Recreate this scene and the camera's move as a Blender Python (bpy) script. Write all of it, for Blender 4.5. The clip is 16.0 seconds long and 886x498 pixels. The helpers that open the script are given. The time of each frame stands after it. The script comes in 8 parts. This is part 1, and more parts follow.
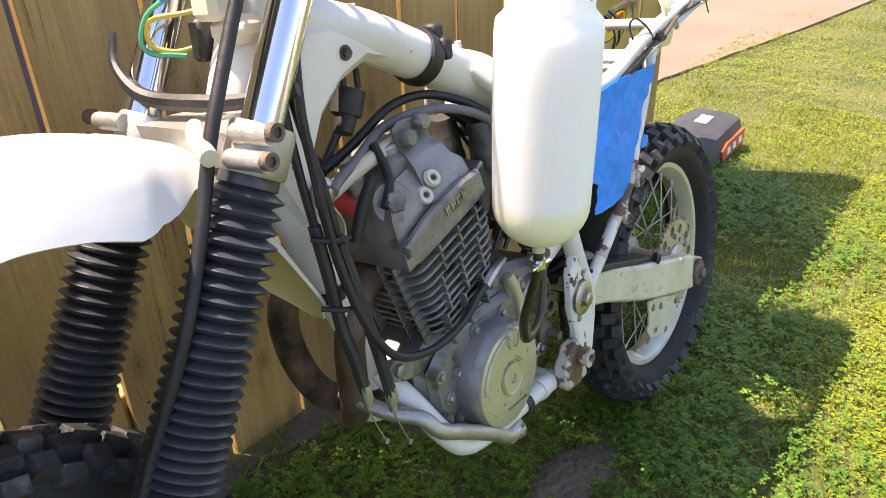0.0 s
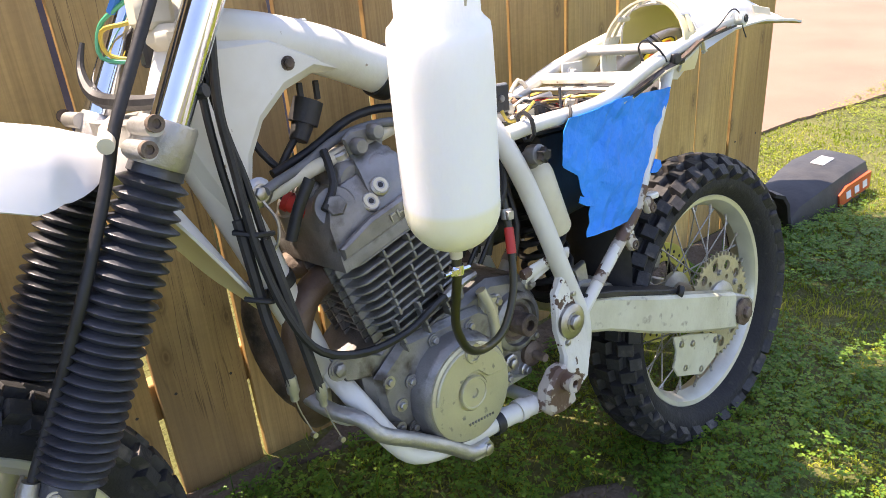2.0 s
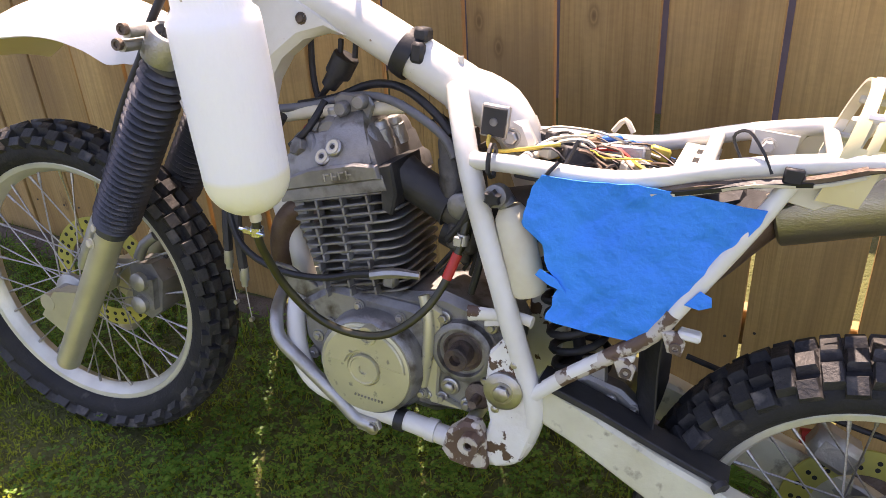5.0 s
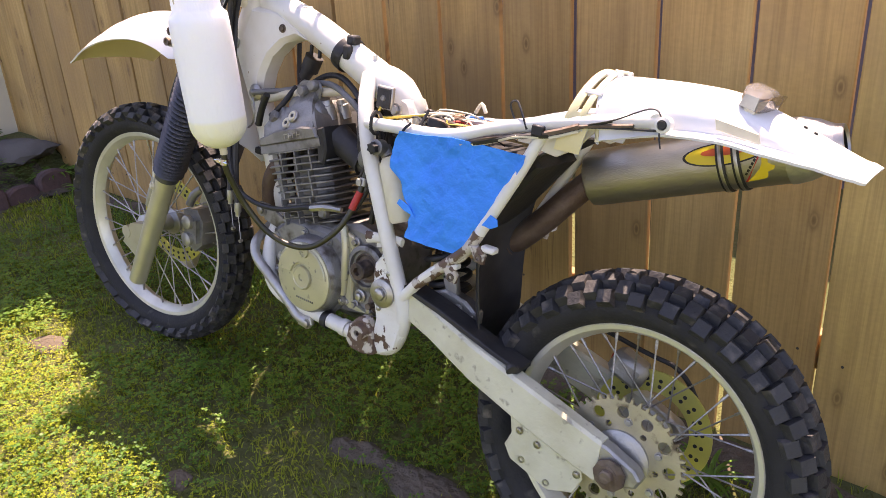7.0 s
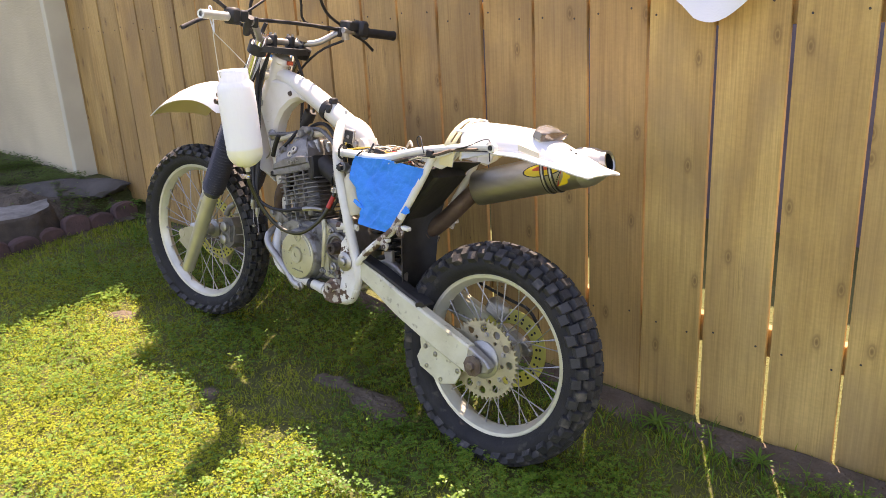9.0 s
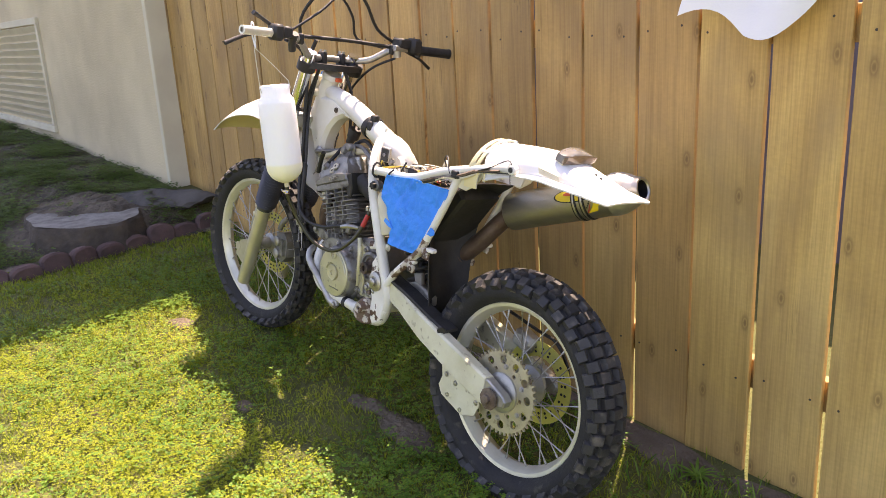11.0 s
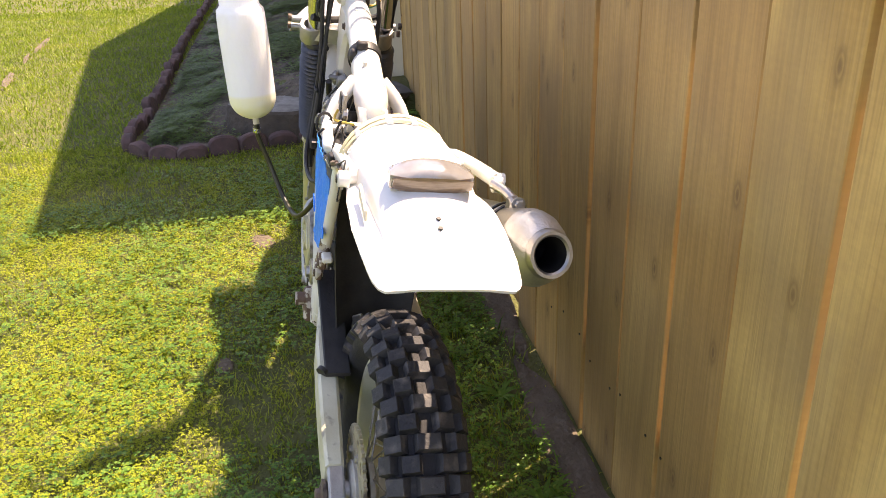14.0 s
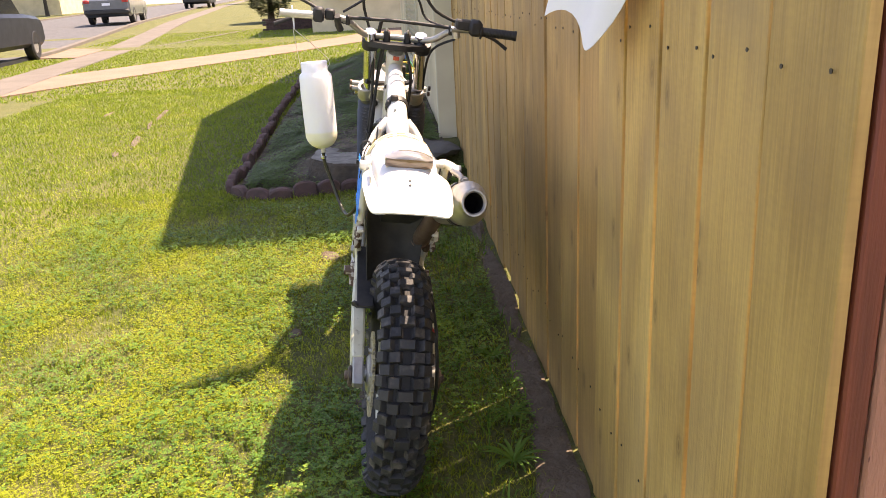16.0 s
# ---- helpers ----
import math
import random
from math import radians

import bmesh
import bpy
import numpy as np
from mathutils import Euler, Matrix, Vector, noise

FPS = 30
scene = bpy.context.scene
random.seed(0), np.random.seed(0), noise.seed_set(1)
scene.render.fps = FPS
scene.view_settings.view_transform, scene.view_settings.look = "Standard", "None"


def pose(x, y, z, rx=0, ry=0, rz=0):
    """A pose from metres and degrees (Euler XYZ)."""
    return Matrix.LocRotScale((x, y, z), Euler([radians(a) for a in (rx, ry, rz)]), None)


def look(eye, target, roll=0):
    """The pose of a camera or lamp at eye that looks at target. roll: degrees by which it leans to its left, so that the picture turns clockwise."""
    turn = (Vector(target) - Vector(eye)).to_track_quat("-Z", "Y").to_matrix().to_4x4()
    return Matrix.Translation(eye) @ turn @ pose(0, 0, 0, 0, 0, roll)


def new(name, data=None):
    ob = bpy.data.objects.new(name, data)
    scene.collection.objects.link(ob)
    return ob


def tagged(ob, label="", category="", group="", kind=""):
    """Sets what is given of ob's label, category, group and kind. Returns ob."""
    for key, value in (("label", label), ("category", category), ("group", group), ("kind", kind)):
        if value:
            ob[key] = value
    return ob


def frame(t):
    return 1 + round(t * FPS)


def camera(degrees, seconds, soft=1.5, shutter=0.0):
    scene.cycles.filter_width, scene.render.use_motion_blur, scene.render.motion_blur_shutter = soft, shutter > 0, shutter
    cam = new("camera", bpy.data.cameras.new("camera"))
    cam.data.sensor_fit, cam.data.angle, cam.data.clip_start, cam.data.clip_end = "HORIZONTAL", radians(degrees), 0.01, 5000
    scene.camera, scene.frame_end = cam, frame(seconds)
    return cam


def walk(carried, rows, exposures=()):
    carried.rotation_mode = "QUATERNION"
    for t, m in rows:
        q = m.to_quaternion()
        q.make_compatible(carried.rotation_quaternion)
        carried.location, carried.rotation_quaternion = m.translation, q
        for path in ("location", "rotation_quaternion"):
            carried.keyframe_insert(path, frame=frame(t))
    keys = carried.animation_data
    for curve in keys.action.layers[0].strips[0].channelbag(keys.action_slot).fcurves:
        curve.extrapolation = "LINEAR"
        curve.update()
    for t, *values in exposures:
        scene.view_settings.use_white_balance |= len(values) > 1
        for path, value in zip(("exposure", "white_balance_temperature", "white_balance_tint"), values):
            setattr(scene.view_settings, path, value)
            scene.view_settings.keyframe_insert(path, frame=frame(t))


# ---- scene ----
cam = camera(58.8, 16.0, soft=0.6)
# seconds, place in metres, turn in degrees
ROWS = [
    (0.0, -1.5351, -0.6591, 1.2944, 59.885, 1.449, -51.757),
    (0.5, -1.5545, -0.7105, 1.162, 62.448, 2.663, -50.017),
    (1.0, -1.5451, -0.7233, 1.164, 63.329, 3.863, -49.092),
    (1.5, -1.5163, -0.76, 1.1893, 63.876, 4.426, -46.376),
    (2.0, -1.3626, -0.898, 1.2478, 63.659, 4.28, -39.734),
    (2.5, -1.157, -0.98, 1.276, 62.671, 3.594, -30.774),
    (3.0, -0.9531, -0.9559, 1.2611, 61.628, 3.284, -19.699),
    (3.5, -0.7141, -1.0335, 1.2768, 60.681, 3.025, -7.987),
    (4.0, -0.5046, -1.0262, 1.28, 60.165, 2.806, 4.367),
    (4.2, -0.4364, -0.9772, 1.2829, 59.87, 2.584, 9.272),
    (6.3, 0.217, -1.0493, 1.2525, 64.875, 4.474, 37.085),
    (6.5, 0.2748, -1.0971, 1.238, 65.656, 4.002, 37.126),
    (7.0, 0.4978, -1.1594, 1.2392, 67.048, 3.191, 38.422),
    (7.5, 0.7321, -1.2096, 1.2426, 67.885, 3.152, 39.832),
    (8.0, 0.8482, -1.3927, 1.278, 68.806, 3.373, 39.805),
    (8.5, 1.0239, -1.542, 1.3372, 70.457, 3.321, 39.811),
    (9.0, 1.2902, -1.6524, 1.3217, 72.067, 3.082, 41.541),
    (9.2, 1.3574, -1.6962, 1.3217, 72.572, 3.037, 42.449),
    (11.3, 1.4099, -1.2639, 1.2863, 73.909, 2.77, 52.754),
    (11.5, 1.3535, -1.1543, 1.2864, 73.42, 2.707, 54.548),
    (12.0, 1.2561, -0.8585, 1.2952, 71.274, 2.437, 59.325),
    (12.4, 1.2187, -0.5631, 1.3078, 68.474, 2.067, 63.462),
    (12.5, 1.21, -0.5275, 1.305, 68.155, 1.75, 64.272),
    (13.0, 1.1153, -0.3882, 1.3081, 65.851, 1.227, 69.395),
    (13.5, 1.0854, -0.2598, 1.3077, 65.276, 1.615, 74.544),
    (14.0, 1.1427, -0.1174, 1.3008, 66.37, 2.01, 79.362),
    (14.5, 1.311, -0.1123, 1.2946, 68.401, 1.789, 81.662),
    (15.0, 1.523, -0.096, 1.2941, 70.055, 1.623, 82.549),
    (15.5, 1.7997, -0.0045, 1.3256, 70.967, 2.119, 83.986),
    (16.0, 2.0032, -0.0079, 1.333, 72.186, 2.746, 85.384),
]
EXPOSURES = [(0.0, 1.48, 7200, 23), (1.5, 1.56, 7000, 24), (4.0, 1.48, 7300, 32), (7.0, 1.56, 7500, 36), (9.0, 1.63, 7700, 31), (12.5, 1.62, 7900, 31), (14.5, 1.55, 8000, 27), (16.0, 1.55, 8100, 27)]
walk(cam, [(t, pose(*p)) for t, *p in ROWS], EXPOSURES)

# ---- daylight: a high sun behind the fence ----
SUN_TO = Vector((-0.245, 0.425, 1.0)).normalized()
world = bpy.data.worlds.new("sky")
scene.world = world
world.use_nodes = True
wn = world.node_tree
sky = wn.nodes.new("ShaderNodeTexSky")
sky.sky_type, sky.sun_disc = "NISHITA", False
sky.sun_elevation = math.asin(SUN_TO.z)
sky.sun_rotation = math.atan2(SUN_TO.x, SUN_TO.y)
wn.links.new(sky.outputs[0], wn.nodes["Background"].inputs[0])
wn.nodes["Background"].inputs[1].default_value = 0.15
sun = new("sun", bpy.data.lights.new("sun", "SUN"))
sun.data.energy, sun.data.angle, sun.data.color = 5.0, radians(0.53), (1.0, 0.93, 0.78)
sun.matrix_world = look(SUN_TO * 30, (0, 0, 0))

# ---- materials ----
def links(m, a, b):
    m.node_tree.links.new(a, b)


def surf(name, col, col2=None, scale=8.0, mix=(0.35, 0.7), rough=0.5, rough2=None, metal=0.0, bump=0.0, bscale=60.0,
         stretch=(1, 1, 1), spec=0.5, detail=6.0, speck=None, speck_scale=40.0, speck_at=(0.62, 0.7), random=0.0, coat=0.0, trans=0.0):
    """A painted, worn or grained surface: two tones by noise, specks of a third, fine relief."""
    m = bpy.data.materials.new(name)
    m.use_nodes = True
    nt = m.node_tree
    b = nt.nodes["Principled BSDF"]
    co = nt.nodes.new("ShaderNodeTexCoord")
    mp = nt.nodes.new("ShaderNodeMapping")
    mp.inputs["Scale"].default_value = stretch
    links(m, co.outputs["Object"], mp.inputs["Vector"])
    if random:
        oi = nt.nodes.new("ShaderNodeObjectInfo")
        mu = nt.nodes.new("ShaderNodeMath")
        mu.operation = "MULTIPLY"
        mu.inputs[1].default_value = 37.0
        links(m, oi.outputs["Random"], mu.inputs[0])
        links(m, mu.outputs[0], mp.inputs["Location"])
    n1 = nt.nodes.new("ShaderNodeTexNoise")
    n1.inputs["Scale"].default_value, n1.inputs["Detail"].default_value = scale, detail
    links(m, mp.outputs[0], n1.inputs["Vector"])
    ramp = nt.nodes.new("ShaderNodeValToRGB")
    ramp.color_ramp.elements[0].position, ramp.color_ramp.elements[1].position = mix
    ramp.color_ramp.elements[0].color = (*col, 1)
    ramp.color_ramp.elements[1].color = (*(col2 or col), 1)
    links(m, n1.outputs["Fac"], ramp.inputs[0])
    out = ramp.outputs[0]
    if speck:
        n3 = nt.nodes.new("ShaderNodeTexNoise")
        n3.inputs["Scale"].default_value, n3.inputs["Detail"].default_value = speck_scale, 8.0
        links(m, mp.outputs[0], n3.inputs["Vector"])
        r3 = nt.nodes.new("ShaderNodeValToRGB")
        r3.color_ramp.elements[0].position, r3.color_ramp.elements[1].position = speck_at
        links(m, n3.outputs["Fac"], r3.inputs[0])
        mx = nt.nodes.new("ShaderNodeMix")
        mx.data_type = "RGBA"
        links(m, r3.outputs[0], mx.inputs[0])
        links(m, out, mx.inputs[6])
        mx.inputs[7].default_value = (*speck, 1)
        out = mx.outputs[2]
    if random:
        hs = nt.nodes.new("ShaderNodeHueSaturation")
        mr = nt.nodes.new("ShaderNodeMapRange")
        mr.inputs[3].default_value, mr.inputs[4].default_value = 1 - random, 1 + random
        links(m, oi.outputs["Random"], mr.inputs[0])
        links(m, mr.outputs[0], hs.inputs["Value"])
        links(m, out, hs.inputs["Color"])
        out = hs.outputs[0]
    links(m, out, b.inputs["Base Color"])
    b.inputs["Metallic"].default_value = metal
    b.inputs["Specular IOR Level"].default_value = spec
    b.inputs["Coat Weight"].default_value = coat
    b.inputs["Transmission Weight"].default_value = trans
    n2 = nt.nodes.new("ShaderNodeTexNoise")
    n2.inputs["Scale"].default_value, n2.inputs["Detail"].default_value = bscale, 8.0
    links(m, mp.outputs[0], n2.inputs["Vector"])
    rr = nt.nodes.new("ShaderNodeMapRange")
    rr.inputs[3].default_value, rr.inputs[4].default_value = rough, rough2 if rough2 is not None else min(1, rough + 0.15)
    links(m, n1.outputs["Fac"], rr.inputs[0])
    links(m, rr.outputs[0], b.inputs["Roughness"])
    if bump:
        bp = nt.nodes.new("ShaderNodeBump")
        bp.inputs["Strength"].default_value, bp.inputs["Distance"].default_value = 1.0, bump
        links(m, n2.outputs["Fac"], bp.inputs["Height"])
        links(m, bp.outputs[0], b.inputs["Normal"])
    return m


M = {}
M["white"] = surf("white_paint", (0.74, 0.73, 0.68), (0.62, 0.59, 0.50), 9, rough=0.28, bump=0.0006, bscale=90, speck=(0.30, 0.22, 0.15), speck_scale=45, speck_at=(0.71, 0.74))
M["chipped"] = surf("chipped_paint", (0.78, 0.77, 0.72), (0.66, 0.63, 0.55), 14, rough=0.4, bump=0.002, bscale=90, speck=(0.10, 0.055, 0.035), speck_scale=38, speck_at=(0.56, 0.58))
M["swing"] = surf("swingarm_paint", (0.62, 0.60, 0.45), (0.50, 0.47, 0.32), 14, rough=0.38, bump=0.001, bscale=120, speck=(0.30, 0.27, 0.2), speck_scale=40, speck_at=(0.6, 0.7))
M["plastic"] = surf("white_plastic", (0.70, 0.70, 0.69), (0.63, 0.62, 0.58), 5, rough=0.35, bump=0.0005, bscale=60)
# yellowing plus sun glowing through the thin plastic, both put into this colour
M["plastic_in"] = surf("yellowed_backlit_plastic", (0.75, 0.66, 0.38), (0.68, 0.58, 0.30), 6, rough=0.5)
M["rubber"] = surf("tyre_rubber", (0.010, 0.010, 0.012), (0.024, 0.023, 0.022), 18, rough=0.7, bump=0.002, bscale=140, speck=(0.10, 0.09, 0.075), speck_scale=25, speck_at=(0.62, 0.8))
M["knob"] = surf("tread_rubber", (0.016, 0.016, 0.018), (0.036, 0.035, 0.034), 22, rough=0.55, bump=0.002, bscale=140, speck=(0.15, 0.13, 0.11), speck_scale=30, speck_at=(0.56, 0.80), random=0.15)
M["gaiter"] = surf("gaiter_rubber", (0.030, 0.032, 0.040), (0.050, 0.052, 0.060), 25, rough=0.28, rough2=0.42, spec=0.7, bump=0.001, bscale=120)
M["black"] = surf("black_rubber", (0.009, 0.009, 0.010), (0.02, 0.02, 0.02), 30, rough=0.45, bump=0.0008, bscale=120)
M["blackplastic"] = surf("black_plastic", (0.012, 0.012, 0.013), (0.035, 0.033, 0.031), 20, rough=0.5, bump=0.0015, bscale=70)
M["chrome"] = surf("chrome_tube", (0.75, 0.76, 0.78), (0.66, 0.67, 0.70), 20, rough=0.06, rough2=0.14, metal=1.0)
M["alu"] = surf("dull_aluminium", (0.50, 0.49, 0.46), (0.36, 0.35, 0.32), 22, rough=0.38, rough2=0.6, metal=0.85, bump=0.0012, bscale=160)
M["cast"] = surf("cast_engine_metal", (0.30, 0.295, 0.285), (0.19, 0.185, 0.175), 20, rough=0.40, rough2=0.6, metal=0.7, bump=0.0009, bscale=260, speck=(0.085, 0.072, 0.055), speck_scale=24, speck_at=(0.54, 0.70))
M["cover"] = surf("gold_grey_cover", (0.56, 0.53, 0.36), (0.44, 0.42, 0.29), 10, rough=0.30, metal=0.45, bump=0.0004, bscale=260, speck=(0.24, 0.23, 0.2), speck_scale=60, speck_at=(0.62, 0.7))
M["fork_gold"] = surf("fork_leg_alloy", (0.62, 0.58, 0.42), (0.52, 0.48, 0.34), 14, rough=0.34, metal=0.6, bump=0.0006, bscale=120)
M["steel"] = surf("plain_steel", (0.46, 0.45, 0.43), (0.33, 0.31, 0.28), 40, rough=0.32, metal=0.95, bump=0.0006, bscale=160)
M["gold_disc"] = surf("yellow_disc_steel", (0.62, 0.58, 0.14), (0.50, 0.47, 0.14), 18, rough=0.35, metal=0.55, bump=0.0006, bscale=160)
M["worn"] = surf("worn_lug_paint", (0.55, 0.50, 0.42), (0.42, 0.37, 0.30), 20, rough=0.5, bump=0.002, bscale=90, speck=(0.12, 0.07, 0.045), speck_scale=42, speck_at=(0.47, 0.52))
M["greyhose"] = surf("grey_rubber_hose", (0.12, 0.12, 0.125), (0.17, 0.17, 0.17), 20, rough=0.5, bump=0.0008, bscale=120)
M["brownplug"] = surf("brown_plug", (0.30, 0.17, 0.09), (0.22, 0.12, 0.06), 30, rough=0.5)
M["grime"] = surf("oily_dark_alloy", (0.115, 0.108, 0.098), (0.055, 0.050, 0.045), 22, rough=0.45, rough2=0.7, metal=0.5, bump=0.001, bscale=200, speck=(0.03, 0.026, 0.022), speck_scale=26, speck_at=(0.5, 0.68))
M["soot"] = surf("soot", (0.006, 0.006, 0.006), (0.015, 0.014, 0.013), 30, rough=0.95, spec=0.1)
M["nail"] = surf("dark_nail_steel", (0.05, 0.04, 0.035), (0.10, 0.085, 0.07), 60, rough=0.55, metal=0.6)
M["rust"] = surf("rusty_steel", (0.12, 0.08, 0.055), (0.22, 0.17, 0.13), 24, rough=0.6, metal=0.4, bump=0.003, bscale=120, speck=(0.03, 0.026, 0.024), speck_scale=20, speck_at=(0.5, 0.7))
M["pipe"] = surf("scorched_pipe", (0.115, 0.072, 0.050), (0.20, 0.145, 0.11), 16, rough=0.5, metal=0.55, bump=0.002, bscale=90)
M["sprocket"] = surf("sprocket_alloy", (0.52, 0.47, 0.33), (0.40, 0.36, 0.25), 20, rough=0.42, metal=0.6, bump=0.001, bscale=180, speck=(0.14, 0.11, 0.08), speck_scale=40, speck_at=(0.6, 0.72))
M["rim"] = surf("rim_alloy", (0.74, 0.72, 0.60), (0.62, 0.60, 0.50), 16, rough=0.3, metal=0.5, bump=0.0006, bscale=140)
M["muffler"] = surf("titanium_silencer", (0.46, 0.43, 0.36), (0.38, 0.35, 0.29), 10, rough=0.3, metal=0.9, bump=0.0008, bscale=140, stretch=(1, 4, 4))
M["yellow"] = surf("yellow_paint", (0.75, 0.58, 0.03), (0.66, 0.48, 0.02), 10, rough=0.4)
M["red"] = surf("red_rubber", (0.55, 0.04, 0.03), (0.42, 0.03, 0.02), 20, rough=0.4)
M["orange"] = surf("orange_cap", (0.6, 0.10, 0.03), (0.5, 0.08, 0.03), 20, rough=0.4)
M["bluewire"] = surf("blue_wire", (0.03, 0.18, 0.55), None, rough=0.4)
M["greenwire"] = surf("green_wire", (0.04, 0.30, 0.16), None, rough=0.4)
M["yellowwire"] = surf("yellow_wire", (0.55, 0.40, 0.06), None, rough=0.4)
M["cream"] = surf("cream_plastic", (0.66, 0.62, 0.48), (0.56, 0.5, 0.36), 20, rough=0.5)
M["tape"] = surf("blue_masking_tape", (0.003, 0.235, 0.82), (0.006, 0.28, 0.88), 9, rough=0.42, spec=0.35, bump=0.012, bscale=30)
M["foam"] = surf("black_seat_vinyl", (0.03, 0.03, 0.032), (0.05, 0.05, 0.05), 20, rough=0.5, bump=0.001)
# smoked lens, its pale grey base standing in for reflected sky
M["lens"] = surf("sky_grey_smoked_lens", (0.32, 0.31, 0.295), (0.23, 0.22, 0.21), 40, rough=0.08, rough2=0.16, metal=0.35, coat=1.0)
M["amber"] = surf("brown_lens_band", (0.20, 0.135, 0.085), (0.13, 0.085, 0.05), 60, rough=0.12, rough2=0.25, coat=0.8, stretch=(1, 1, 6))
M["ground"] = surf("lawn_soil", (0.068, 0.080, 0.018), (0.135, 0.130, 0.038), 3.0, mix=(0.3, 0.75), rough=0.9, bump=0.02, bscale=60, speck=(0.14, 0.105, 0.06), speck_scale=7, speck_at=(0.66, 0.8))
M["bed"] = surf("bed_soil", (0.060, 0.050, 0.036), (0.165, 0.132, 0.096), 9, rough=0.95, bump=0.03, bscale=30)
M["soil"] = surf("bare_soil", (0.10, 0.075, 0.05), (0.16, 0.125, 0.09), 9, rough=0.95, bump=0.02, bscale=45)
M["treated"] = surf("treated_post", (0.40, 0.19, 0.12), (0.33, 0.15, 0.10), 5, rough=0.75, bump=0.004, bscale=40, stretch=(6, 6, 1.2), speck=(0.15, 0.06, 0.04), speck_scale=16, speck_at=(0.66, 0.69))
M["redwood"] = surf("red_stained_post", (0.20, 0.045, 0.02), (0.12, 0.03, 0.015), 4, rough=0.6, bump=0.003, bscale=20, stretch=(12, 12, 0.7))
M["stucco"] = surf("cream_stucco", (0.66, 0.565, 0.375), (0.49, 0.415, 0.275), 1.6, rough=0.9, bump=0.006, bscale=70)
M["trim"] = surf("cream_trim", (0.62, 0.58, 0.44), (0.55, 0.5, 0.38), 4, rough=0.6)
M["edging"] = surf("red_edging_block", (0.12, 0.070, 0.064), (0.070, 0.046, 0.043), 14, rough=0.9, bump=0.006, bscale=60, random=0.12)
M["concrete"] = surf("pink_concrete", (0.23, 0.15, 0.105), (0.19, 0.125, 0.088), 2.0, rough=0.9, bump=0.003, bscale=80)
M["sidewalk"] = surf("pale_concrete", (0.14, 0.12, 0.098), (0.11, 0.096, 0.08), 2.0, rough=0.9, bump=0.003, bscale=60)
M["asphalt"] = surf("asphalt", (0.07, 0.07, 0.075), (0.10, 0.10, 0.10), 3.0, rough=0.9, bump=0.004, bscale=90)
M["stump"] = surf("weathered_stump_top", (0.29, 0.275, 0.245), (0.14, 0.128, 0.112), 12, rough=0.9, bump=0.01, bscale=30)
M["bark"] = surf("dark_bark", (0.05, 0.04, 0.03), (0.09, 0.07, 0.05), 12, rough=0.95, bump=0.02, bscale=25)
M["rock"] = surf("dark_stone", (0.06, 0.055, 0.05), (0.12, 0.11, 0.10), 6, rough=0.9, bump=0.015, bscale=14)
M["cloth"] = surf("white_cloth", (0.80, 0.80, 0.82), (0.74, 0.75, 0.79), 6, rough=0.9, bump=0.001, bscale=200)
# blue-grey shade colour for the added backdrop behind the fence gaps
M["gap_shade"] = surf("gap_shade_blue", (0.14, 0.14, 0.19), (0.10, 0.10, 0.14), 3, rough=0.9, bump=0.004, bscale=60)
M["roof"] = surf("roof_shingle", (0.14, 0.12, 0.10), (0.2, 0.18, 0.15), 6, rough=0.9)


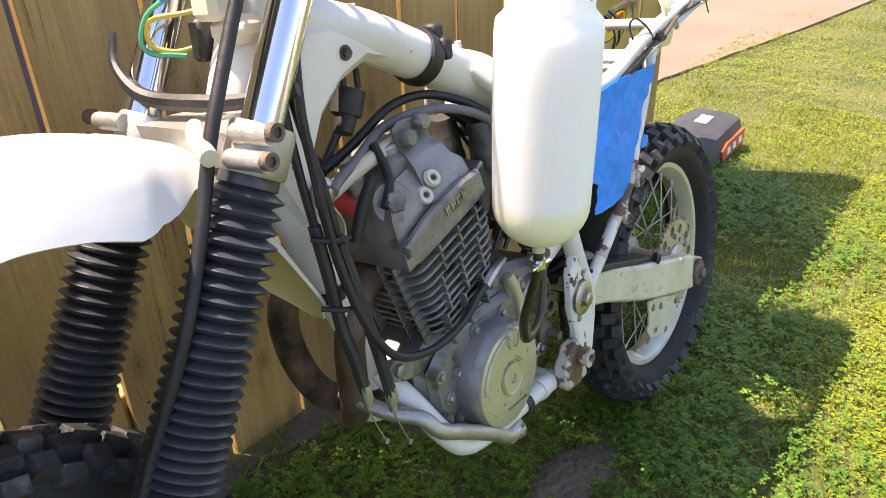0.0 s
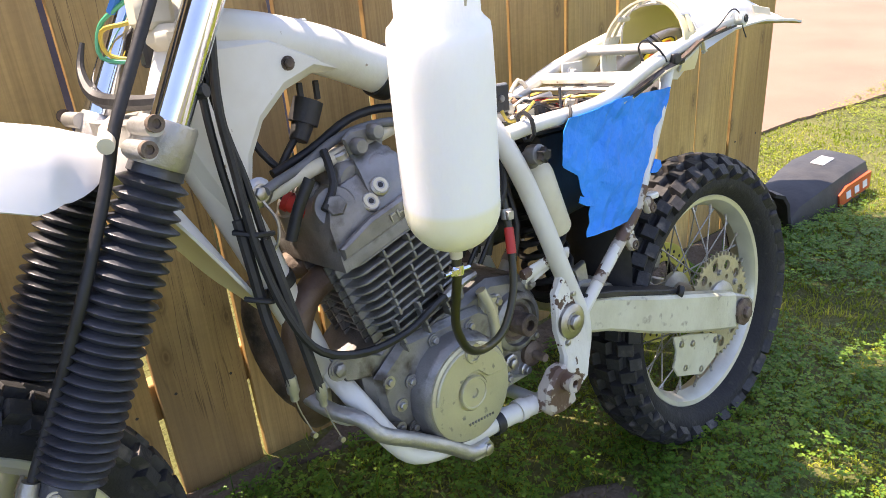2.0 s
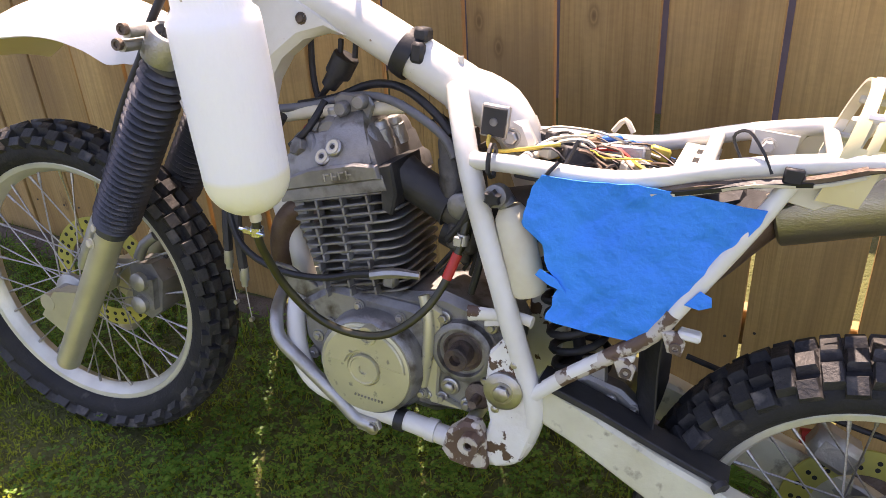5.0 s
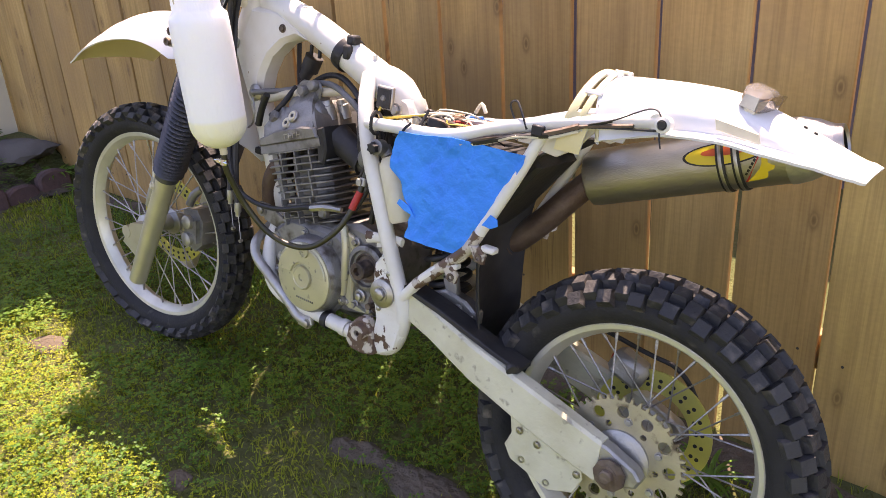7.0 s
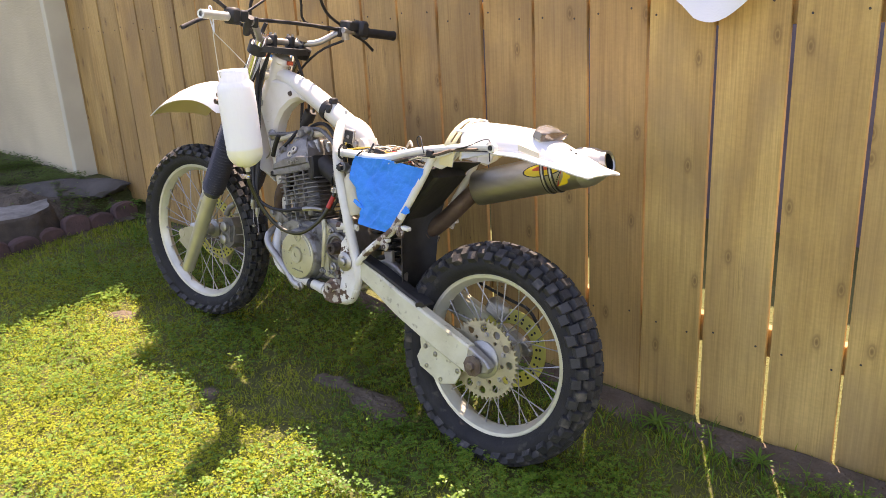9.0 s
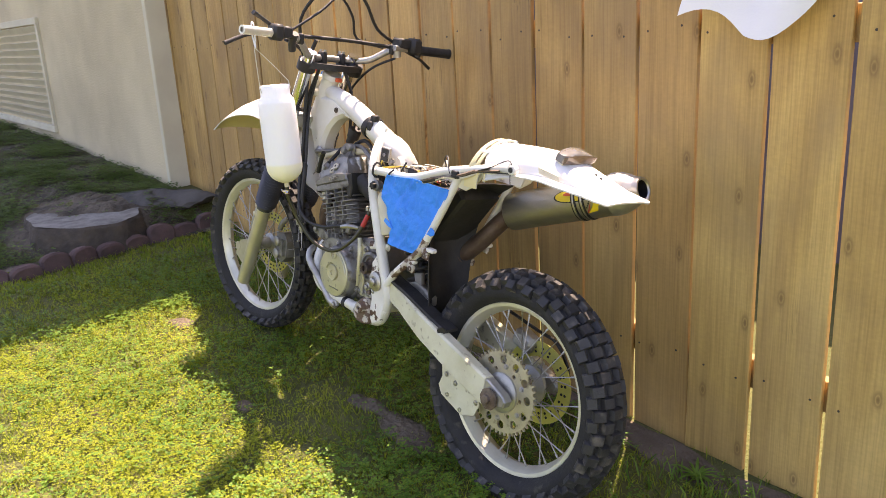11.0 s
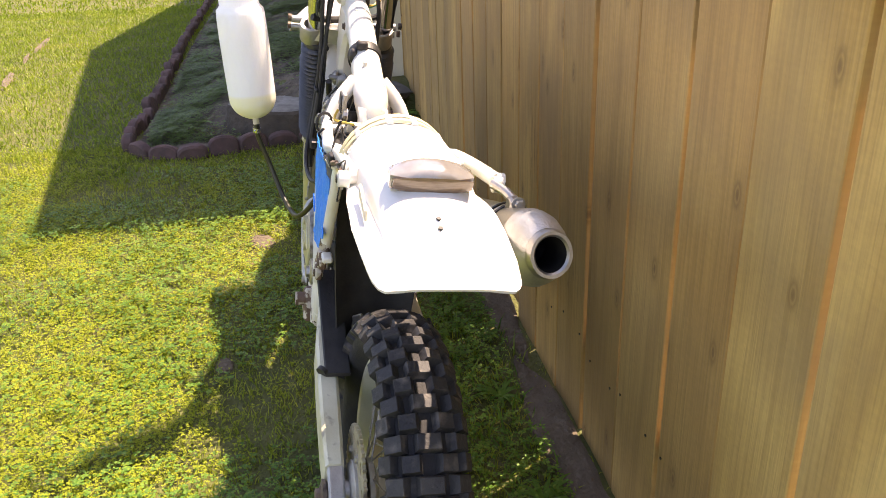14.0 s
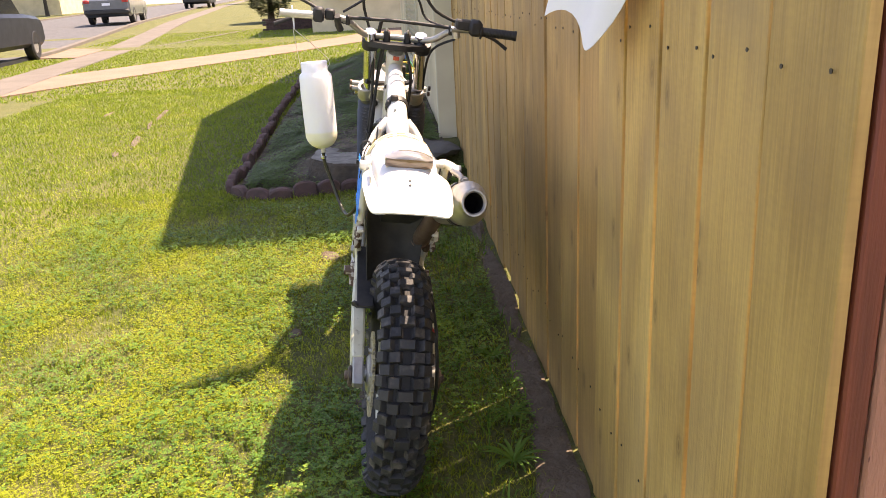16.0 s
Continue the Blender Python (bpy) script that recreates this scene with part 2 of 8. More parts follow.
def wood():
    """Weathered honey cedar: long soft grain, darker streaks, knots; each board differs."""
    m = bpy.data.materials.new("fence_cedar")
    m.use_nodes = True
    nt = m.node_tree
    N = nt.nodes.new
    b = nt.nodes["Principled BSDF"]
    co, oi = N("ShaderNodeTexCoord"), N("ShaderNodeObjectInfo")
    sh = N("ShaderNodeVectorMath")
    sh.operation = "ADD"
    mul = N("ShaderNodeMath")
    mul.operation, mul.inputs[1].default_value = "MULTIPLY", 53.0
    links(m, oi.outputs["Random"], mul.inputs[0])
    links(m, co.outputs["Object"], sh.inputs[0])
    links(m, mul.outputs[0], sh.inputs[1])

    def noise_at(scale, stretch, detail=5.0, dist=0.0):
        mp, n = N("ShaderNodeMapping"), N("ShaderNodeTexNoise")
        mp.inputs["Scale"].default_value = stretch
        n.inputs["Scale"].default_value, n.inputs["Detail"].default_value, n.inputs["Distortion"].default_value = scale, detail, dist
        links(m, sh.outputs[0], mp.inputs[0])
        links(m, mp.outputs[0], n.inputs["Vector"])
        return n.outputs["Fac"]

    def ramp(src, stops):
        r = N("ShaderNodeValToRGB")
        while len(r.color_ramp.elements) < len(stops):
            r.color_ramp.elements.new(0.5)
        for e, (p, c) in zip(r.color_ramp.elements, stops):
            e.position, e.color = p, (*c, 1)
        links(m, src, r.inputs[0])
        return r.outputs[0]

    def mix(fac, a, c, kind="MIX"):
        x = N("ShaderNodeMix")
        x.data_type, x.blend_type = "RGBA", kind
        if hasattr(fac, "links"):
            links(m, fac, x.inputs[0])
        else:
            x.inputs[0].default_value = fac
        links(m, a, x.inputs[6])
        if hasattr(c, "links"):
            links(m, c, x.inputs[7])
        else:
            x.inputs[7].default_value = (*c, 1)
        return x.outputs[2]

    broad = noise_at(1.3, (3.2, 2, 0.8), 5.0, 0.9)
    fine = noise_at(9.0, (22, 10, 0.45), 6.0, 0.35)
    rings = noise_at(2.0, (9, 4, 0.30), 3.0, 1.6)
    saw = noise_at(20.0, (3, 1, 6), 3.0, 0.2)
    stain = noise_at(1.7, (1.5, 1, 0.9), 7.0, 1.0)
    col = ramp(broad, [(0.30, (0.315, 0.188, 0.064)), (0.5, (0.415, 0.262, 0.090)), (0.70, (0.52, 0.348, 0.130))])
    col = mix(0.55, col, ramp(rings, [(0.36, (0.80, 0.76, 0.70)), (0.50, (1.04, 1.03, 1.02)), (0.60, (0.90, 0.87, 0.83))]), "MULTIPLY")
    col = mix(0.55, col, ramp(fine, [(0.34, (0.72, 0.68, 0.62)), (0.58, (1.08, 1.07, 1.06))]), "MULTIPLY")
    col = mix(0.35, col, ramp(saw, [(0.35, (0.86, 0.85, 0.83)), (0.65, (1.08, 1.08, 1.08))]), "MULTIPLY")
    col = mix(ramp(stain, [(0.46, (0, 0, 0)), (0.70, (0.62, 0.62, 0.62))]), col, (0.235, 0.15, 0.072))
    # knots
    mp, vo = N("ShaderNodeMapping"), N("ShaderNodeTexVoronoi")
    mp.inputs["Scale"].default_value, mp.inputs["Rotation"].default_value = (5.5, 1.0, 2.6), (math.pi / 2, 0, 0)
    vo.voronoi_dimensions = "2D"
    vo.inputs["Scale"].default_value = 1.0
    vo.inputs["Randomness"].default_value = 1.0
    links(m, sh.outputs[0], mp.inputs[0])
    links(m, mp.outputs[0], vo.inputs["Vector"])
    kn = ramp(vo.outputs["Distance"], [(0.0, (0.9, 0.9, 0.9)), (0.02, (0.7, 0.7, 0.7)), (0.032, (0.25, 0.25, 0.25)), (0.045, (0.6, 0.6, 0.6)), (0.075, (0.15, 0.15, 0.15)), (0.13, (0, 0, 0))])
    col = mix(kn, col, (0.14, 0.075, 0.025))
    crack = noise_at(3.0, (14, 1, 0.55), 3.0, 1.2)
    col = mix(ramp(crack, [(0.485, (0, 0, 0)), (0.497, (0.75, 0.75, 0.75)), (0.503, (0.75, 0.75, 0.75)), (0.515, (0, 0, 0))]), col, mix(ramp(noise_at(1.3, (2, 1, 1.1), 2.0), [(0.60, (0, 0, 0)), (0.66, (1, 1, 1))]), col, (0.07, 0.035, 0.014)))
    hs, mr = N("ShaderNodeHueSaturation"), N("ShaderNodeMapRange")
    mr.inputs[3].default_value, mr.inputs[4].default_value = 0.95, 1.22
    links(m, oi.outputs["Random"], mr.inputs[0])
    links(m, mr.outputs[0], hs.inputs["Value"])
    links(m, mix(1.0, col, oi.outputs["Color"], "MULTIPLY"), hs.inputs["Color"])
    links(m, hs.outputs[0], b.inputs["Base Color"])
    b.inputs["Roughness"].default_value = 0.62
    bp = N("ShaderNodeBump")
    bp.inputs["Strength"].default_value, bp.inputs["Distance"].default_value = 0.8, 0.0018
    links(m, fine, bp.inputs["Height"])
    links(m, bp.outputs[0], b.inputs["Normal"])
    return m


def leafy(name, stops, patch, mixv=0.4, rough=0.5, vary=0.4):
    """Blades and leaves: tones that differ from blade to blade, drier in patches, light through them."""
    m = bpy.data.materials.new(name)
    m.use_nodes = True
    nt = m.node_tree
    N = nt.nodes.new
    b = nt.nodes["Principled BSDF"]
    ge, co, n = N("ShaderNodeNewGeometry"), N("ShaderNodeTexCoord"), N("ShaderNodeTexNoise")
    n.inputs["Scale"].default_value, n.inputs["Detail"].default_value, n.inputs["Roughness"].default_value = 2.6, 8.0, 0.68
    links(m, co.outputs["Object"], n.inputs["Vector"])
    add = N("ShaderNodeMath")
    add.operation, add.inputs[1].default_value = "MULTIPLY_ADD", vary
    links(m, ge.outputs["Random Per Island"], add.inputs[0])
    sc = N("ShaderNodeMapRange")
    sc.inputs[1].default_value, sc.inputs[2].default_value, sc.inputs[3].default_value, sc.inputs[4].default_value = 0.34, 0.68, 0.0, patch
    links(m, n.outputs["Fac"], sc.inputs[0])
    links(m, sc.outputs[0], add.inputs[2])
    r = N("ShaderNodeValToRGB")
    while len(r.color_ramp.elements) < len(stops):
        r.color_ramp.elements.new(0.5)
    for e, (p, c) in zip(r.color_ramp.elements, stops):
        e.position, e.color = p, (*c, 1)
    links(m, add.outputs[0], r.inputs[0])
    links(m, r.outputs[0], b.inputs["Base Color"])
    b.inputs["Roughness"].default_value = rough
    b.inputs["Specular IOR Level"].default_value = 0.35
    t, mx = N("ShaderNodeBsdfTranslucent"), N("ShaderNodeMixShader")
    links(m, r.outputs[0], t.inputs[0])
    mx.inputs[0].default_value = mixv
    links(m, b.outputs[0], mx.inputs[1])
    links(m, t.outputs[0], mx.inputs[2])
    links(m, mx.outputs[0], nt.nodes["Material Output"].inputs[0])
    return m


M["wood"] = wood()
M["grass"] = leafy("lawn_grass", [(0.0, (0.10, 0.155, 0.013)), (0.35, (0.20, 0.275, 0.022)), (0.62, (0.33, 0.375, 0.036)), (0.95, (0.50, 0.45, 0.09))], 0.5, 0.45, 0.55, 0.45)
# sun and shade put into clover colours: yellower in the open, greener by fence
M["clover"] = leafy("shade_tinted_clover_leaf", [(0.0, (0.04, 0.11, 0.013)), (0.45, (0.11, 0.235, 0.026)), (0.9, (0.25, 0.36, 0.045))], 0.5, 0.4, 0.45, 0.5)
M["sunlit_clover"] = leafy("sun_tinted_clover_leaf", [(0.0, (0.26, 0.325, 0.020)), (0.4, (0.35, 0.405, 0.028)), (0.75, (0.42, 0.445, 0.040)), (1.0, (0.52, 0.485, 0.08))], 0.5, 0.5, 0.7, 0.3)
M["grass_far"] = leafy("green_lawn_grass", [(0.0, (0.10, 0.155, 0.013)), (0.4, (0.19, 0.275, 0.021)), (0.75, (0.28, 0.35, 0.034)), (1.05, (0.41, 0.40, 0.075))], 0.5, 0.4, 0.55, 0.5)
M["cover_leaf"] = leafy("bed_weed_leaf", [(0.0, (0.065, 0.12, 0.02)), (0.5, (0.12, 0.20, 0.036)), (1.0, (0.20, 0.28, 0.065))], 0.3)
M["hedge"] = leafy("hedge_leaf", [(0.0, (0.022, 0.05, 0.010)), (0.5, (0.045, 0.085, 0.016)), (1.0, (0.085, 0.13, 0.024))], 0.3)


# ---- mesh helpers ----
class Geo:
    """Vertices and faces of one mesh."""

    def __init__(self):
        self.v, self.f, self.mi, self.cur = [], [], [], 0

    def face(self, *idx):
        self.f.append(idx)
        self.mi.append(self.cur)

    def add(self, verts, faces, m=None):
        o = len(self.v)
        for p in verts:
            self.v.append(tuple(m @ Vector(p)) if m is not None else tuple(p))
        for f in faces:
            self.f.append(tuple(o + i for i in f))
            self.mi.append(self.cur)
        return self

    def hull(self, pts, m=None):
        bm = bmesh.new()
        for p in pts:
            bm.verts.new(p)
        got = bmesh.ops.convex_hull(bm, input=bm.verts)
        bmesh.ops.dissolve_limit(bm, angle_limit=0.02, verts=bm.verts, edges=bm.edges)
        bm.verts.index_update()
        self.add([v.co for v in bm.verts], [[v.index for v in f.verts] for f in bm.faces], m)
        bm.free()
        return self

    def box(self, c, s, bevel=0.002, m=None):
        """A block with chamfered edges: centre, full sizes."""
        h = [a / 2 for a in s]
        b = min(bevel, min(h) * 0.8)
        pts = []
        for sx in (-1, 1):
            for sy in (-1, 1):
                for sz in (-1, 1):
                    for k in range(3):
                        q = [sx * h[0], sy * h[1], sz * h[2]]
                        for j in range(3):
                            if j != k:
                                q[j] -= (sx, sy, sz)[j] * b
                        pts.append([q[j] + c[j] for j in range(3)])
        return self.hull(pts, m)

    def tube(self, pts, r, n=10, fine=0, m=None, flat=1.0, caps=True):
        """A round bar along points (smoothed by fine steps a stretch); r may be a list."""
        pts = [Vector(p) for p in pts]
        rs = list(r) if isinstance(r, (list, tuple)) else [r] * len(pts)
        if fine:
            pts, rs = smooth_line(pts, rs, fine)
        ref = None
        rings = []
        for i, p in enumerate(pts):
            d = (pts[min(i + 1, len(pts) - 1)] - pts[max(i - 1, 0)])
            d = d.normalized() if d.length > 1e-9 else Vector((0, 0, 1))
            if ref is None:
                ref = d.cross(Vector((0, 1, 0)) if abs(d.y) < 0.9 else Vector((1, 0, 0))).normalized()
            ref = (ref - d * ref.dot(d)).normalized()
            s = d.cross(ref)
            rings.append([p + (ref * math.cos(2 * math.pi * k / n) + s * flat * math.sin(2 * math.pi * k / n)) * rs[i] for k in range(n)])
        v = [q for ring in rings for q in ring]
        f = []
        for i in range(len(rings) - 1):
            for k in range(n):
                a, b = i * n + k, i * n + (k + 1) % n
                f.append((a, b, b + n, a + n))
        if caps:
            f.append(tuple(range(n - 1, -1, -1)))
            f.append(tuple((len(rings) - 1) * n + k for k in range(n)))
        return self.add(v, f, m)

    def lathe(self, prof, o=(0, 0, 0), axis=(0, 1, 0), n=32, m=None, closed=False):
        """Turn a profile of (radius, height) about an axis."""
        o, ax = Vector(o), Vector(axis).normalized()
        u = ax.cross(Vector((0, 0, 1)) if abs(ax.z) < 0.9 else Vector((1, 0, 0))).normalized()
        w = ax.cross(u)
        v, f = [], []
        for r, h in prof:
            for k in range(n):
                a = 2 * math.pi * k / n
                v.append(o + ax * h + (u * math.cos(a) + w * math.sin(a)) * max(r, 1e-5))
        rows = len(prof)
        for i in range(rows if closed else rows - 1):
            for k in range(n):
                a, b = i * n + k, i * n + (k + 1) % n
                c = ((i + 1) % rows) * n
                f.append((a, c + k, c + (k + 1) % n, b))
        return self.add(v, f, m)

    def prism(self, outline, y0, y1, bevel=0.0015, m=None, hole=None):
        """An outline in x and z, between two depths y, with chamfered rims."""
        pts = [Vector((a, 0, b)) for a, b in outline]
        area = sum(pts[i].x * pts[i - 1].z - pts[i - 1].x * pts[i].z for i in range(len(pts)))
        if area < 0:
            pts.reverse()
        n = len(pts)
        ins = []
        for i in range(n):
            d1, d2 = (pts[i] - pts[i - 1]).normalized(), (pts[(i + 1) % n] - pts[i]).normalized()
            nn = Vector((-(d1.z + d2.z), 0, d1.x + d2.x))
            nn = nn.normalized() if nn.length > 1e-6 else Vector((0, 0, 0))
            ins.append(nn)
        sign = 1 if inside(pts, ins) else -1
        layers = [(y0, bevel), (y0 + bevel, 0), (y1 - bevel, 0), (y1, bevel)]
        v, f = [], []
        for y, b in layers:
            for i in range(n):
                p = pts[i] + ins[i] * b * sign
                v.append((p.x, y, p.z))
        for l in range(3):
            for i in range(n):
                a, b = l * n + i, l * n + (i + 1) % n
                f.append((a, b, b + n, a + n))
        f.append(tuple(range(n - 1, -1, -1)))
        f.append(tuple(3 * n + i for i in range(n)))
        return self.add(v, f, m)


def inside(pts, ins):
    c = sum(pts, Vector()) / len(pts)
    return sum((c - p).dot(q) for p, q in zip(pts, ins)) > 0


def smooth_line(pts, rs, k):
    out, ro = [], []
    for i in range(len(pts) - 1):
        p0, p1, p2, p3 = pts[max(i - 1, 0)], pts[i], pts[i + 1], pts[min(i + 2, len(pts) - 1)]
        for j in range(k):
            t = j / k
            out.append(0.5 * ((2 * p1) + (p2 - p0) * t + (2 * p0 - 5 * p1 + 4 * p2 - p3) * t * t + (3 * p1 - p0 - 3 * p2 + p3) * t ** 3))
            ro.append(rs[i] + (rs[i + 1] - rs[i]) * t)
    return out + [pts[-1]], ro + [rs[-1]]


def part(name, g, mat, parent=None, label="", sharp=38, at=None):
    """One mesh object from a Geo, under a thing or a part."""
    me = bpy.data.meshes.new(name)
    me.from_pydata(g.v, [], g.f)
    for one in (mat if isinstance(mat, (list, tuple)) else [mat]):
        me.materials.append(one)
    if any(g.mi):
        me.polygons.foreach_set("material_index", g.mi)
    bm = bmesh.new()
    bm.from_mesh(me)
    bmesh.ops.recalc_face_normals(bm, faces=bm.faces)
    bm.to_mesh(me)
    bm.free()
    me.polygons.foreach_set("use_smooth", [True] * len(me.polygons))
    me.set_sharp_from_angle(angle=radians(sharp))
    ob = new(name, me)
    if parent is not None:
        ob.parent = parent
    if at is not None:
        ob.matrix_basis = at
    return tagged(ob, label)


def again(ob, m):
    """The same part once more, on the same mesh."""
    o = ob.copy()
    scene.collection.objects.link(o)
    o.matrix_basis = m
    return o


def empty(name, m, label="", category="", group=""):
    ob = new(name)
    ob.matrix_basis = m
    ob.empty_display_size = 0.1
    return tagged(ob, label, category, group)


def bolt(g, p, axis=(0, -1, 0), r=0.008, h=0.007, n=6):
    """A hexagonal bolt head with a washer, standing on p."""
    g.lathe([(0.0, 0.0), (r * 1.35, 0.0), (r * 1.35, h * 0.25), (r, h * 0.25)], p, axis, 14)
    g.lathe([(r, h * 0.2), (r, h * 0.85), (r * 0.8, h), (0.0, h)], p, axis, n)
    return g


# ---- the ground: one sheet, rising gently towards the house ----
GX = [-400.0, -150.0, -60.0, -33.0, -26.0, -20.0, -12.0, -6.0, -3.0, -2.0, -1.5, -0.7, 0.3, 2.0, 8.0, 400.0]
GZ = [2.8, 2.6, 1.35, 0.83, 0.57, 0.38, 0.34, 0.27, 0.19, 0.15, 0.11, 0.05, 0.0, -0.06, -0.2, -0.4]
EDGE_LINE = [(-3.02, 0.36), (-2.98, 0.02), (-2.93, -0.28), (-2.86, -0.50), (-2.82, -0.70), (-2.86, -0.90), (-3.02, -1.02), (-3.25, -1.05),
             (-3.6, -1.02), (-4.4, -1.03), (-5.4, -1.05), (-6.4, -1.07), (-7.4, -1.08), (-9.2, -1.09), (-10.9, -1.10)]


def ground_z(x, y):
    z = float(np.interp(x, GX, GZ))
    # the planting bed heaped against the house
    b = min(1, max(0, (-2.95 - x) / 0.5)) * min(1, max(0, (y + 1.0) / 0.9)) * min(1, max(0, (14 + x) / 2)) * (1.0 if y < 0.6 else 0.0)
    z += (0.165 + 0.004 * max(0.0, min(8.0, -3.6 - x))) * b * b * (3 - 2 * b)
    if abs(x) < 12 and abs(y) < 8:
        z += 0.008 * noise.noise((x * 2.1, y * 2.1, 0.3)) + 0.006 * noise.noise((x * 7, y * 7, 2.0))
    return z


def spread(lo, hi, step, far, grow=1.35):
    a = list(np.arange(lo, hi + 1e-6, step))
    s = step
    while a[-1] < far:
        s *= grow
        a.append(a[-1] + s)
    s = step
    while a[0] > -far:
        s *= grow
        a.insert(0, a[0] - s)
    return a


def ground():
    xs, ys = spread(-8, 3, 0.08, 350), spread(-3.5, 1.2, 0.08, 350)
    g = Geo()
    for x in xs:
        for y in ys:
            g.v.append((x, y, ground_z(x, y)))
    ny = len(ys)
    for i in range(len(xs) - 1):
        for j in range(ny - 1):
            a = i * ny + j
            g.face(a, a + ny, a + ny + 1, a + 1)
    tagged(part("ground", g, M["ground"]), "patchy green lawn with bare brown soil", "ground", kind="structure")


ground()


def slab(name, poly, mat, label, category, lift=0.012, thick=0.1):
    """A paved strip that follows the ground, with a real edge."""
    g = Geo()
    n = len(poly) // 2
    left, right = poly[:n], poly[n:][::-1]
    k = 14
    for i in range(n - 1):
        for j in range(k + (i == n - 2)):
            t = j / k
            for side in (left, right):
                x = side[i][0] + (side[i + 1][0] - side[i][0]) * t
                y = side[i][1] + (side[i + 1][1] - side[i][1]) * t
                z = ground_z(x, y)
                g.v.append((x, y, z + lift))
                g.v.append((x, y, z - thick))
    rows = len(g.v) // 4
    for i in range(rows - 1):
        a, b = 4 * i, 4 * i + 4
        g.face(a, b, b + 2, a + 2)
        g.face(a, a + 1, b + 1, b)
        g.face(a + 2, b + 2, b + 3, a + 3)
    g.face(0, 2, 3, 1)
    e = 4 * (rows - 1)
    g.face(e, e + 1, e + 3, e + 2)
    return tagged(part(name, g, mat), label, category, kind="structure")


def strip(s0, s1, x0, x1):
    """A strip along the street between two offsets from the origin."""
    nx, ny = 0.117, -0.993
    return [(x, (s0 - nx * x) / ny) for x in x0] + [(x, (s1 - nx * x) / ny) for x in x1]


XS = [6, -4, -9, -14, -20, -30, -60, -150]
slab("street_pavement", strip(4.11, 4.95, XS, XS[::-1]), M["sidewalk"], "pale concrete pavement along the street", "pavement", 0.015)
slab("road", strip(6.28, 13.5, XS, XS[::-1]), M["asphalt"], "grey asphalt street with parked cars", "road", 0.006)
slab("kerb", strip(6.08, 6.28, XS, XS[::-1]), M["sidewalk"], "pale concrete kerb beside the street", "kerb", 0.08)
slab("far_kerb", strip(13.5, 13.7, XS, XS[::-1]), M["sidewalk"], "pale concrete kerb across the street", "kerb", 0.08)
slab("garden_path", [(-9.2, -5.2), (-12.0, -3.6), (-17.8, -0.45), (-21.0, 1.3), (-25.0, 1.3), (-21.5, -0.5), (-15.2, -3.8), (-12.0, -5.52)], M["concrete"], "pink concrete garden path across the lawn", "path", 0.02)
slab("driveway_apron", [(-17.4, -7.05), (-20.6, -7.45), (-21.4, -8.6), (-17.9, -8.15)], M["concrete"], "pink concrete crossing over the verge", "driveway", 0.02)
slab("lawn_border", [(-19.7, -6.42), (-25.5, -4.62), (-25.5, -4.40), (-19.6, -6.25)], M["sidewalk"], "narrow pale concrete strip between two lawns", "border", 0.015)
slab("driveway", [(1.5, 1.0), (2.4, 0.98), (3.9, 0.72), (9.0, 0.1), (14.0, 5.5), (6.0, 6.0), (3.0, 4.0), (1.6, 2.5)], M["concrete"], "pink concrete driveway beyond the lawn", "driveway", 0.015)

# ---- the wooden fence ----
FENCE_Y = 0.494
fence = empty("fence", pose(0, FENCE_Y, 0), "weathered honey-brown cedar board fence", "fence")
tagged(fence, kind="structure")


def fence_top(x):
    """The fence steps down with the ground."""
    return float(np.interp(x, [-3.8, -2.0, -0.5, 0.9], [1.95, 1.85, 1.69, 1.64]))


def board(x, w, z0, z1, seed):
    rnd = random.Random(seed)
    g = Geo()
    rows, th = 12, 0.016
    tilt, cup, push = rnd.uniform(-0.0035, 0.0035), rnd.uniform(-0.0025, 0.0025), rnd.uniform(0, 0.007)
    sec = [(-w / 2, 0.002), (-w / 2 + 0.002, 0), (-w / 4, cup), (w / 4, cup), (w / 2 - 0.002, 0), (w / 2, 0.002), (w / 2, th), (-w / 2, th)]
    for i in range(rows + 1):
        z = z0 + (z1 - z0) * i / rows
        bow = 0.002 * noise.noise((seed * 3.1, z * 1.7, 0))
        for a, b in sec:
            g.v.append((a + tilt * (z - 0.9) + bow, b + push + 0.003 * noise.noise((seed * 1.3, z, 5)), z))
    n = len(sec)
    for i in range(rows):
        for k in range(n):
            a, b = i * n + k, i * n + (k + 1) % n
            g.face(a, b, b + n, a + n)
    g.face(*range(n - 1, -1, -1))
    g.face(*(rows * n + k for k in range(n)))
    ob = part("board", g, M["wood"], fence, at=pose(x, 0, 0))
    # boards towards the open end tinted blonder, bounced lawn and driveway light put in
    t = rnd.uniform(0.90, 1.10)
    ob.color = (1.20 * t, 1.24 * t, 1.18 * t, 1) if x > 0.16 else (1.02 * t, 1.0 * t, 1.0 * t, 1)
    return ob


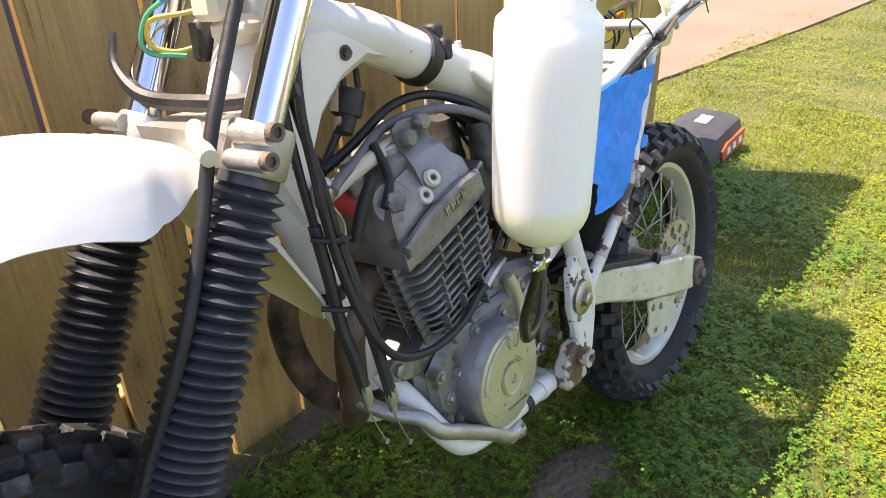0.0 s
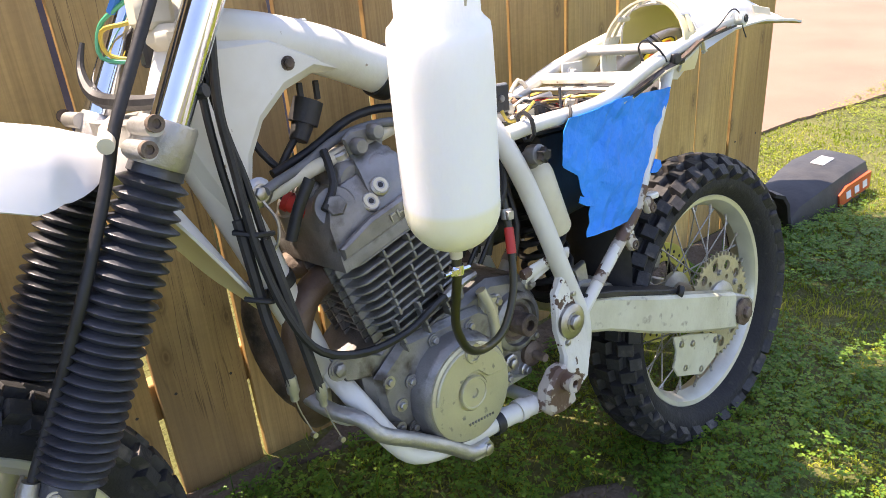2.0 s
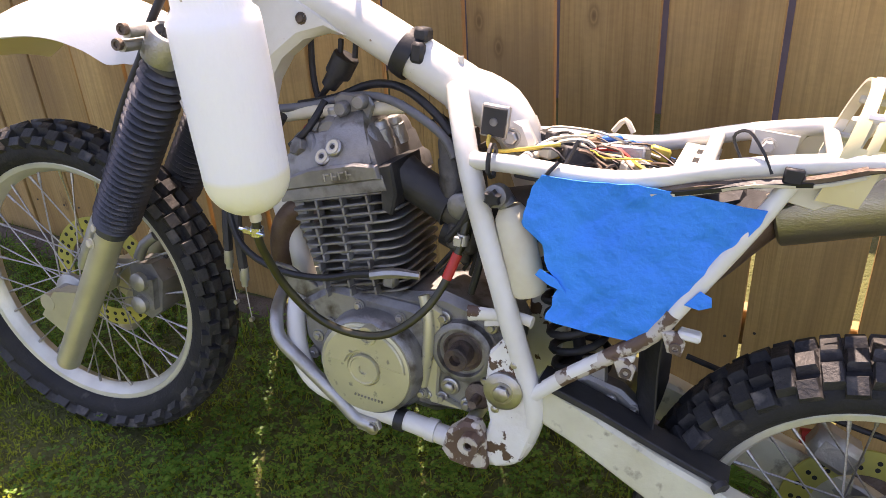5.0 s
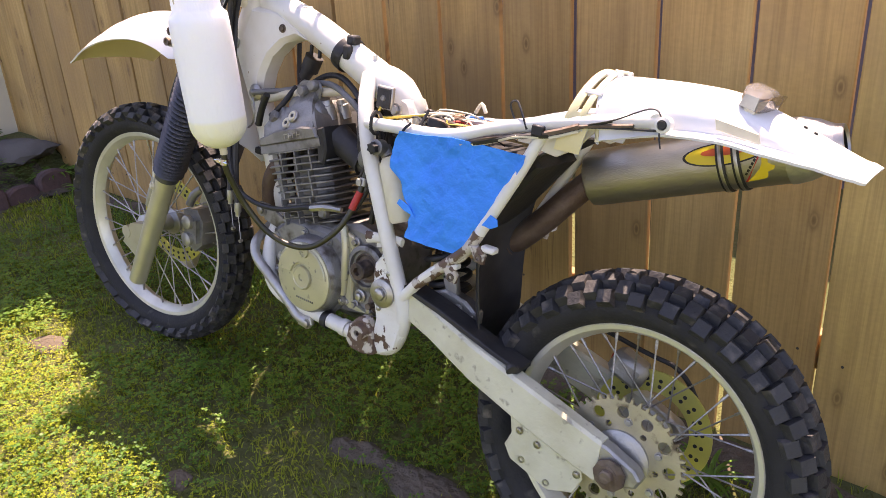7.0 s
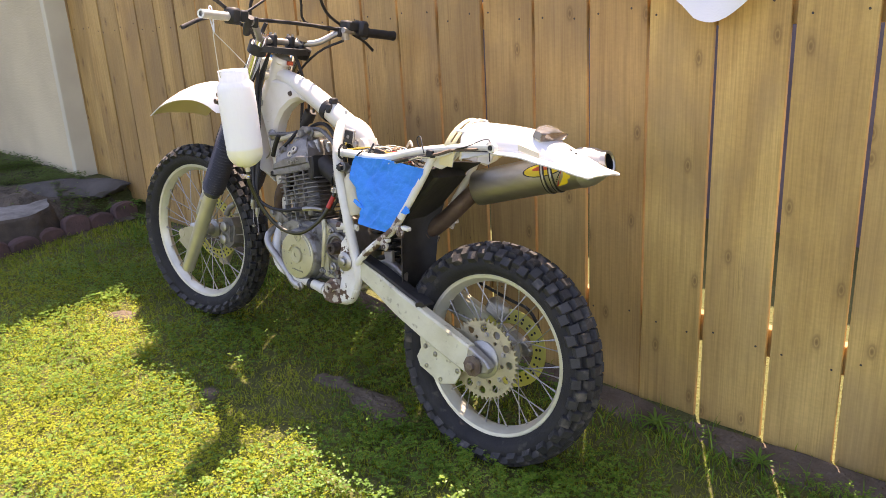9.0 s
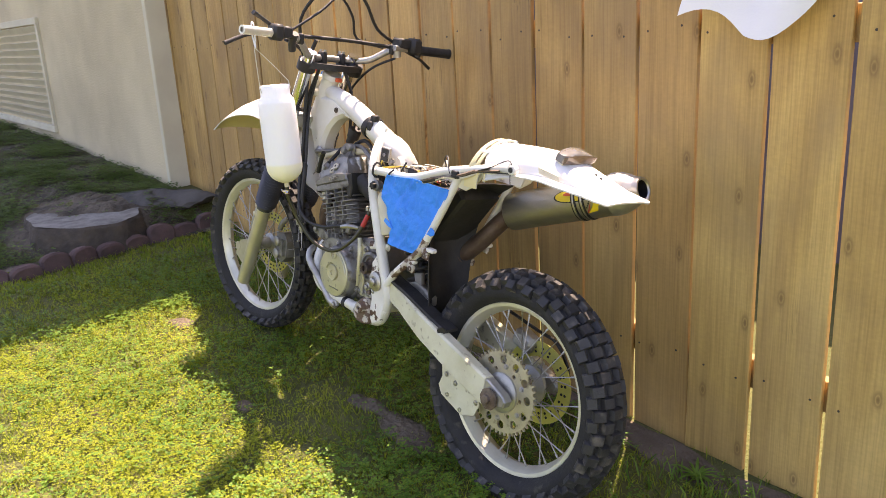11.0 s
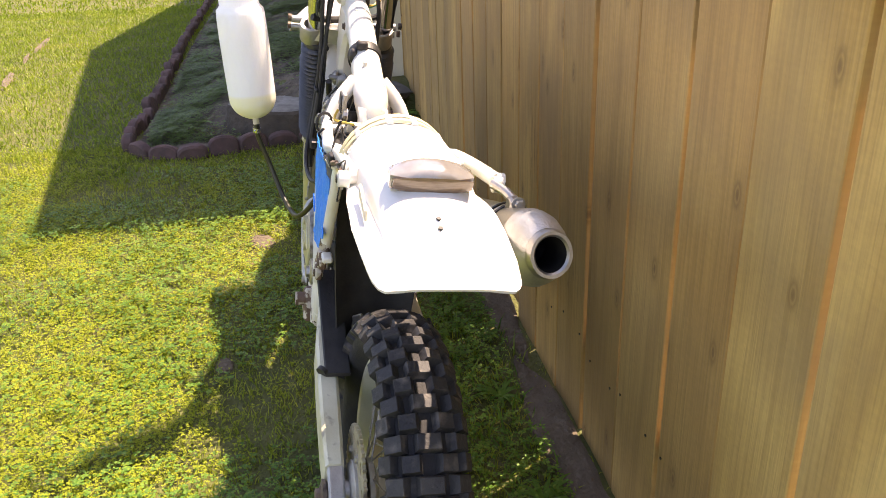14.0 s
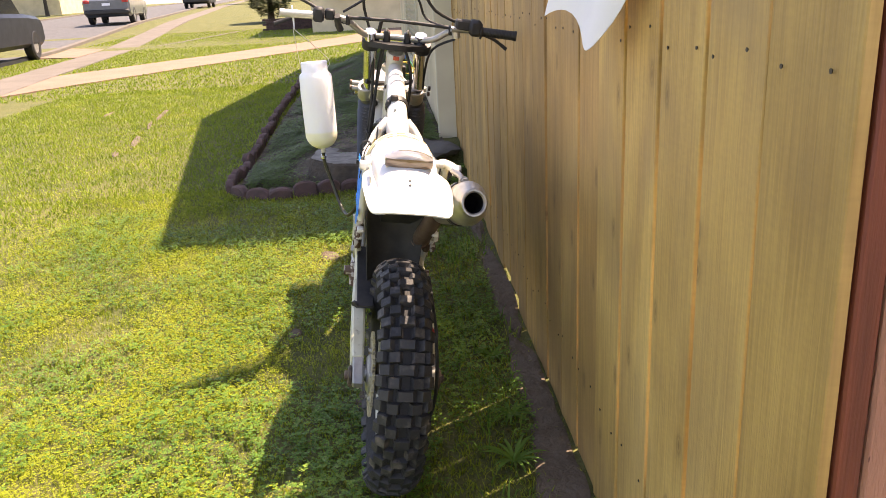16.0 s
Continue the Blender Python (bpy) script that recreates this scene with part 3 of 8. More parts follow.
# joints between the boards, from the house to the fence end, with the width of each gap in millimetres
JOINTS = [(-3.76, 6), (-3.565, 6), (-3.375, 6), (-3.19, 9), (-2.985, 9), (-2.775, 10), (-2.588, 9), (-2.398, 12), (-2.20, 11), (-2.02, 8), (-1.835, 10), (-1.64, 12), (-1.441, 13),
          (-1.243, 12), (-1.042, 13), (-0.846, 10), (-0.649, 12), (-0.446, 13), (-0.237, 10), (-0.033, 11), (0.169, 9), (0.3705, 13), (0.5735, 13), (0.777, 12), (0.979, 9), (1.194, 4)]
LIFTED = {-1.441: 0.026, -1.243: 0.016, 0.3705: -0.012}
for i, ((a, ga), (b, gb)) in enumerate(zip(JOINTS, JOINTS[1:])):
    rnd = random.Random(i * 7 + 3)
    x0, x1 = a + ga / 2000, b - gb / 2000
    board((x0 + x1) / 2, x1 - x0, ground_z(x0, 0.5) + LIFTED.get(a, -0.02) + rnd.uniform(0, 0.010), fence_top(x0) + rnd.uniform(-0.006, 0.006), i - 18)
for z in (0.30, 1.245):
    g = Geo()
    g.box((-1.2, 0.019 + 0.026, z), (4.55, 0.038, 0.088), 0.003)
    part("rail", g, M["wood"], fence, "cedar rail behind the boards")
for x in (-3.4, -1.3):
    g = Geo()
    g.box((x, 0.12, 0.85), (0.09, 0.09, 1.7), 0.004)
    part("fence_post", g, M["wood"], fence, "square cedar post")
first = None
for i, ((a, ga), (b, gb)) in enumerate(zip(JOINTS, JOINTS[1:])):
    for z in (0.30, 1.245):
        for x in (a + 0.04, b - 0.04):
            rnd = random.Random(i * 3 + int(x * 1000) + int(z * 10))
            m = pose(x + rnd.uniform(-0.015, 0.015), 0.0015, z + rnd.uniform(-0.022, 0.022))
            if first is None:
                g = Geo()
                g.lathe([(0.0, 0.0), (0.0026, 0.0), (0.0034, -0.0018), (0.0, -0.0018)], (0, 0, 0), (0, 1, 0), 10)
                first = part("screw", g, M["nail"], fence, "small dark nail head", at=m)
            else:
                again(first, m)
g = Geo()
g.box((0, 0, 0.85), (0.09, 0.034, 1.72), 0.003)
tagged(part("gate_plank", g, M["redwood"], at=pose(1.152, 0.536, -0.06)), "dark red stained plank at the fence end", "plank")
g = Geo()
g.box((0, 0, 0.85), (0.092, 0.092, 1.76), 0.004)
tagged(part("fence_end_post", g, M["treated"], at=pose(1.153, 0.602, -0.06)), "salmon treated wooden post with incised marks", "post")

# added backdrop that closes the yard behind the fence and darkens the board gaps
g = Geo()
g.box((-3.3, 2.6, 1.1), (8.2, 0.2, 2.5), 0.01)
tagged(part("gap_backdrop", g, M["gap_shade"]), "added grey-blue backdrop behind the fence that darkens its gaps", "wall", kind="structure")

# ---- the house end ----
HY = 0.40
g = Geo()
g.prism([(-12.63, -0.1), (-3.63, -0.1), (-3.63, 3.12), (-7.1, 4.33), (-12.63, 2.93)], HY, HY + 0.2, 0.004)
tagged(part("wall_house", g, M["stucco"]), "cream stucco gable wall of the house", "wall", kind="structure")
g = Geo()
g.box((-3.603, HY + 0.05, 1.5), (0.05, 0.16, 3.0), 0.006)
tagged(part("trim", g, M["trim"]), "cream corner board of the house wall", "trim", kind="structure")
g = Geo()
g.prism([(-2.61, 2.80), (-2.61, 2.88), (-7.1, 4.46), (-13.3, 2.88), (-13.3, 2.80), (-7.1, 4.36)], -0.07, 6.0, 0.01)
tagged(part("roof", g, M["roof"]), "overhanging gable roof of the house", "roof", kind="structure")
vent = empty("wall_vent", pose(-7.75, HY, 1.04), "cream louvred metal vent in the house wall", "vent")
g = Geo()
for c, s in (((0, -0.012, 0.47), (2.9, 0.03, 0.06)), ((0, -0.012, -0.47), (2.9, 0.03, 0.06)), ((-1.42, -0.012, 0), (0.06, 0.03, 0.88)), ((1.42, -0.012, 0), (0.06, 0.03, 0.88))):
    g.box(c, s, 0.004)
part("vent_frame", g, M["trim"], vent)
g = Geo()
g.box((0, 0, 0), (2.8, 0.004, 0.075), 0.001, pose(0, -0.012, 0, 35))
slat = part("louvre", g, M["trim"], vent)
slat.matrix_basis = pose(0, 0, -0.40)
for i in range(1, 13):
    again(slat, pose(0, 0, -0.40 + i * 0.0665))


# ---- the planting bed: scalloped edging, stump, stone ----
def along(line, step):
    out, left = [], 0.0
    for (x0, y0), (x1, y1) in zip(line, line[1:]):
        d = math.hypot(x1 - x0, y1 - y0)
        s = left
        while s < d:
            out.append((x0 + (x1 - x0) * s / d, y0 + (y1 - y0) * s / d, math.degrees(math.atan2(y1 - y0, x1 - x0))))
            s += step
        left = s - d
    return out


def edging_block():
    g = Geo()
    w, h, t = 0.148, 0.105, 0.055
    out = [(-w / 2, -0.06), (w / 2, -0.06), (w / 2, h * 0.62)]
    out += [(w / 2 * math.cos(a), h * 0.62 + h * 0.38 * math.sin(a)) for a in np.linspace(0.25, math.pi - 0.25, 7)]
    out += [(-w / 2, h * 0.62)]
    g.prism(out, -t / 2, t / 2, 0.010)
    return g


edging = empty("garden_edging", pose(0, 0, 0), "dull red scalloped concrete edging round a planting bed", "edging")
first = None
for i, (x, y, a) in enumerate(along(EDGE_LINE, 0.152)):
    rnd = random.Random(i)
    m = pose(x, y, ground_z(x, y) - 0.005 + rnd.uniform(-0.035, -0.002), rnd.uniform(-10, 10), rnd.uniform(-7, 7), a + rnd.uniform(-7, 7))
    if first is None:
        first = part("edging_block", edging_block(), M["edging"], edging, at=m)
    else:
        again(first, m)


def stump():
    e = empty("tree_stump", pose(-3.40, -0.22, 0.212), "low weathered grey tree stump with a cracked top", "stump")
    g = Geo()
    n = 40
    ring = []
    for k in range(n):
        a = 2 * math.pi * k / n
        ring.append((1 + 0.10 * noise.noise((math.cos(a) * 1.7, math.sin(a) * 1.7, 3)) + 0.03 * math.sin(9 * a)))
    for r, z in ((1.18, -0.12), (1.10, 0.0), (1.03, 0.07), (1.0, 0.118), (0.96, 0.13)):
        for k in range(n):
            a = 2 * math.pi * k / n
            g.v.append((0.43 * r * ring[k] * math.cos(a), 0.30 * r * ring[k] * math.sin(a), z))
    for i in range(4):
        for k in range(n):
            a, b = i * n + k, i * n + (k + 1) % n
            g.face(a, b, b + n, a + n)
    part("bark", g, M["bark"], e)
    g = Geo()
    rr = (0.96, 0.8, 0.6, 0.4, 0.2)
    for r in rr:
        for k in range(n):
            a = 2 * math.pi * k / n
            z = 0.131 + 0.008 * noise.noise((r * 6, math.cos(a) * 3, math.sin(a) * 3))
            g.v.append((0.43 * r * ring[k] * math.cos(a), 0.30 * r * ring[k] * math.sin(a), z))
    g.v.append((0, 0, 0.13))
    for i in range(len(rr) - 1):
        for k in range(n):
            a, b = i * n + k, i * n + (k + 1) % n
            g.face(a, b, b + n, a + n)
    c = len(g.v) - 1
    for k in range(n):
        g.face((len(rr) - 1) * n + k, (len(rr) - 1) * n + (k + 1) % n, c)
    part("cut_top", g, M["stump"], e, "grey cracked end grain")


stump()


def stone(name, p, s, seed, mat, label):
    bm = bmesh.new()
    bmesh.ops.create_icosphere(bm, subdivisions=3, radius=1)
    for v in bm.verts:
        d = 0.75 + 0.35 * noise.noise(v.co * 1.1 + Vector((seed, 0, 0))) + 0.12 * noise.noise(v.co * 3.5 + Vector((0, seed, 0)))
        v.co = Vector((v.co.x * s[0] * d, v.co.y * s[1] * d, v.co.z * s[2] * min(d, 0.85)))
    g = Geo()
    bm.verts.index_update()
    g.add([v.co for v in bm.verts], [[v.index for v in f.verts] for f in bm.faces])
    bm.free()
    return tagged(part(name, g, mat, at=pose(*p, 0, 0, seed * 40)), label, "rock")


# the bed's dark soil
g = Geo()
nx, ny = 200, 42
for i in range(nx + 1):
    for j in range(ny + 1):
        x, y = -2.93 - 8.0 * i / nx, -0.99 + 1.38 * j / ny
        x -= 0.09 * max(0, (-0.7 - y) / 0.3) if i == 0 else 0
        g.v.append((x, y, ground_z(x, y) + 0.004 + 0.022 * noise.noise((x * 5, y * 5, 5)) + 0.018 * abs(noise.noise((x * 14, y * 14, 2))) + 0.012 * noise.noise((x * 33, y * 33, 7))))
for i in range(nx):
    for j in range(ny):
        a = i * (ny + 1) + j
        g.face(a, a + ny + 1, a + ny + 2, a + 1)
tagged(part("bed_soil", g, M["bed"]), "dark crumbly soil of the planting bed", "soil", kind="structure")
stone("rock", (-3.42, 0.20, 0.345), (0.46, 0.20, 0.095), 1, M["rock"], "dark flat stone beside the house wall")


def soil_patch(name, x, y, rx, ry, turn, seed, label):
    """A bare patch that follows the ground, a little proud of it."""
    g = Geo()
    n, rings = 30, (0.0, 0.35, 0.7, 0.92, 1.0)
    ca, sa = math.cos(radians(turn)), math.sin(radians(turn))
    for i, r in enumerate(rings):
        for k in range(n):
            a = 2 * math.pi * k / n
            w = 1 + 0.25 * noise.noise((math.cos(a) * 1.5 + seed, math.sin(a) * 1.5, 0)) + 0.12 * noise.noise((math.cos(a) * 4, math.sin(a) * 4, seed))
            u, v = rx * r * w * math.cos(a), ry * r * w * math.sin(a)
            px, py = x + u * ca - v * sa, y + u * sa + v * ca
            g.v.append((px, py, ground_z(px, py) + (0.012 if r < 0.9 else 0.006 if r < 0.99 else -0.01) + 0.004 * noise.noise((px * 30, py * 30, 1))))
    for i in range(len(rings) - 1):
        for k in range(n):
            a, b = i * n + k, i * n + (k + 1) % n
            g.face(a, b, b + n, a + n)
    tagged(part(name, g, M["soil"]), label, "soil", kind="structure")


PATCHES = [(-0.45, -0.11, 0.17, 0.062, -8), (-0.68, -0.10, 0.09, 0.04, 10), (0.06, 0.42, 0.34, 0.075, -4), (-0.45, 0.44, 0.34, 0.06, 0), (0.75, 0.42, 0.40, 0.08, 0), (-1.25, 0.45, 0.5, 0.05, 0),
           (-1.74, -0.33, 0.07, 0.05, 20), (-0.95, -0.43, 0.04, 0.03, 0), (-2.3, 0.44, 0.5, 0.05, 0),
           (-4.55, -2.22, 0.16, 0.03, 15), (-5.05, -2.2, 0.30, 0.035, 10), (-6.6, -2.36, 0.5, 0.03, 6), (-5.9, -2.3, 0.25, 0.02, 10), (-6.9, -3.0, 0.2, 0.03, 0)]
for i, (x, y, rx, ry, a) in enumerate(PATCHES):
    soil_patch("soil_patch", x, y, rx, ry, a, i * 3.7, "bare grey-brown soil in the lawn")


# ---- the motorcycle: x to the rear, y to its right (the fence), z up from the rear axle ----
BX, BY, BZ = Vector((0.9948, 0.0282, -0.0979)), Vector((-0.0425, 0.9881, -0.1477)), Vector((0.0926, 0.1511, 0.9842))
BIKE = Matrix(((BX.x, BY.x, BZ.x, -0.008), (BX.y, BY.y, BZ.y, -0.032), (BX.z, BY.z, BZ.z, 0.325), (0, 0, 0, 1)))
BIKE = Matrix.LocRotScale(BIKE.translation, BIKE.to_quaternion(), None)
bike = empty("motorcycle", BIKE, "white dirt motorcycle partly taken apart, leaning on the fence", "motorcycle")
FRONT_AXLE = (-1.50, 0.045, -0.002)


def fork_x(z):
    return -1.155 - 0.49 * (0.54 - z)


def fork_y(z):
    return 0.045 * (0.70 - z) / 0.70


# -- wheels --
def wheel(name, centre, rim_r, rim_w, tyre_r, tyre_w, knobs, hub_r, label, turn=(0, 0, 0)):
    m0 = pose(*centre, *turn)
    g = Geo()
    w, r = rim_w / 2, rim_r
    prof = [(r, -w), (r - 0.003, -w - 0.002), (r - 0.012, -w), (r - 0.016, -w + 0.006), (r - 0.022, -w * 0.45), (r - 0.027, 0), (r - 0.022, w * 0.45), (r - 0.016, w - 0.006),
            (r - 0.012, w), (r - 0.003, w + 0.002), (r, w), (r - 0.006, w - 0.006), (r - 0.012, 0), (r - 0.006, -w + 0.006)]
    g.lathe(prof, n=72, closed=True)
    rim = part(name, g, M["rim"], bike, label, at=m0)
    # tyre carcass and its knobs
    g = Geo()
    tr = tyre_r - 0.014
    hw = tyre_w / 2
    prof = []
    for a in np.linspace(-2.45, 2.45, 17):
        k = abs(math.sin(a)) ** 0.8 * math.copysign(1, math.sin(a))
        mid = (tr + rim_r) / 2 - 0.004
        prof.append((mid + (tr - mid) * math.cos(a) * (1.0 if math.cos(a) > 0 else 0.95), hw * 0.98 * k))
    prof[0], prof[-1] = (rim_r - 0.002, -w * 0.98), (rim_r - 0.002, w * 0.98)
    g.lathe(prof, n=72)
    part("tyre", g, M["rubber"], rim, "black off-road tyre carcass", 30)
    mid = (tr + rim_r) / 2 - 0.004
    made = {}

    def knob(ang, a, la, lw, h):
        """A tread block at a turn of the wheel and an angle across the tread."""
        ky = hw * 0.98 * abs(math.sin(a)) ** 0.8 * math.copysign(1, math.sin(a)) if a else 0.0
        kr = mid + (tr - mid) * math.cos(a)
        m = pose(0, 0, 0, 0, math.degrees(ang), 0) @ pose(0, ky, kr, -math.degrees(a * 0.85), 0, 0)
        if (la, lw) in made:
            return again(made[la, lw], m)
        k = Geo()
        k.hull([(sx * la / 2 * sc, sy * lw / 2 * sc, d) for d, sc in ((-0.006, 1.06), (h - 0.002, 0.92), (h, 0.84)) for sx in (-1, 1) for sy in (-1, 1)])
        made[la, lw] = part("tread_block", k, M["knob"], rim, "worn rubber tread block", at=m)

    step = 2 * math.pi / knobs
    for i in range(knobs):
        a0 = i * step
        if i % 2 == 0:
            knob(a0, 0.0, 0.0275, hw * 0.68, 0.014)
            for s in (-1, 1):
                knob(a0, s * 0.78, 0.0285, hw * 0.54, 0.014)
        else:
            for s in (-1, 1):
                knob(a0, s * 0.36, 0.0285, hw * 0.50, 0.014)
                knob(a0 - step * 0.1, s * 1.12, 0.030, hw * 0.46, 0.013)
    # hub and spokes
    g = Geo()
    g.lathe([(0.0, -0.075), (hub_r * 0.55, -0.075), (hub_r * 0.62, -0.055), (hub_r, -0.048), (hub_r, -0.038), (hub_r * 0.62, -0.03), (hub_r * 0.55, 0.0), (hub_r * 0.62, 0.03), (hub_r, 0.038), (hub_r, 0.048),
             (hub_r * 0.62, 0.055), (hub_r * 0.55, 0.075), (0.0, 0.075)], n=32)
    part("hub", g, M["alu"], rim, "dull aluminium hub")
    first = None
    for i in range(36):
        a = 2 * math.pi * i / 36
        s = -1 if i % 2 else 1
        cross = (0.62 if (i // 2) % 2 else -0.62)
        p0 = Vector((hub_r * 0.93 * math.cos(a + cross), s * 0.043, hub_r * 0.93 * math.sin(a + cross)))
        p1 = Vector(((rim_r - 0.024) * math.cos(a), s * 0.006, (rim_r - 0.024) * math.sin(a)))
        d = p1 - p0
        m = Matrix.Translation(p0) @ d.to_track_quat("Z", "Y").to_matrix().to_4x4() @ Matrix.Diagonal((1, 1, d.length, 1))
        if first is None:
            g = Geo()
            g.tube([(0, 0, 0), (0, 0, 0.9), (0, 0, 0.9), (0, 0, 1)], [0.0017, 0.0017, 0.003, 0.003], 6)
            first = part("spoke", g, M["steel"], rim, "thin steel spoke", at=m)
        else:
            again(first, m)
    return rim


rear = wheel("rear_wheel", (0, 0, 0), 0.2396, 0.062, 0.327, 0.122, 64, 0.056, "pale alloy rear wheel rim")
front = wheel("front_wheel", FRONT_AXLE, 0.2733, 0.048, 0.350, 0.088, 72, 0.040, "pale alloy front wheel rim", (3.2, 0, 4))


def disc(name, y, r, hole_r, n, rim, mat, label, rows):
    g = Geo()
    th = 0.004
    g.lathe([(hole_r, y), (r, y), (r, y + th), (hole_r, y + th)], n=48, closed=True)
    ob = part(name, g, mat, rim, label)
    g = Geo()
    for rad, cnt, hr in rows:
        for i in range(cnt):
            a = 2 * math.pi * i / cnt
            g.lathe([(0.0, y - 0.0006), (hr, y - 0.0006), (hr, y + th + 0.0006), (0.0, y + th + 0.0006)], (rad * math.cos(a), 0, rad * math.sin(a)), n=10)
    part("drilled_hole", g, M["black"], rim, "dark drilled holes of the disc")
    return ob


def sprocket():
    """A drilled rear sprocket with teeth."""
    n, r = 48, 0.116
    hr = [(0.090, 12, 0.0115, 0.13), (0.066, 6, 0.006, 0.0)]
    bm = bmesh.new()
    out = []
    for i in range(n):
        for da, rr in ((-0.5, r - 0.006), (-0.22, r - 0.005), (-0.1, r + 0.003), (0.1, r + 0.003), (0.22, r - 0.005)):
            a = 2 * math.pi * (i + da) / n
            out.append((rr * math.cos(a), rr * math.sin(a)))
    loops = [out]
    loops.append([(0.054 * math.cos(a), 0.054 * math.sin(a)) for a in np.linspace(0, 2 * math.pi, 40, endpoint=False)])
    for rad, cnt, h, ph in hr:
        for i in range(cnt):
            c = 2 * math.pi * i / cnt + ph
            loops.append([(rad * math.cos(c) + h * math.cos(a), rad * math.sin(c) + h * math.sin(a)) for a in np.linspace(0, 2 * math.pi, 14, endpoint=False)])
    edges = []
    for lp in loops:
        vs = [bm.verts.new((x, 0, z)) for x, z in lp]
        edges += [bm.edges.new((vs[i], vs[(i + 1) % len(vs)])) for i in range(len(vs))]
    bmesh.ops.triangle_fill(bm, edges=edges, use_beauty=True)
    ret = bmesh.ops.extrude_face_region(bm, geom=list(bm.faces))
    for v in [e for e in ret["geom"] if isinstance(e, bmesh.types.BMVert)]:
        v.co.y += 0.006
    bm.verts.index_update()
    g = Geo()
    g.add([v.co + Vector((0, -0.069, 0)) for v in bm.verts], [[v.index for v in f.verts] for f in bm.faces])
    bm.free()
    sp = part("sprocket", g, M["sprocket"], rear, "worn drilled sprocket, no chain on it", 30)
    g = Geo()
    for i in range(6):
        a = 2 * math.pi * i / 6 + 0.5
        bolt(g, (0.075 * math.cos(a), -0.069, 0.075 * math.sin(a)), r=0.006, h=0.006)
    g.lathe([(0.055, -0.064), (0.055, -0.074), (0.045, -0.080), (0.020, -0.080), (0.020, -0.1)], n=32)
    part("sprocket_carrier", g, M["alu"], rear, "bolted aluminium sprocket carrier")


sprocket()
disc("brake_disc", 0.074, 0.118, 0.075, 0, rear, M["gold_disc"], "drilled yellow rear brake disc", [(0.1, 24, 0.004), (0.088, 24, 0.004)])
disc("brake_disc", 0.052, 0.128, 0.09, 0, front, M["gold_disc"], "drilled yellow front brake disc", [(0.118, 30, 0.0045), (0.102, 30, 0.0045)])


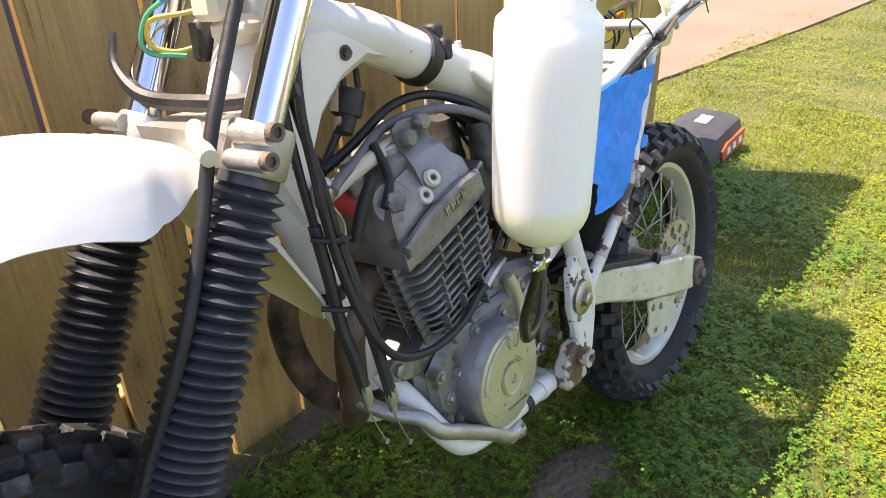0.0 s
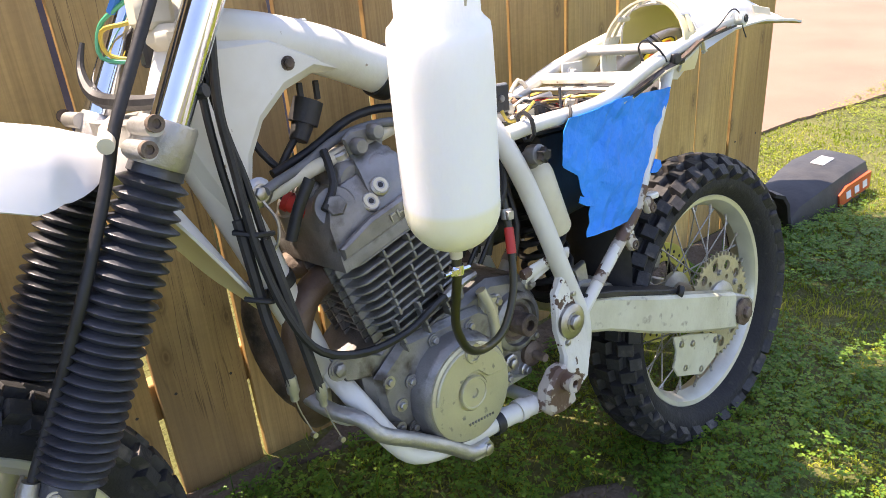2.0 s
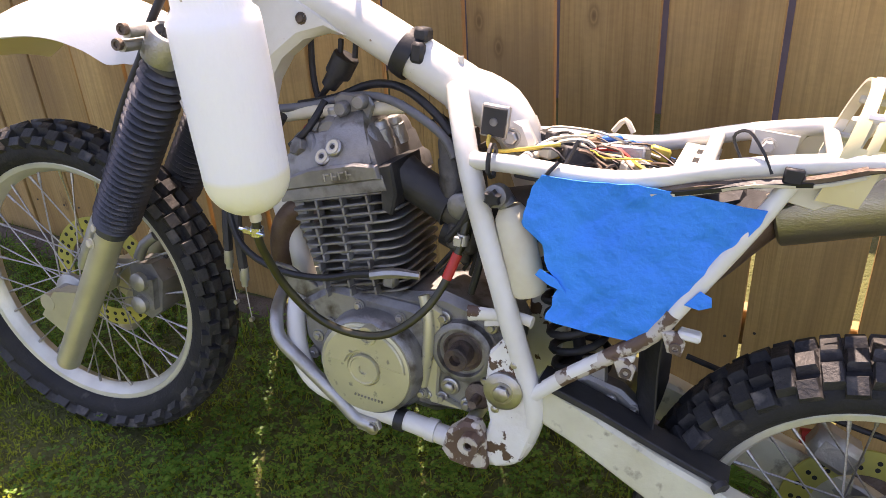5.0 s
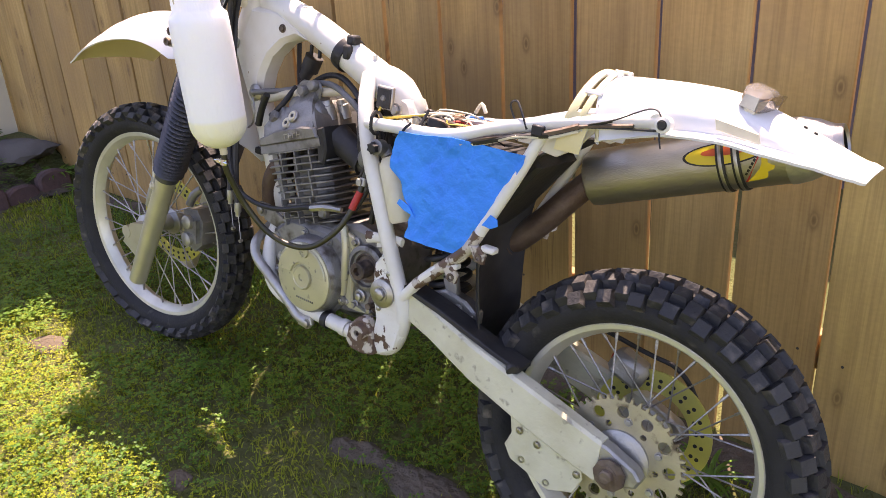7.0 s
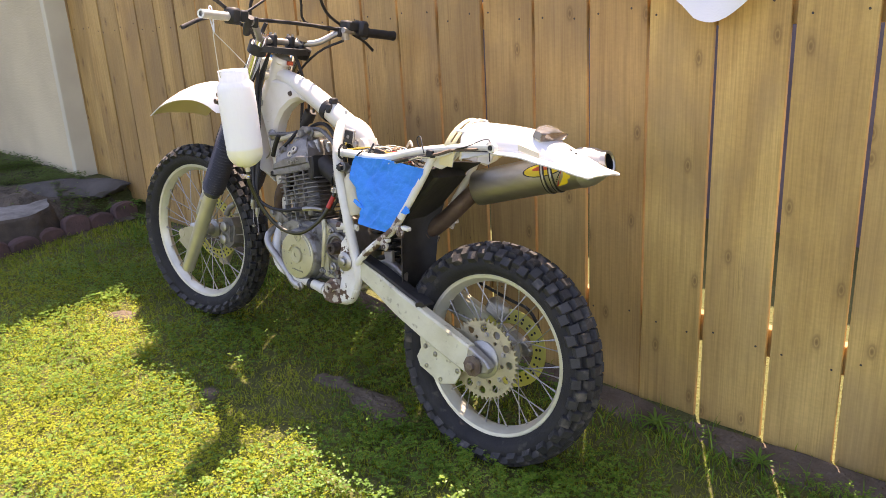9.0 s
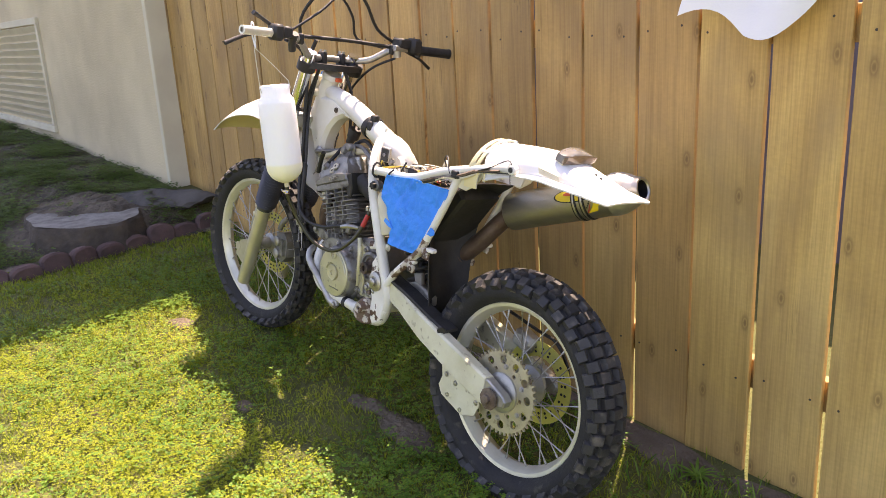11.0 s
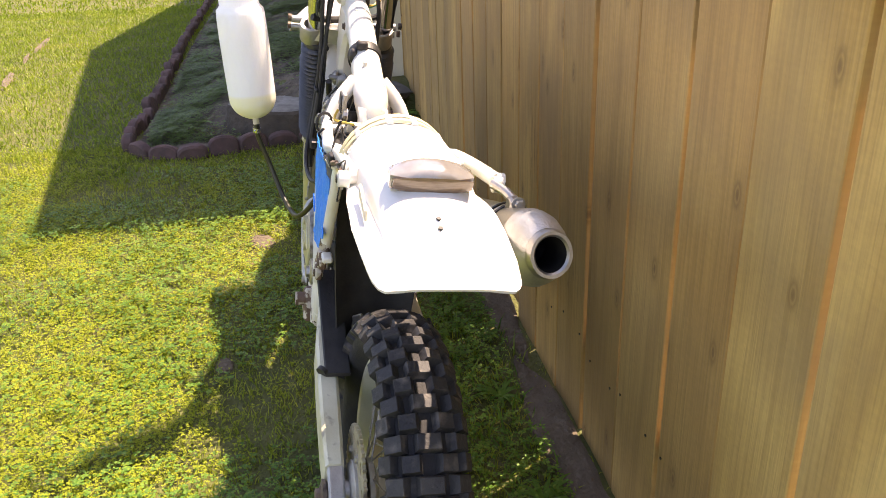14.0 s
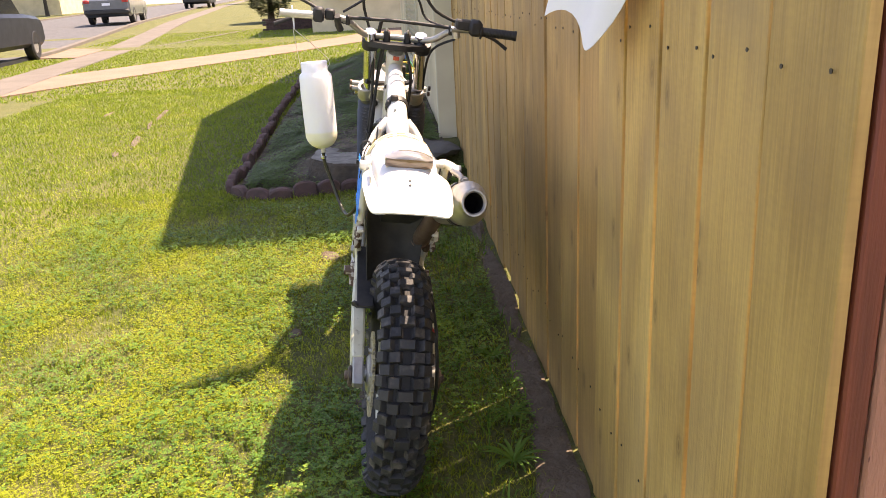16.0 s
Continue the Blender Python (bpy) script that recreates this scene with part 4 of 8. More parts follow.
# -- frame --
def frame_bike():
    g = Geo()
    hd = Vector((-0.432, 0, -1)).normalized()
    top = Vector((-1.030, 0, 0.735))
    g.lathe([(0.0, 0.0), (0.031, 0.0), (0.034, 0.004), (0.034, 0.018), (0.030, 0.022), (0.030, 0.185), (0.034, 0.19), (0.034, 0.21), (0.0, 0.21)], top, hd, 24)
    # backbone
    g.tube([(-1.03, 0, 0.672), (-0.96, 0, 0.657), (-0.874, 0, 0.630), (-0.769, 0, 0.588), (-0.69, 0, 0.555), (-0.63, 0, 0.528)], [0.024, 0.029, 0.033, 0.034, 0.036, 0.033], 20, 4)
    # rear casting of the backbone
    g.tube([(-0.70, 0, 0.553), (-0.66, 0, 0.546), (-0.625, 0, 0.532), (-0.595, 0, 0.505), (-0.575, 0, 0.475)], [0.034, 0.038, 0.038, 0.032, 0.020], 16, 3)
    # gusset plates between head, backbone and downtube
    out = [(-1.055, 0.655), (-0.965, 0.66), (-0.90, 0.632), (-0.862, 0.602), (-0.905, 0.603), (-0.948, 0.587), (-0.986, 0.553), (-1.008, 0.512), (-1.020, 0.45), (-1.045, 0.43), (-1.080, 0.49), (-1.105, 0.545)]
    g.prism(out, -0.030, 0.030, 0.012)
    # downtube
    g.tube([(-1.075, 0, 0.53), (-1.02, 0, 0.40), (-0.983, 0, 0.295), (-0.952, 0, 0.215), (-0.937, 0, 0.165)], [0.03, 0.028, 0.023, 0.020, 0.02], 16, 3, flat=0.85)
    for s in (-1, 1):
        g.tube([(-0.94, s * 0.012, 0.185), (-0.925, s * 0.055, 0.140), (-0.900, s * 0.082, 0.085), (-0.862, s * 0.09, 0.045), (-0.795, s * 0.09, 0.030), (-0.708, s * 0.09, 0.027),
                (-0.62, s * 0.09, 0.022), (-0.555, s * 0.09, 0.016), (-0.508, s * 0.093, 0.036), (-0.487, s * 0.096, 0.098), (-0.494, s * 0.1, 0.155)], 0.0165, 12, 4)
        g.tube([(-0.492, s * 0.1, 0.148), (-0.527, s * 0.1, 0.224), (-0.565, s * 0.1, 0.314), (-0.617, s * 0.095, 0.431), (-0.655, s * 0.07, 0.512), (-0.685, s * 0.03, 0.560)], 0.0165, 12, 3)
        g.tube([(-0.628, s * 0.09, 0.478), (-0.559, s * 0.1, 0.487), (-0.482, s * 0.105, 0.491), (-0.403, s * 0.11, 0.503), (-0.286, s * 0.11, 0.543), (-0.165, s * 0.11, 0.573), (-0.035, s * 0.112, 0.600)], 0.0125, 12, 3)
        g.tube([(-0.489, s * 0.105, 0.155), (-0.437, s * 0.112, 0.214), (-0.381, s * 0.113, 0.266), (-0.345, s * 0.113, 0.302), (-0.302, s * 0.112, 0.385), (-0.258, s * 0.111, 0.475), (-0.225, s * 0.11, 0.555)], 0.0112, 10, 3)
        g.lathe([(0.0, 0.0), (0.013, 0.0), (0.013, 0.012), (0.0, 0.012)], (-0.037, s * 0.11, 0.6), (0, s, 0), 14)
        # short brackets on the strut
        for x, z in ((-0.30, 0.315), (-0.375, 0.262)):
            g.box((x, s * 0.112, z), (0.03, 0.02, 0.012), 0.003, None)
    for x, z, w in ((-0.56, 0.487, 0.2), (-0.33, 0.528, 0.21), (-0.19, 0.565, 0.21)):
        g.tube([(x, -w / 2, z), (x, w / 2, z)], 0.010, 10)
    for x, z in ((-0.60, 0.022), (-0.80, 0.03)):
        g.tube([(x, -0.09, z), (x, 0.09, z)], 0.012, 10)
    fr = part("frame", g, M["white"], bike, "white painted tubular steel frame, chipped in places")
    # pivot plates
    for s in (-1, 1):
        g = Geo()
        y0, y1 = sorted((s * 0.094, s * 0.112))
        g.prism([(-0.563, 0.205), (-0.545, 0.232), (-0.520, 0.215), (-0.487, 0.165), (-0.478, 0.10), (-0.492, 0.035), (-0.53, 0.012), (-0.555, 0.035), (-0.548, 0.09), (-0.563, 0.14)], y0, y1, 0.004)
        pv = part("pivot_plate", g, M["chipped"], fr, "chipped white swingarm pivot plate")
        g = Geo()
        g.lathe([(0.0, 0.0), (0.030, 0.0), (0.030, 0.006), (0.024, 0.009), (0.0, 0.009)], (-0.533, s * 0.112, 0.151), (0, s, 0), 20)
        bolt(g, (-0.533, s * 0.120, 0.151), (0, s, 0), 0.013, 0.010)
        for x, z in ((-0.542, 0.115), (-0.522, 0.197)):
            bolt(g, (x, s * 0.112, z), (0, s, 0), 0.005, 0.004)
        part("pivot_bolt", g, M["steel"], fr, "worn steel swingarm pivot bolt")
        g = Geo()
        g.prism([(-0.615, 0.020), (-0.61, 0.055), (-0.585, 0.082), (-0.562, 0.085), (-0.548, 0.06), (-0.54, 0.01), (-0.57, 0.002), (-0.6, 0.004)], *sorted((s * 0.096, s * 0.126)), 0.006)
        g.lathe([(0.016, 0.0), (0.016, 0.022), (0.007, 0.022), (0.007, 0.0)], (-0.567, s * 0.124, 0.058), (0, s, 0), 16)
        part("footrest_mount", g, M["worn"], fr, "badly chipped footrest mount")
    return fr


fr = frame_bike()


# -- swingarm --
def swingarm():
    g = Geo()
    for s in (-1, 1):
        rows = [(-0.49, 0.175, 0.108, 0.060, 0.098), (-0.42, 0.158, 0.092, 0.068, 0.108), (-0.305, 0.125, 0.050, 0.080, 0.122), (-0.20, 0.096, 0.016, 0.084, 0.124), (-0.09, 0.066, -0.016, 0.086, 0.124), (-0.02, 0.046, -0.036, 0.088, 0.122)]
        v, f = [], []
        c = 0.006
        for x, zt, zb, ya, yb in rows:
            ya, yb = s * ya, s * yb
            q = math.copysign(c, yb - ya)
            v += [(x, ya + q, zb), (x, yb - q, zb), (x, yb, zb + c), (x, yb, zt - c), (x, yb - q, zt), (x, ya + q, zt), (x, ya, zt - c), (x, ya, zb + c)]
        for i in range(len(rows) - 1):
            for k in range(8):
                a, b = i * 8 + k, i * 8 + (k + 1) % 8
                f.append((a, b, b + 8, a + 8))
        f += [tuple(range(7, -1, -1)), tuple(len(v) - 8 + k for k in range(8))]
        g.add(v, f)
    g.box((-0.40, 0, 0.125), (0.06, 0.15, 0.055), 0.01)
    sa = part("swingarm", g, M["swing"], bike, "yellowed white box-section swingarm with scuffed edges")
    for s in (-1, 1):
        g = Geo()
        g.prism([(-0.045, 0.045), (-0.01, 0.040), (0.045, 0.018), (0.058, 0.004), (0.052, -0.014), (0.0, -0.032), (-0.045, -0.026)], *sorted((s * 0.089, s * 0.119)), 0.004)
        part("axle_plate", g, M["alu"], sa, "dull aluminium axle end plate")
        g = Geo()
        g.lathe([(0.026, 0.0), (0.03, 0.004), (0.03, 0.010), (0.022, 0.012), (0.0, 0.012)], (0.006, s * 0.118, -0.004), (0, s, 0), 9)
        bolt(g, (0.004, s * 0.128, -0.004), (0, s, 0), 0.013, 0.012)
        part("axle_nut", g, M["rust"], sa, "grimy axle nut and snail adjuster")
    g = Geo()
    g.prism([(-0.485, 0.183), (-0.40, 0.164), (-0.26, 0.122), (-0.205, 0.108), (-0.205, 0.100), (-0.27, 0.114), (-0.40, 0.152), (-0.485, 0.172)], -0.11, -0.06, 0.002)
    g.tube([(-0.218, -0.112, 0.108), (-0.212, -0.118, 0.105)], 0.012, 12)
    part("chain_slider", g, M["blackplastic"], sa, "black plastic chain slider")
    g = Geo()
    g.prism([(-0.213, 0.006), (-0.15, -0.008), (-0.055, -0.040), (-0.05, -0.058), (-0.064, -0.093), (-0.114, -0.112), (-0.20, -0.085), (-0.216, -0.060), (-0.205, -0.03)], -0.098, -0.093, 0.0015)
    gd = part("chain_guide", g, M["swing"], sa, "white chain guide plate")
    for x, z in ((-0.188, -0.018), (-0.148, -0.030), (-0.062, -0.052)):
        g = Geo()
        bolt(g, (x, -0.098, z), r=0.006, h=0.004)
        part("bolt", g, M["steel"], sa)
    for x, z in ((-0.175, -0.075), (-0.118, -0.098)):
        g = Geo()
        g.lathe([(0.004, 0.0), (0.007, 0.0), (0.007, 0.002), (0.004, 0.002)], (x, -0.098, z), (0, -1, 0), 12, closed=True)
        part("eyelet", g, M["steel"], sa)


swingarm()


# -- front fork --
def fork():
    d = Vector((-0.49, 0.0643, -1)).normalized()
    for s in (-1, 1):
        y = s * 0.093
        tr_ = Matrix.Translation((-0.008 * s - 0.002, 0, 0))
        g = Geo()
        g.tube([(fork_x(0.80), y + fork_y(0.80), 0.80), (fork_x(0.45), y + fork_y(0.45), 0.45)], 0.0215, 24)
        tube_ob = part("fork_tube", g, M["chrome"], bike, "shiny chromed fork tube", at=tr_)
        g = Geo()
        # ribbed gaiter
        z0, z1, nr = 0.536, 0.195, 27
        L = (z0 - z1) / -d.z
        prof = [(0.024, 0.0), (0.030, 0.002), (0.031, 0.016)]
        for i in range(nr):
            # ribs stand wider apart at the top than at the squeezed foot
            u0, u1 = i / nr, (i + 1) / nr
            h, hn = (0.018 + (L - 0.036) * u * (1.22 - 0.22 * u) for u in (u0, u1))
            st = hn - h
            big = 0.0425 if 2 < i < nr - 2 else 0.0395
            prof += [(0.0275 + 0.006 * u0, h), (big - 0.0012, h + st * 0.40), (big, h + st * 0.5), (big - 0.0012, h + st * 0.60)]
        prof += [(0.0305, L - 0.018), (0.031, L - 0.002), (0.028, L)]
        g.lathe(prof, (fork_x(z0), y + fork_y(z0), z0), d, 28)
        part("gaiter", g, M["gaiter"], tube_ob, "black ribbed rubber fork gaiter", 50)
        g = Geo()
        o = Vector((fork_x(0.215), y + fork_y(0.215), 0.215))
        LL = (0.215 + 0.15) / -d.z
        g.lathe([(0.0, 0.0), (0.026, 0.0), (0.0265, 0.20), (0.025, 0.30), (0.024, LL - 0.004), (0.020, LL), (0.0, LL)], o, d, 24)
        g.hull([(fork_x(z) + dx, y + fork_y(z) + dy, z) for z, dx in ((0.03, -0.075), (-0.035, -0.085), (0.05, 0.0), (-0.07, 0.0)) for dy in (-0.018, 0.018)])
        g.lathe([(0.0, 0.0), (0.018, 0.0), (0.018, 0.034), (0.0, 0.034)], (-1.50, y + 0.045 + s * 0.02, 0), (0, -s, 0), 18)
        part("fork_leg", g, M["fork_gold"], tube_ob, "yellowed alloy lower fork leg")
    # clamps
    g = Geo()
    zc = 0.556
    g.hull([(fork_x(zc) + dx, dy, zc + dz) for dx, dy, dz in ((0.05, -0.03, 0.03), (0.06, 0.03, 0.02), (0.05, 0.03, 0.03), (0.06, -0.03, 0.02), (-0.02, -0.09, 0.02), (-0.02, 0.09, 0.02), (0.02, -0.1, 0.018), (0.02, 0.1, 0.018),
            (-0.02, -0.09, -0.016), (-0.02, 0.09, -0.016), (0.02, -0.1, -0.02), (0.02, 0.1, -0.02), (0.05, -0.03, -0.02), (0.05, 0.03, -0.02))])
    lower = part("lower_clamp", g, M["alu"], bike, "dull aluminium lower fork clamp")
    for s in (-1, 1):
        g = Geo()
        o = Vector((fork_x(zc + 0.022), s * 0.095, zc + 0.022))
        g.lathe([(0.0225, 0.0), (0.031, 0.0), (0.033, 0.004), (0.033, 0.046), (0.031, 0.05), (0.0225, 0.05)], o, d, 24, closed=True)
        part("clamp_ring", g, M["alu"], lower)
        for dz in (-0.011, 0.011):
            g = Geo()
            p = Vector((fork_x(zc + dz) - 0.030, s * 0.118, zc + dz + 0.012))
            g.lathe([(0.0, -0.03), (0.010, -0.03), (0.010, 0.022), (0.0, 0.022)], p, (0, 1, 0), 14)
            part("pinch_boss", g, M["alu"], lower)
    for s in (-1, 1):
        for dz in (-0.011, 0.013):
            p = Vector((fork_x(zc + dz) - 0.032, s * 0.148, zc + dz + 0.014))
            g = Geo()
            g.lathe([(0.0, 0.0), (0.009, 0.0), (0.009, 0.009), (0.005, 0.009), (0.005, 0.005), (0.0, 0.005)], p, (0, s, 0), 14)
            part("clamp_bolt", g, M["rust"], lower, "rusty clamp bolt")
    g = Geo()
    zc = 0.755
    for s in (-1, 1):
        g.lathe([(0.0, 0.0), (0.024, 0.0), (0.032, 0.002), (0.032, 0.036), (0.0, 0.036)], (fork_x(zc + 0.018), s * 0.095, zc + 0.018), d, 22)
    g.hull([(fork_x(zc) + dx, dy, zc + dz) for dx, dy in ((0.075, -0.035), (0.075, 0.035), (-0.022, -0.095), (-0.022, 0.095), (0.03, -0.105), (0.03, 0.105)) for dz in (-0.010, 0.010)])
    part("top_clamp", g, M["black"], bike, "black upper fork clamp")


fork()


# -- handlebar --
def handlebar():
    g = Geo()
    line = [(-0.91, -0.408, 0.846), (-0.945, -0.25, 0.846), (-0.962, -0.185, 0.835), (-1.0, -0.13, 0.795), (-1.035, -0.085, 0.783), (-1.045, 0, 0.783)]
    line += [(x, -y, z) for x, y, z in line[-2::-1]]
    g.tube(line, 0.0112, 14, 4)
    bar = part("handlebar", g, M["alu"], bike, "bent aluminium handlebar")
    g = Geo()
    g.tube([(-0.962, -0.178, 0.846), (-0.968, 0, 0.85), (-0.962, 0.178, 0.846)], 0.0065, 10, 3)
    for s in (-1, 1):
        g.box((-0.960, s * 0.182, 0.838), (0.03, 0.016, 0.034), 0.004)
    part("crossbar", g, M["blackplastic"], bar, "black handlebar crossbar")
    for s in (-1, 1):
        g = Geo()
        g.box((-1.044, s * 0.038, 0.784), (0.034, 0.024, 0.042), 0.006)
        g.box((-1.044, s * 0.038, 0.765), (0.030, 0.026, 0.03), 0.005)
        part("bar_clamp", g, M["blackplastic"], bar, "black handlebar clamp")
        g = Geo()
        for dx in (-0.012, 0.012):
            g.lathe([(0.0, 0.0), (0.005, 0.0), (0.005, 0.008), (0.0, 0.008)], (-1.044 + dx, s * 0.038, 0.803), (0, 0, 1), 8)
        part("clamp_screw", g, M["steel"], bar)
    ax = Vector((-0.035, 0.158, 0.0)).normalized()
    g = Geo()
    prof = [(0.0, 0.0), (0.017, 0.0), (0.018, 0.004)]
    for i in range(11):
        prof += [(0.0165, 0.010 + i * 0.010), (0.0165, 0.015 + i * 0.010), (0.0155, 0.0155 + i * 0.010), (0.0155, 0.0195 + i * 0.010)]
    prof += [(0.017, 0.122), (0.026, 0.124), (0.026, 0.130), (0.012, 0.132)]
    g.lathe(prof, (-0.908, 0.412, 0.846), (-0.215, -0.976, 0), 18)
    part("grip", g, M["black"], bar, "black ribbed rubber grip")
    g = Geo()
    g.lathe([(0.0075, 0.0), (0.0135, 0.0), (0.0135, 0.115), (0.0118, 0.115)], (-0.909, -0.413, 0.846), (-0.215, 0.976, 0), 18)
    part("bare_bar_end", g, M["rim"], bar, "bare worn bar end without a grip")
    # switch block, clutch perch, master cylinder, throttle
    g = Geo()
    g.box((-0.938, -0.283, 0.85), (0.05, 0.038, 0.05), 0.008)
    g.box((-0.945, -0.245, 0.853), (0.04, 0.035, 0.036), 0.006)
    g.tube([(-0.965, -0.265, 0.852), (-0.985, -0.30, 0.845), (-0.985, -0.36, 0.83), (-0.968, -0.435, 0.80)], [0.008, 0.007, 0.006, 0.007], 10, 4, flat=0.7)
    g.tube([(-0.955, -0.29, 0.868), (-0.95, -0.33, 0.887), (-0.945, -0.36, 0.90)], [0.006, 0.006, 0.008], 8, 3)
    g.tube([(-0.93, -0.22, 0.852), (-0.955, -0.215, 0.82), (-0.965, -0.205, 0.80)], 0.012, 10)
    part("clutch_perch", g, M["blackplastic"], bar, "black clutch lever perch and switch block")
    g = Geo()
    g.box((-0.935, 0.265, 0.857), (0.052, 0.045, 0.056), 0.010)
    g.box((-0.950, 0.225, 0.862), (0.05, 0.06, 0.036), 0.006)
    g.tube([(-0.968, 0.24, 0.85), (-0.995, 0.29, 0.835), (-1.0, 0.35, 0.815), (-0.998, 0.40, 0.785)], [0.008, 0.008, 0.006, 0.0075], 10, 4, flat=0.7)
    part("brake_master", g, M["blackplastic"], bar, "black throttle housing and brake master cylinder")
    g = Geo()
    g.lathe([(0.0, 0.0), (0.014, 0.0), (0.014, 0.03), (0.0, 0.03)], (-0.945, 0.205, 0.815), (0, -0.3, 1), 14)
    g.lathe([(0.0, 0.0), (0.010, 0.0), (0.010, 0.05), (0.0, 0.05)], (-0.935, 0.18, 0.845), (-0.1, 1, 0), 12)
    part("banjo_fitting", g, M["alu"], bar, "dull alloy hose fitting")


handlebar()


# -- plastics --
def loft(g, rows):
    """Skin between rows of points of equal count; returns nothing."""
    n = len(rows[0])
    o = len(g.v)
    for r in rows:
        g.v += [tuple(p) for p in r]
    for i in range(len(rows) - 1):
        for k in range(n - 1):
            a = o + i * n + k
            g.face(a, a + 1, a + n + 1, a + n)


def shell(g, rows, th):
    """A loft with thickness, shut all round."""
    m, n = len(rows), len(rows[0])
    P = [[Vector(p) for p in r] for r in rows]
    low = []
    for i in range(m):
        lr = []
        for k in range(n):
            du = P[min(i + 1, m - 1)][k] - P[max(i - 1, 0)][k]
            dv = P[i][min(k + 1, n - 1)] - P[i][max(k - 1, 0)]
            nn = du.cross(dv)
            nn = nn.normalized() if nn.length > 1e-9 else Vector((0, 0, 1))
            lr.append(P[i][k] - nn * th)
        low.append(lr)
    o = len(g.v)
    for r in P + low:
        g.v += [tuple(p) for p in r]
    t = m * n
    for i in range(m - 1):
        for k in range(n - 1):
            a = o + i * n + k
            g.cur = 0
            g.face(a, a + 1, a + n + 1, a + n)
            g.cur = 1
            g.face(a + t, a + t + n, a + t + n + 1, a + t + 1)
    g.cur = 0
    for i in range(m - 1):
        for k in (0, n - 1):
            a = o + i * n + k
            g.face(a, a + n, a + n + t, a + t)
    for k in range(n - 1):
        for i in (0, m - 1):
            a = o + i * n + k
            g.face(a, a + 1, a + 1 + t, a + t)


def fender_rows(spine, k=9):
    """Cross sections of a mudguard: spine of (x, z, half width, drop of the sides)."""
    pts, rs = smooth_line([Vector((a, b, c)) for a, b, c, d in spine], [d for *_, d in spine], 5)
    rows = []
    for i, (p, drop) in enumerate(zip(pts, rs)):
        d = pts[min(i + 1, len(pts) - 1)] - pts[max(i - 1, 0)]
        dn = Vector((d.x, 0, d.y)).normalized()
        up = Vector((-dn.z, 0, dn.x))
        if up.z < 0:
            up = -up
        rows.append([Vector((p.x, p.z * u, p.y)) - up * drop * 1.08 * abs(u) ** 3.0 for u in np.linspace(-1, 1, k)])
    return rows


g = Geo()
shell(g, fender_rows([(-1.018, 0.303, 0.010, 0.001), (-1.034, 0.328, 0.030, 0.004), (-1.048, 0.352, 0.054, 0.008), (-1.074, 0.395, 0.066, 0.012), (-1.114, 0.465, 0.074, 0.020), (-1.165, 0.550, 0.056, 0.030), (-1.215, 0.578, 0.070, 0.068), (-1.26, 0.592, 0.084, 0.082), (-1.33, 0.605, 0.086, 0.076), (-1.42, 0.602, 0.094, 0.066), (-1.52, 0.568, 0.112, 0.050), (-1.60, 0.515, 0.124, 0.034), (-1.655, 0.455, 0.126, 0.018)], 11), -0.004)
part("front_fender", g, [M["plastic"], M["plastic_in"]], bike, "white plastic front mudguard, yellowed and tinted for sun glow underneath", 60)


def wing_rows(spine, k=17):
    """The rear mudguard: a rounded channel with flat wings growing out towards the tail. Rows of x, z, half dome, drop, wing, wing drop."""
    keys = [Vector((a, b, c)) for a, b, c, *_ in spine]
    pts, drop = smooth_line(keys, [q[3] for q in spine], 5)
    _, wing = smooth_line(keys, [q[4] for q in spine], 5)
    _, tip = smooth_line(keys, [q[5] for q in spine], 5)
    rows = []
    for i, p in enumerate(pts):
        d = pts[min(i + 1, len(pts) - 1)] - pts[max(i - 1, 0)]
        dn = Vector((d.x, 0, d.y)).normalized()
        up = Vector((-dn.z, 0, dn.x))
        row = []
        for u in np.linspace(-1, 1, k):
            a = abs(u) / 0.75
            if a <= 1:
                y, dz = p.z * math.sin(a * math.pi / 2) ** 0.9 if a > 0 else 0.0, drop[i] * (1 - math.cos(a * math.pi / 2)) ** 1.2
            else:
                b = (abs(u) - 0.75) / 0.25
                y, dz = p.z + wing[i] * b, drop[i] + tip[i] * b
            row.append(Vector((p.x, FENDER_Y + math.copysign(y, u), p.y)) - up * dz)
        rows.append(row)
    return rows


FENDER_Y = -0.026
g = Geo()
shell(g, wing_rows([(-0.158, 0.645, 0.090, 0.098, 0.002, 0.004), (-0.145, 0.648, 0.090, 0.094, 0.003, 0.006), (-0.11, 0.651, 0.088, 0.080, 0.006, 0.012), (-0.03, 0.655, 0.084, 0.064, 0.014, 0.008), (0.05, 0.652, 0.080, 0.056, 0.026, 0.006),
                    (0.13, 0.628, 0.074, 0.036, 0.034, 0.006), (0.20, 0.601, 0.070, 0.014, 0.032, 0.004), (0.245, 0.584, 0.066, 0.004, 0.028, 0.002), (0.258, 0.579, 0.060, 0.002, 0.022, 0.002)]), 0.004)
rf = part("rear_fender", g, [M["plastic"], M["plastic_in"]], bike, "white plastic rear mudguard with flared wings", 50)


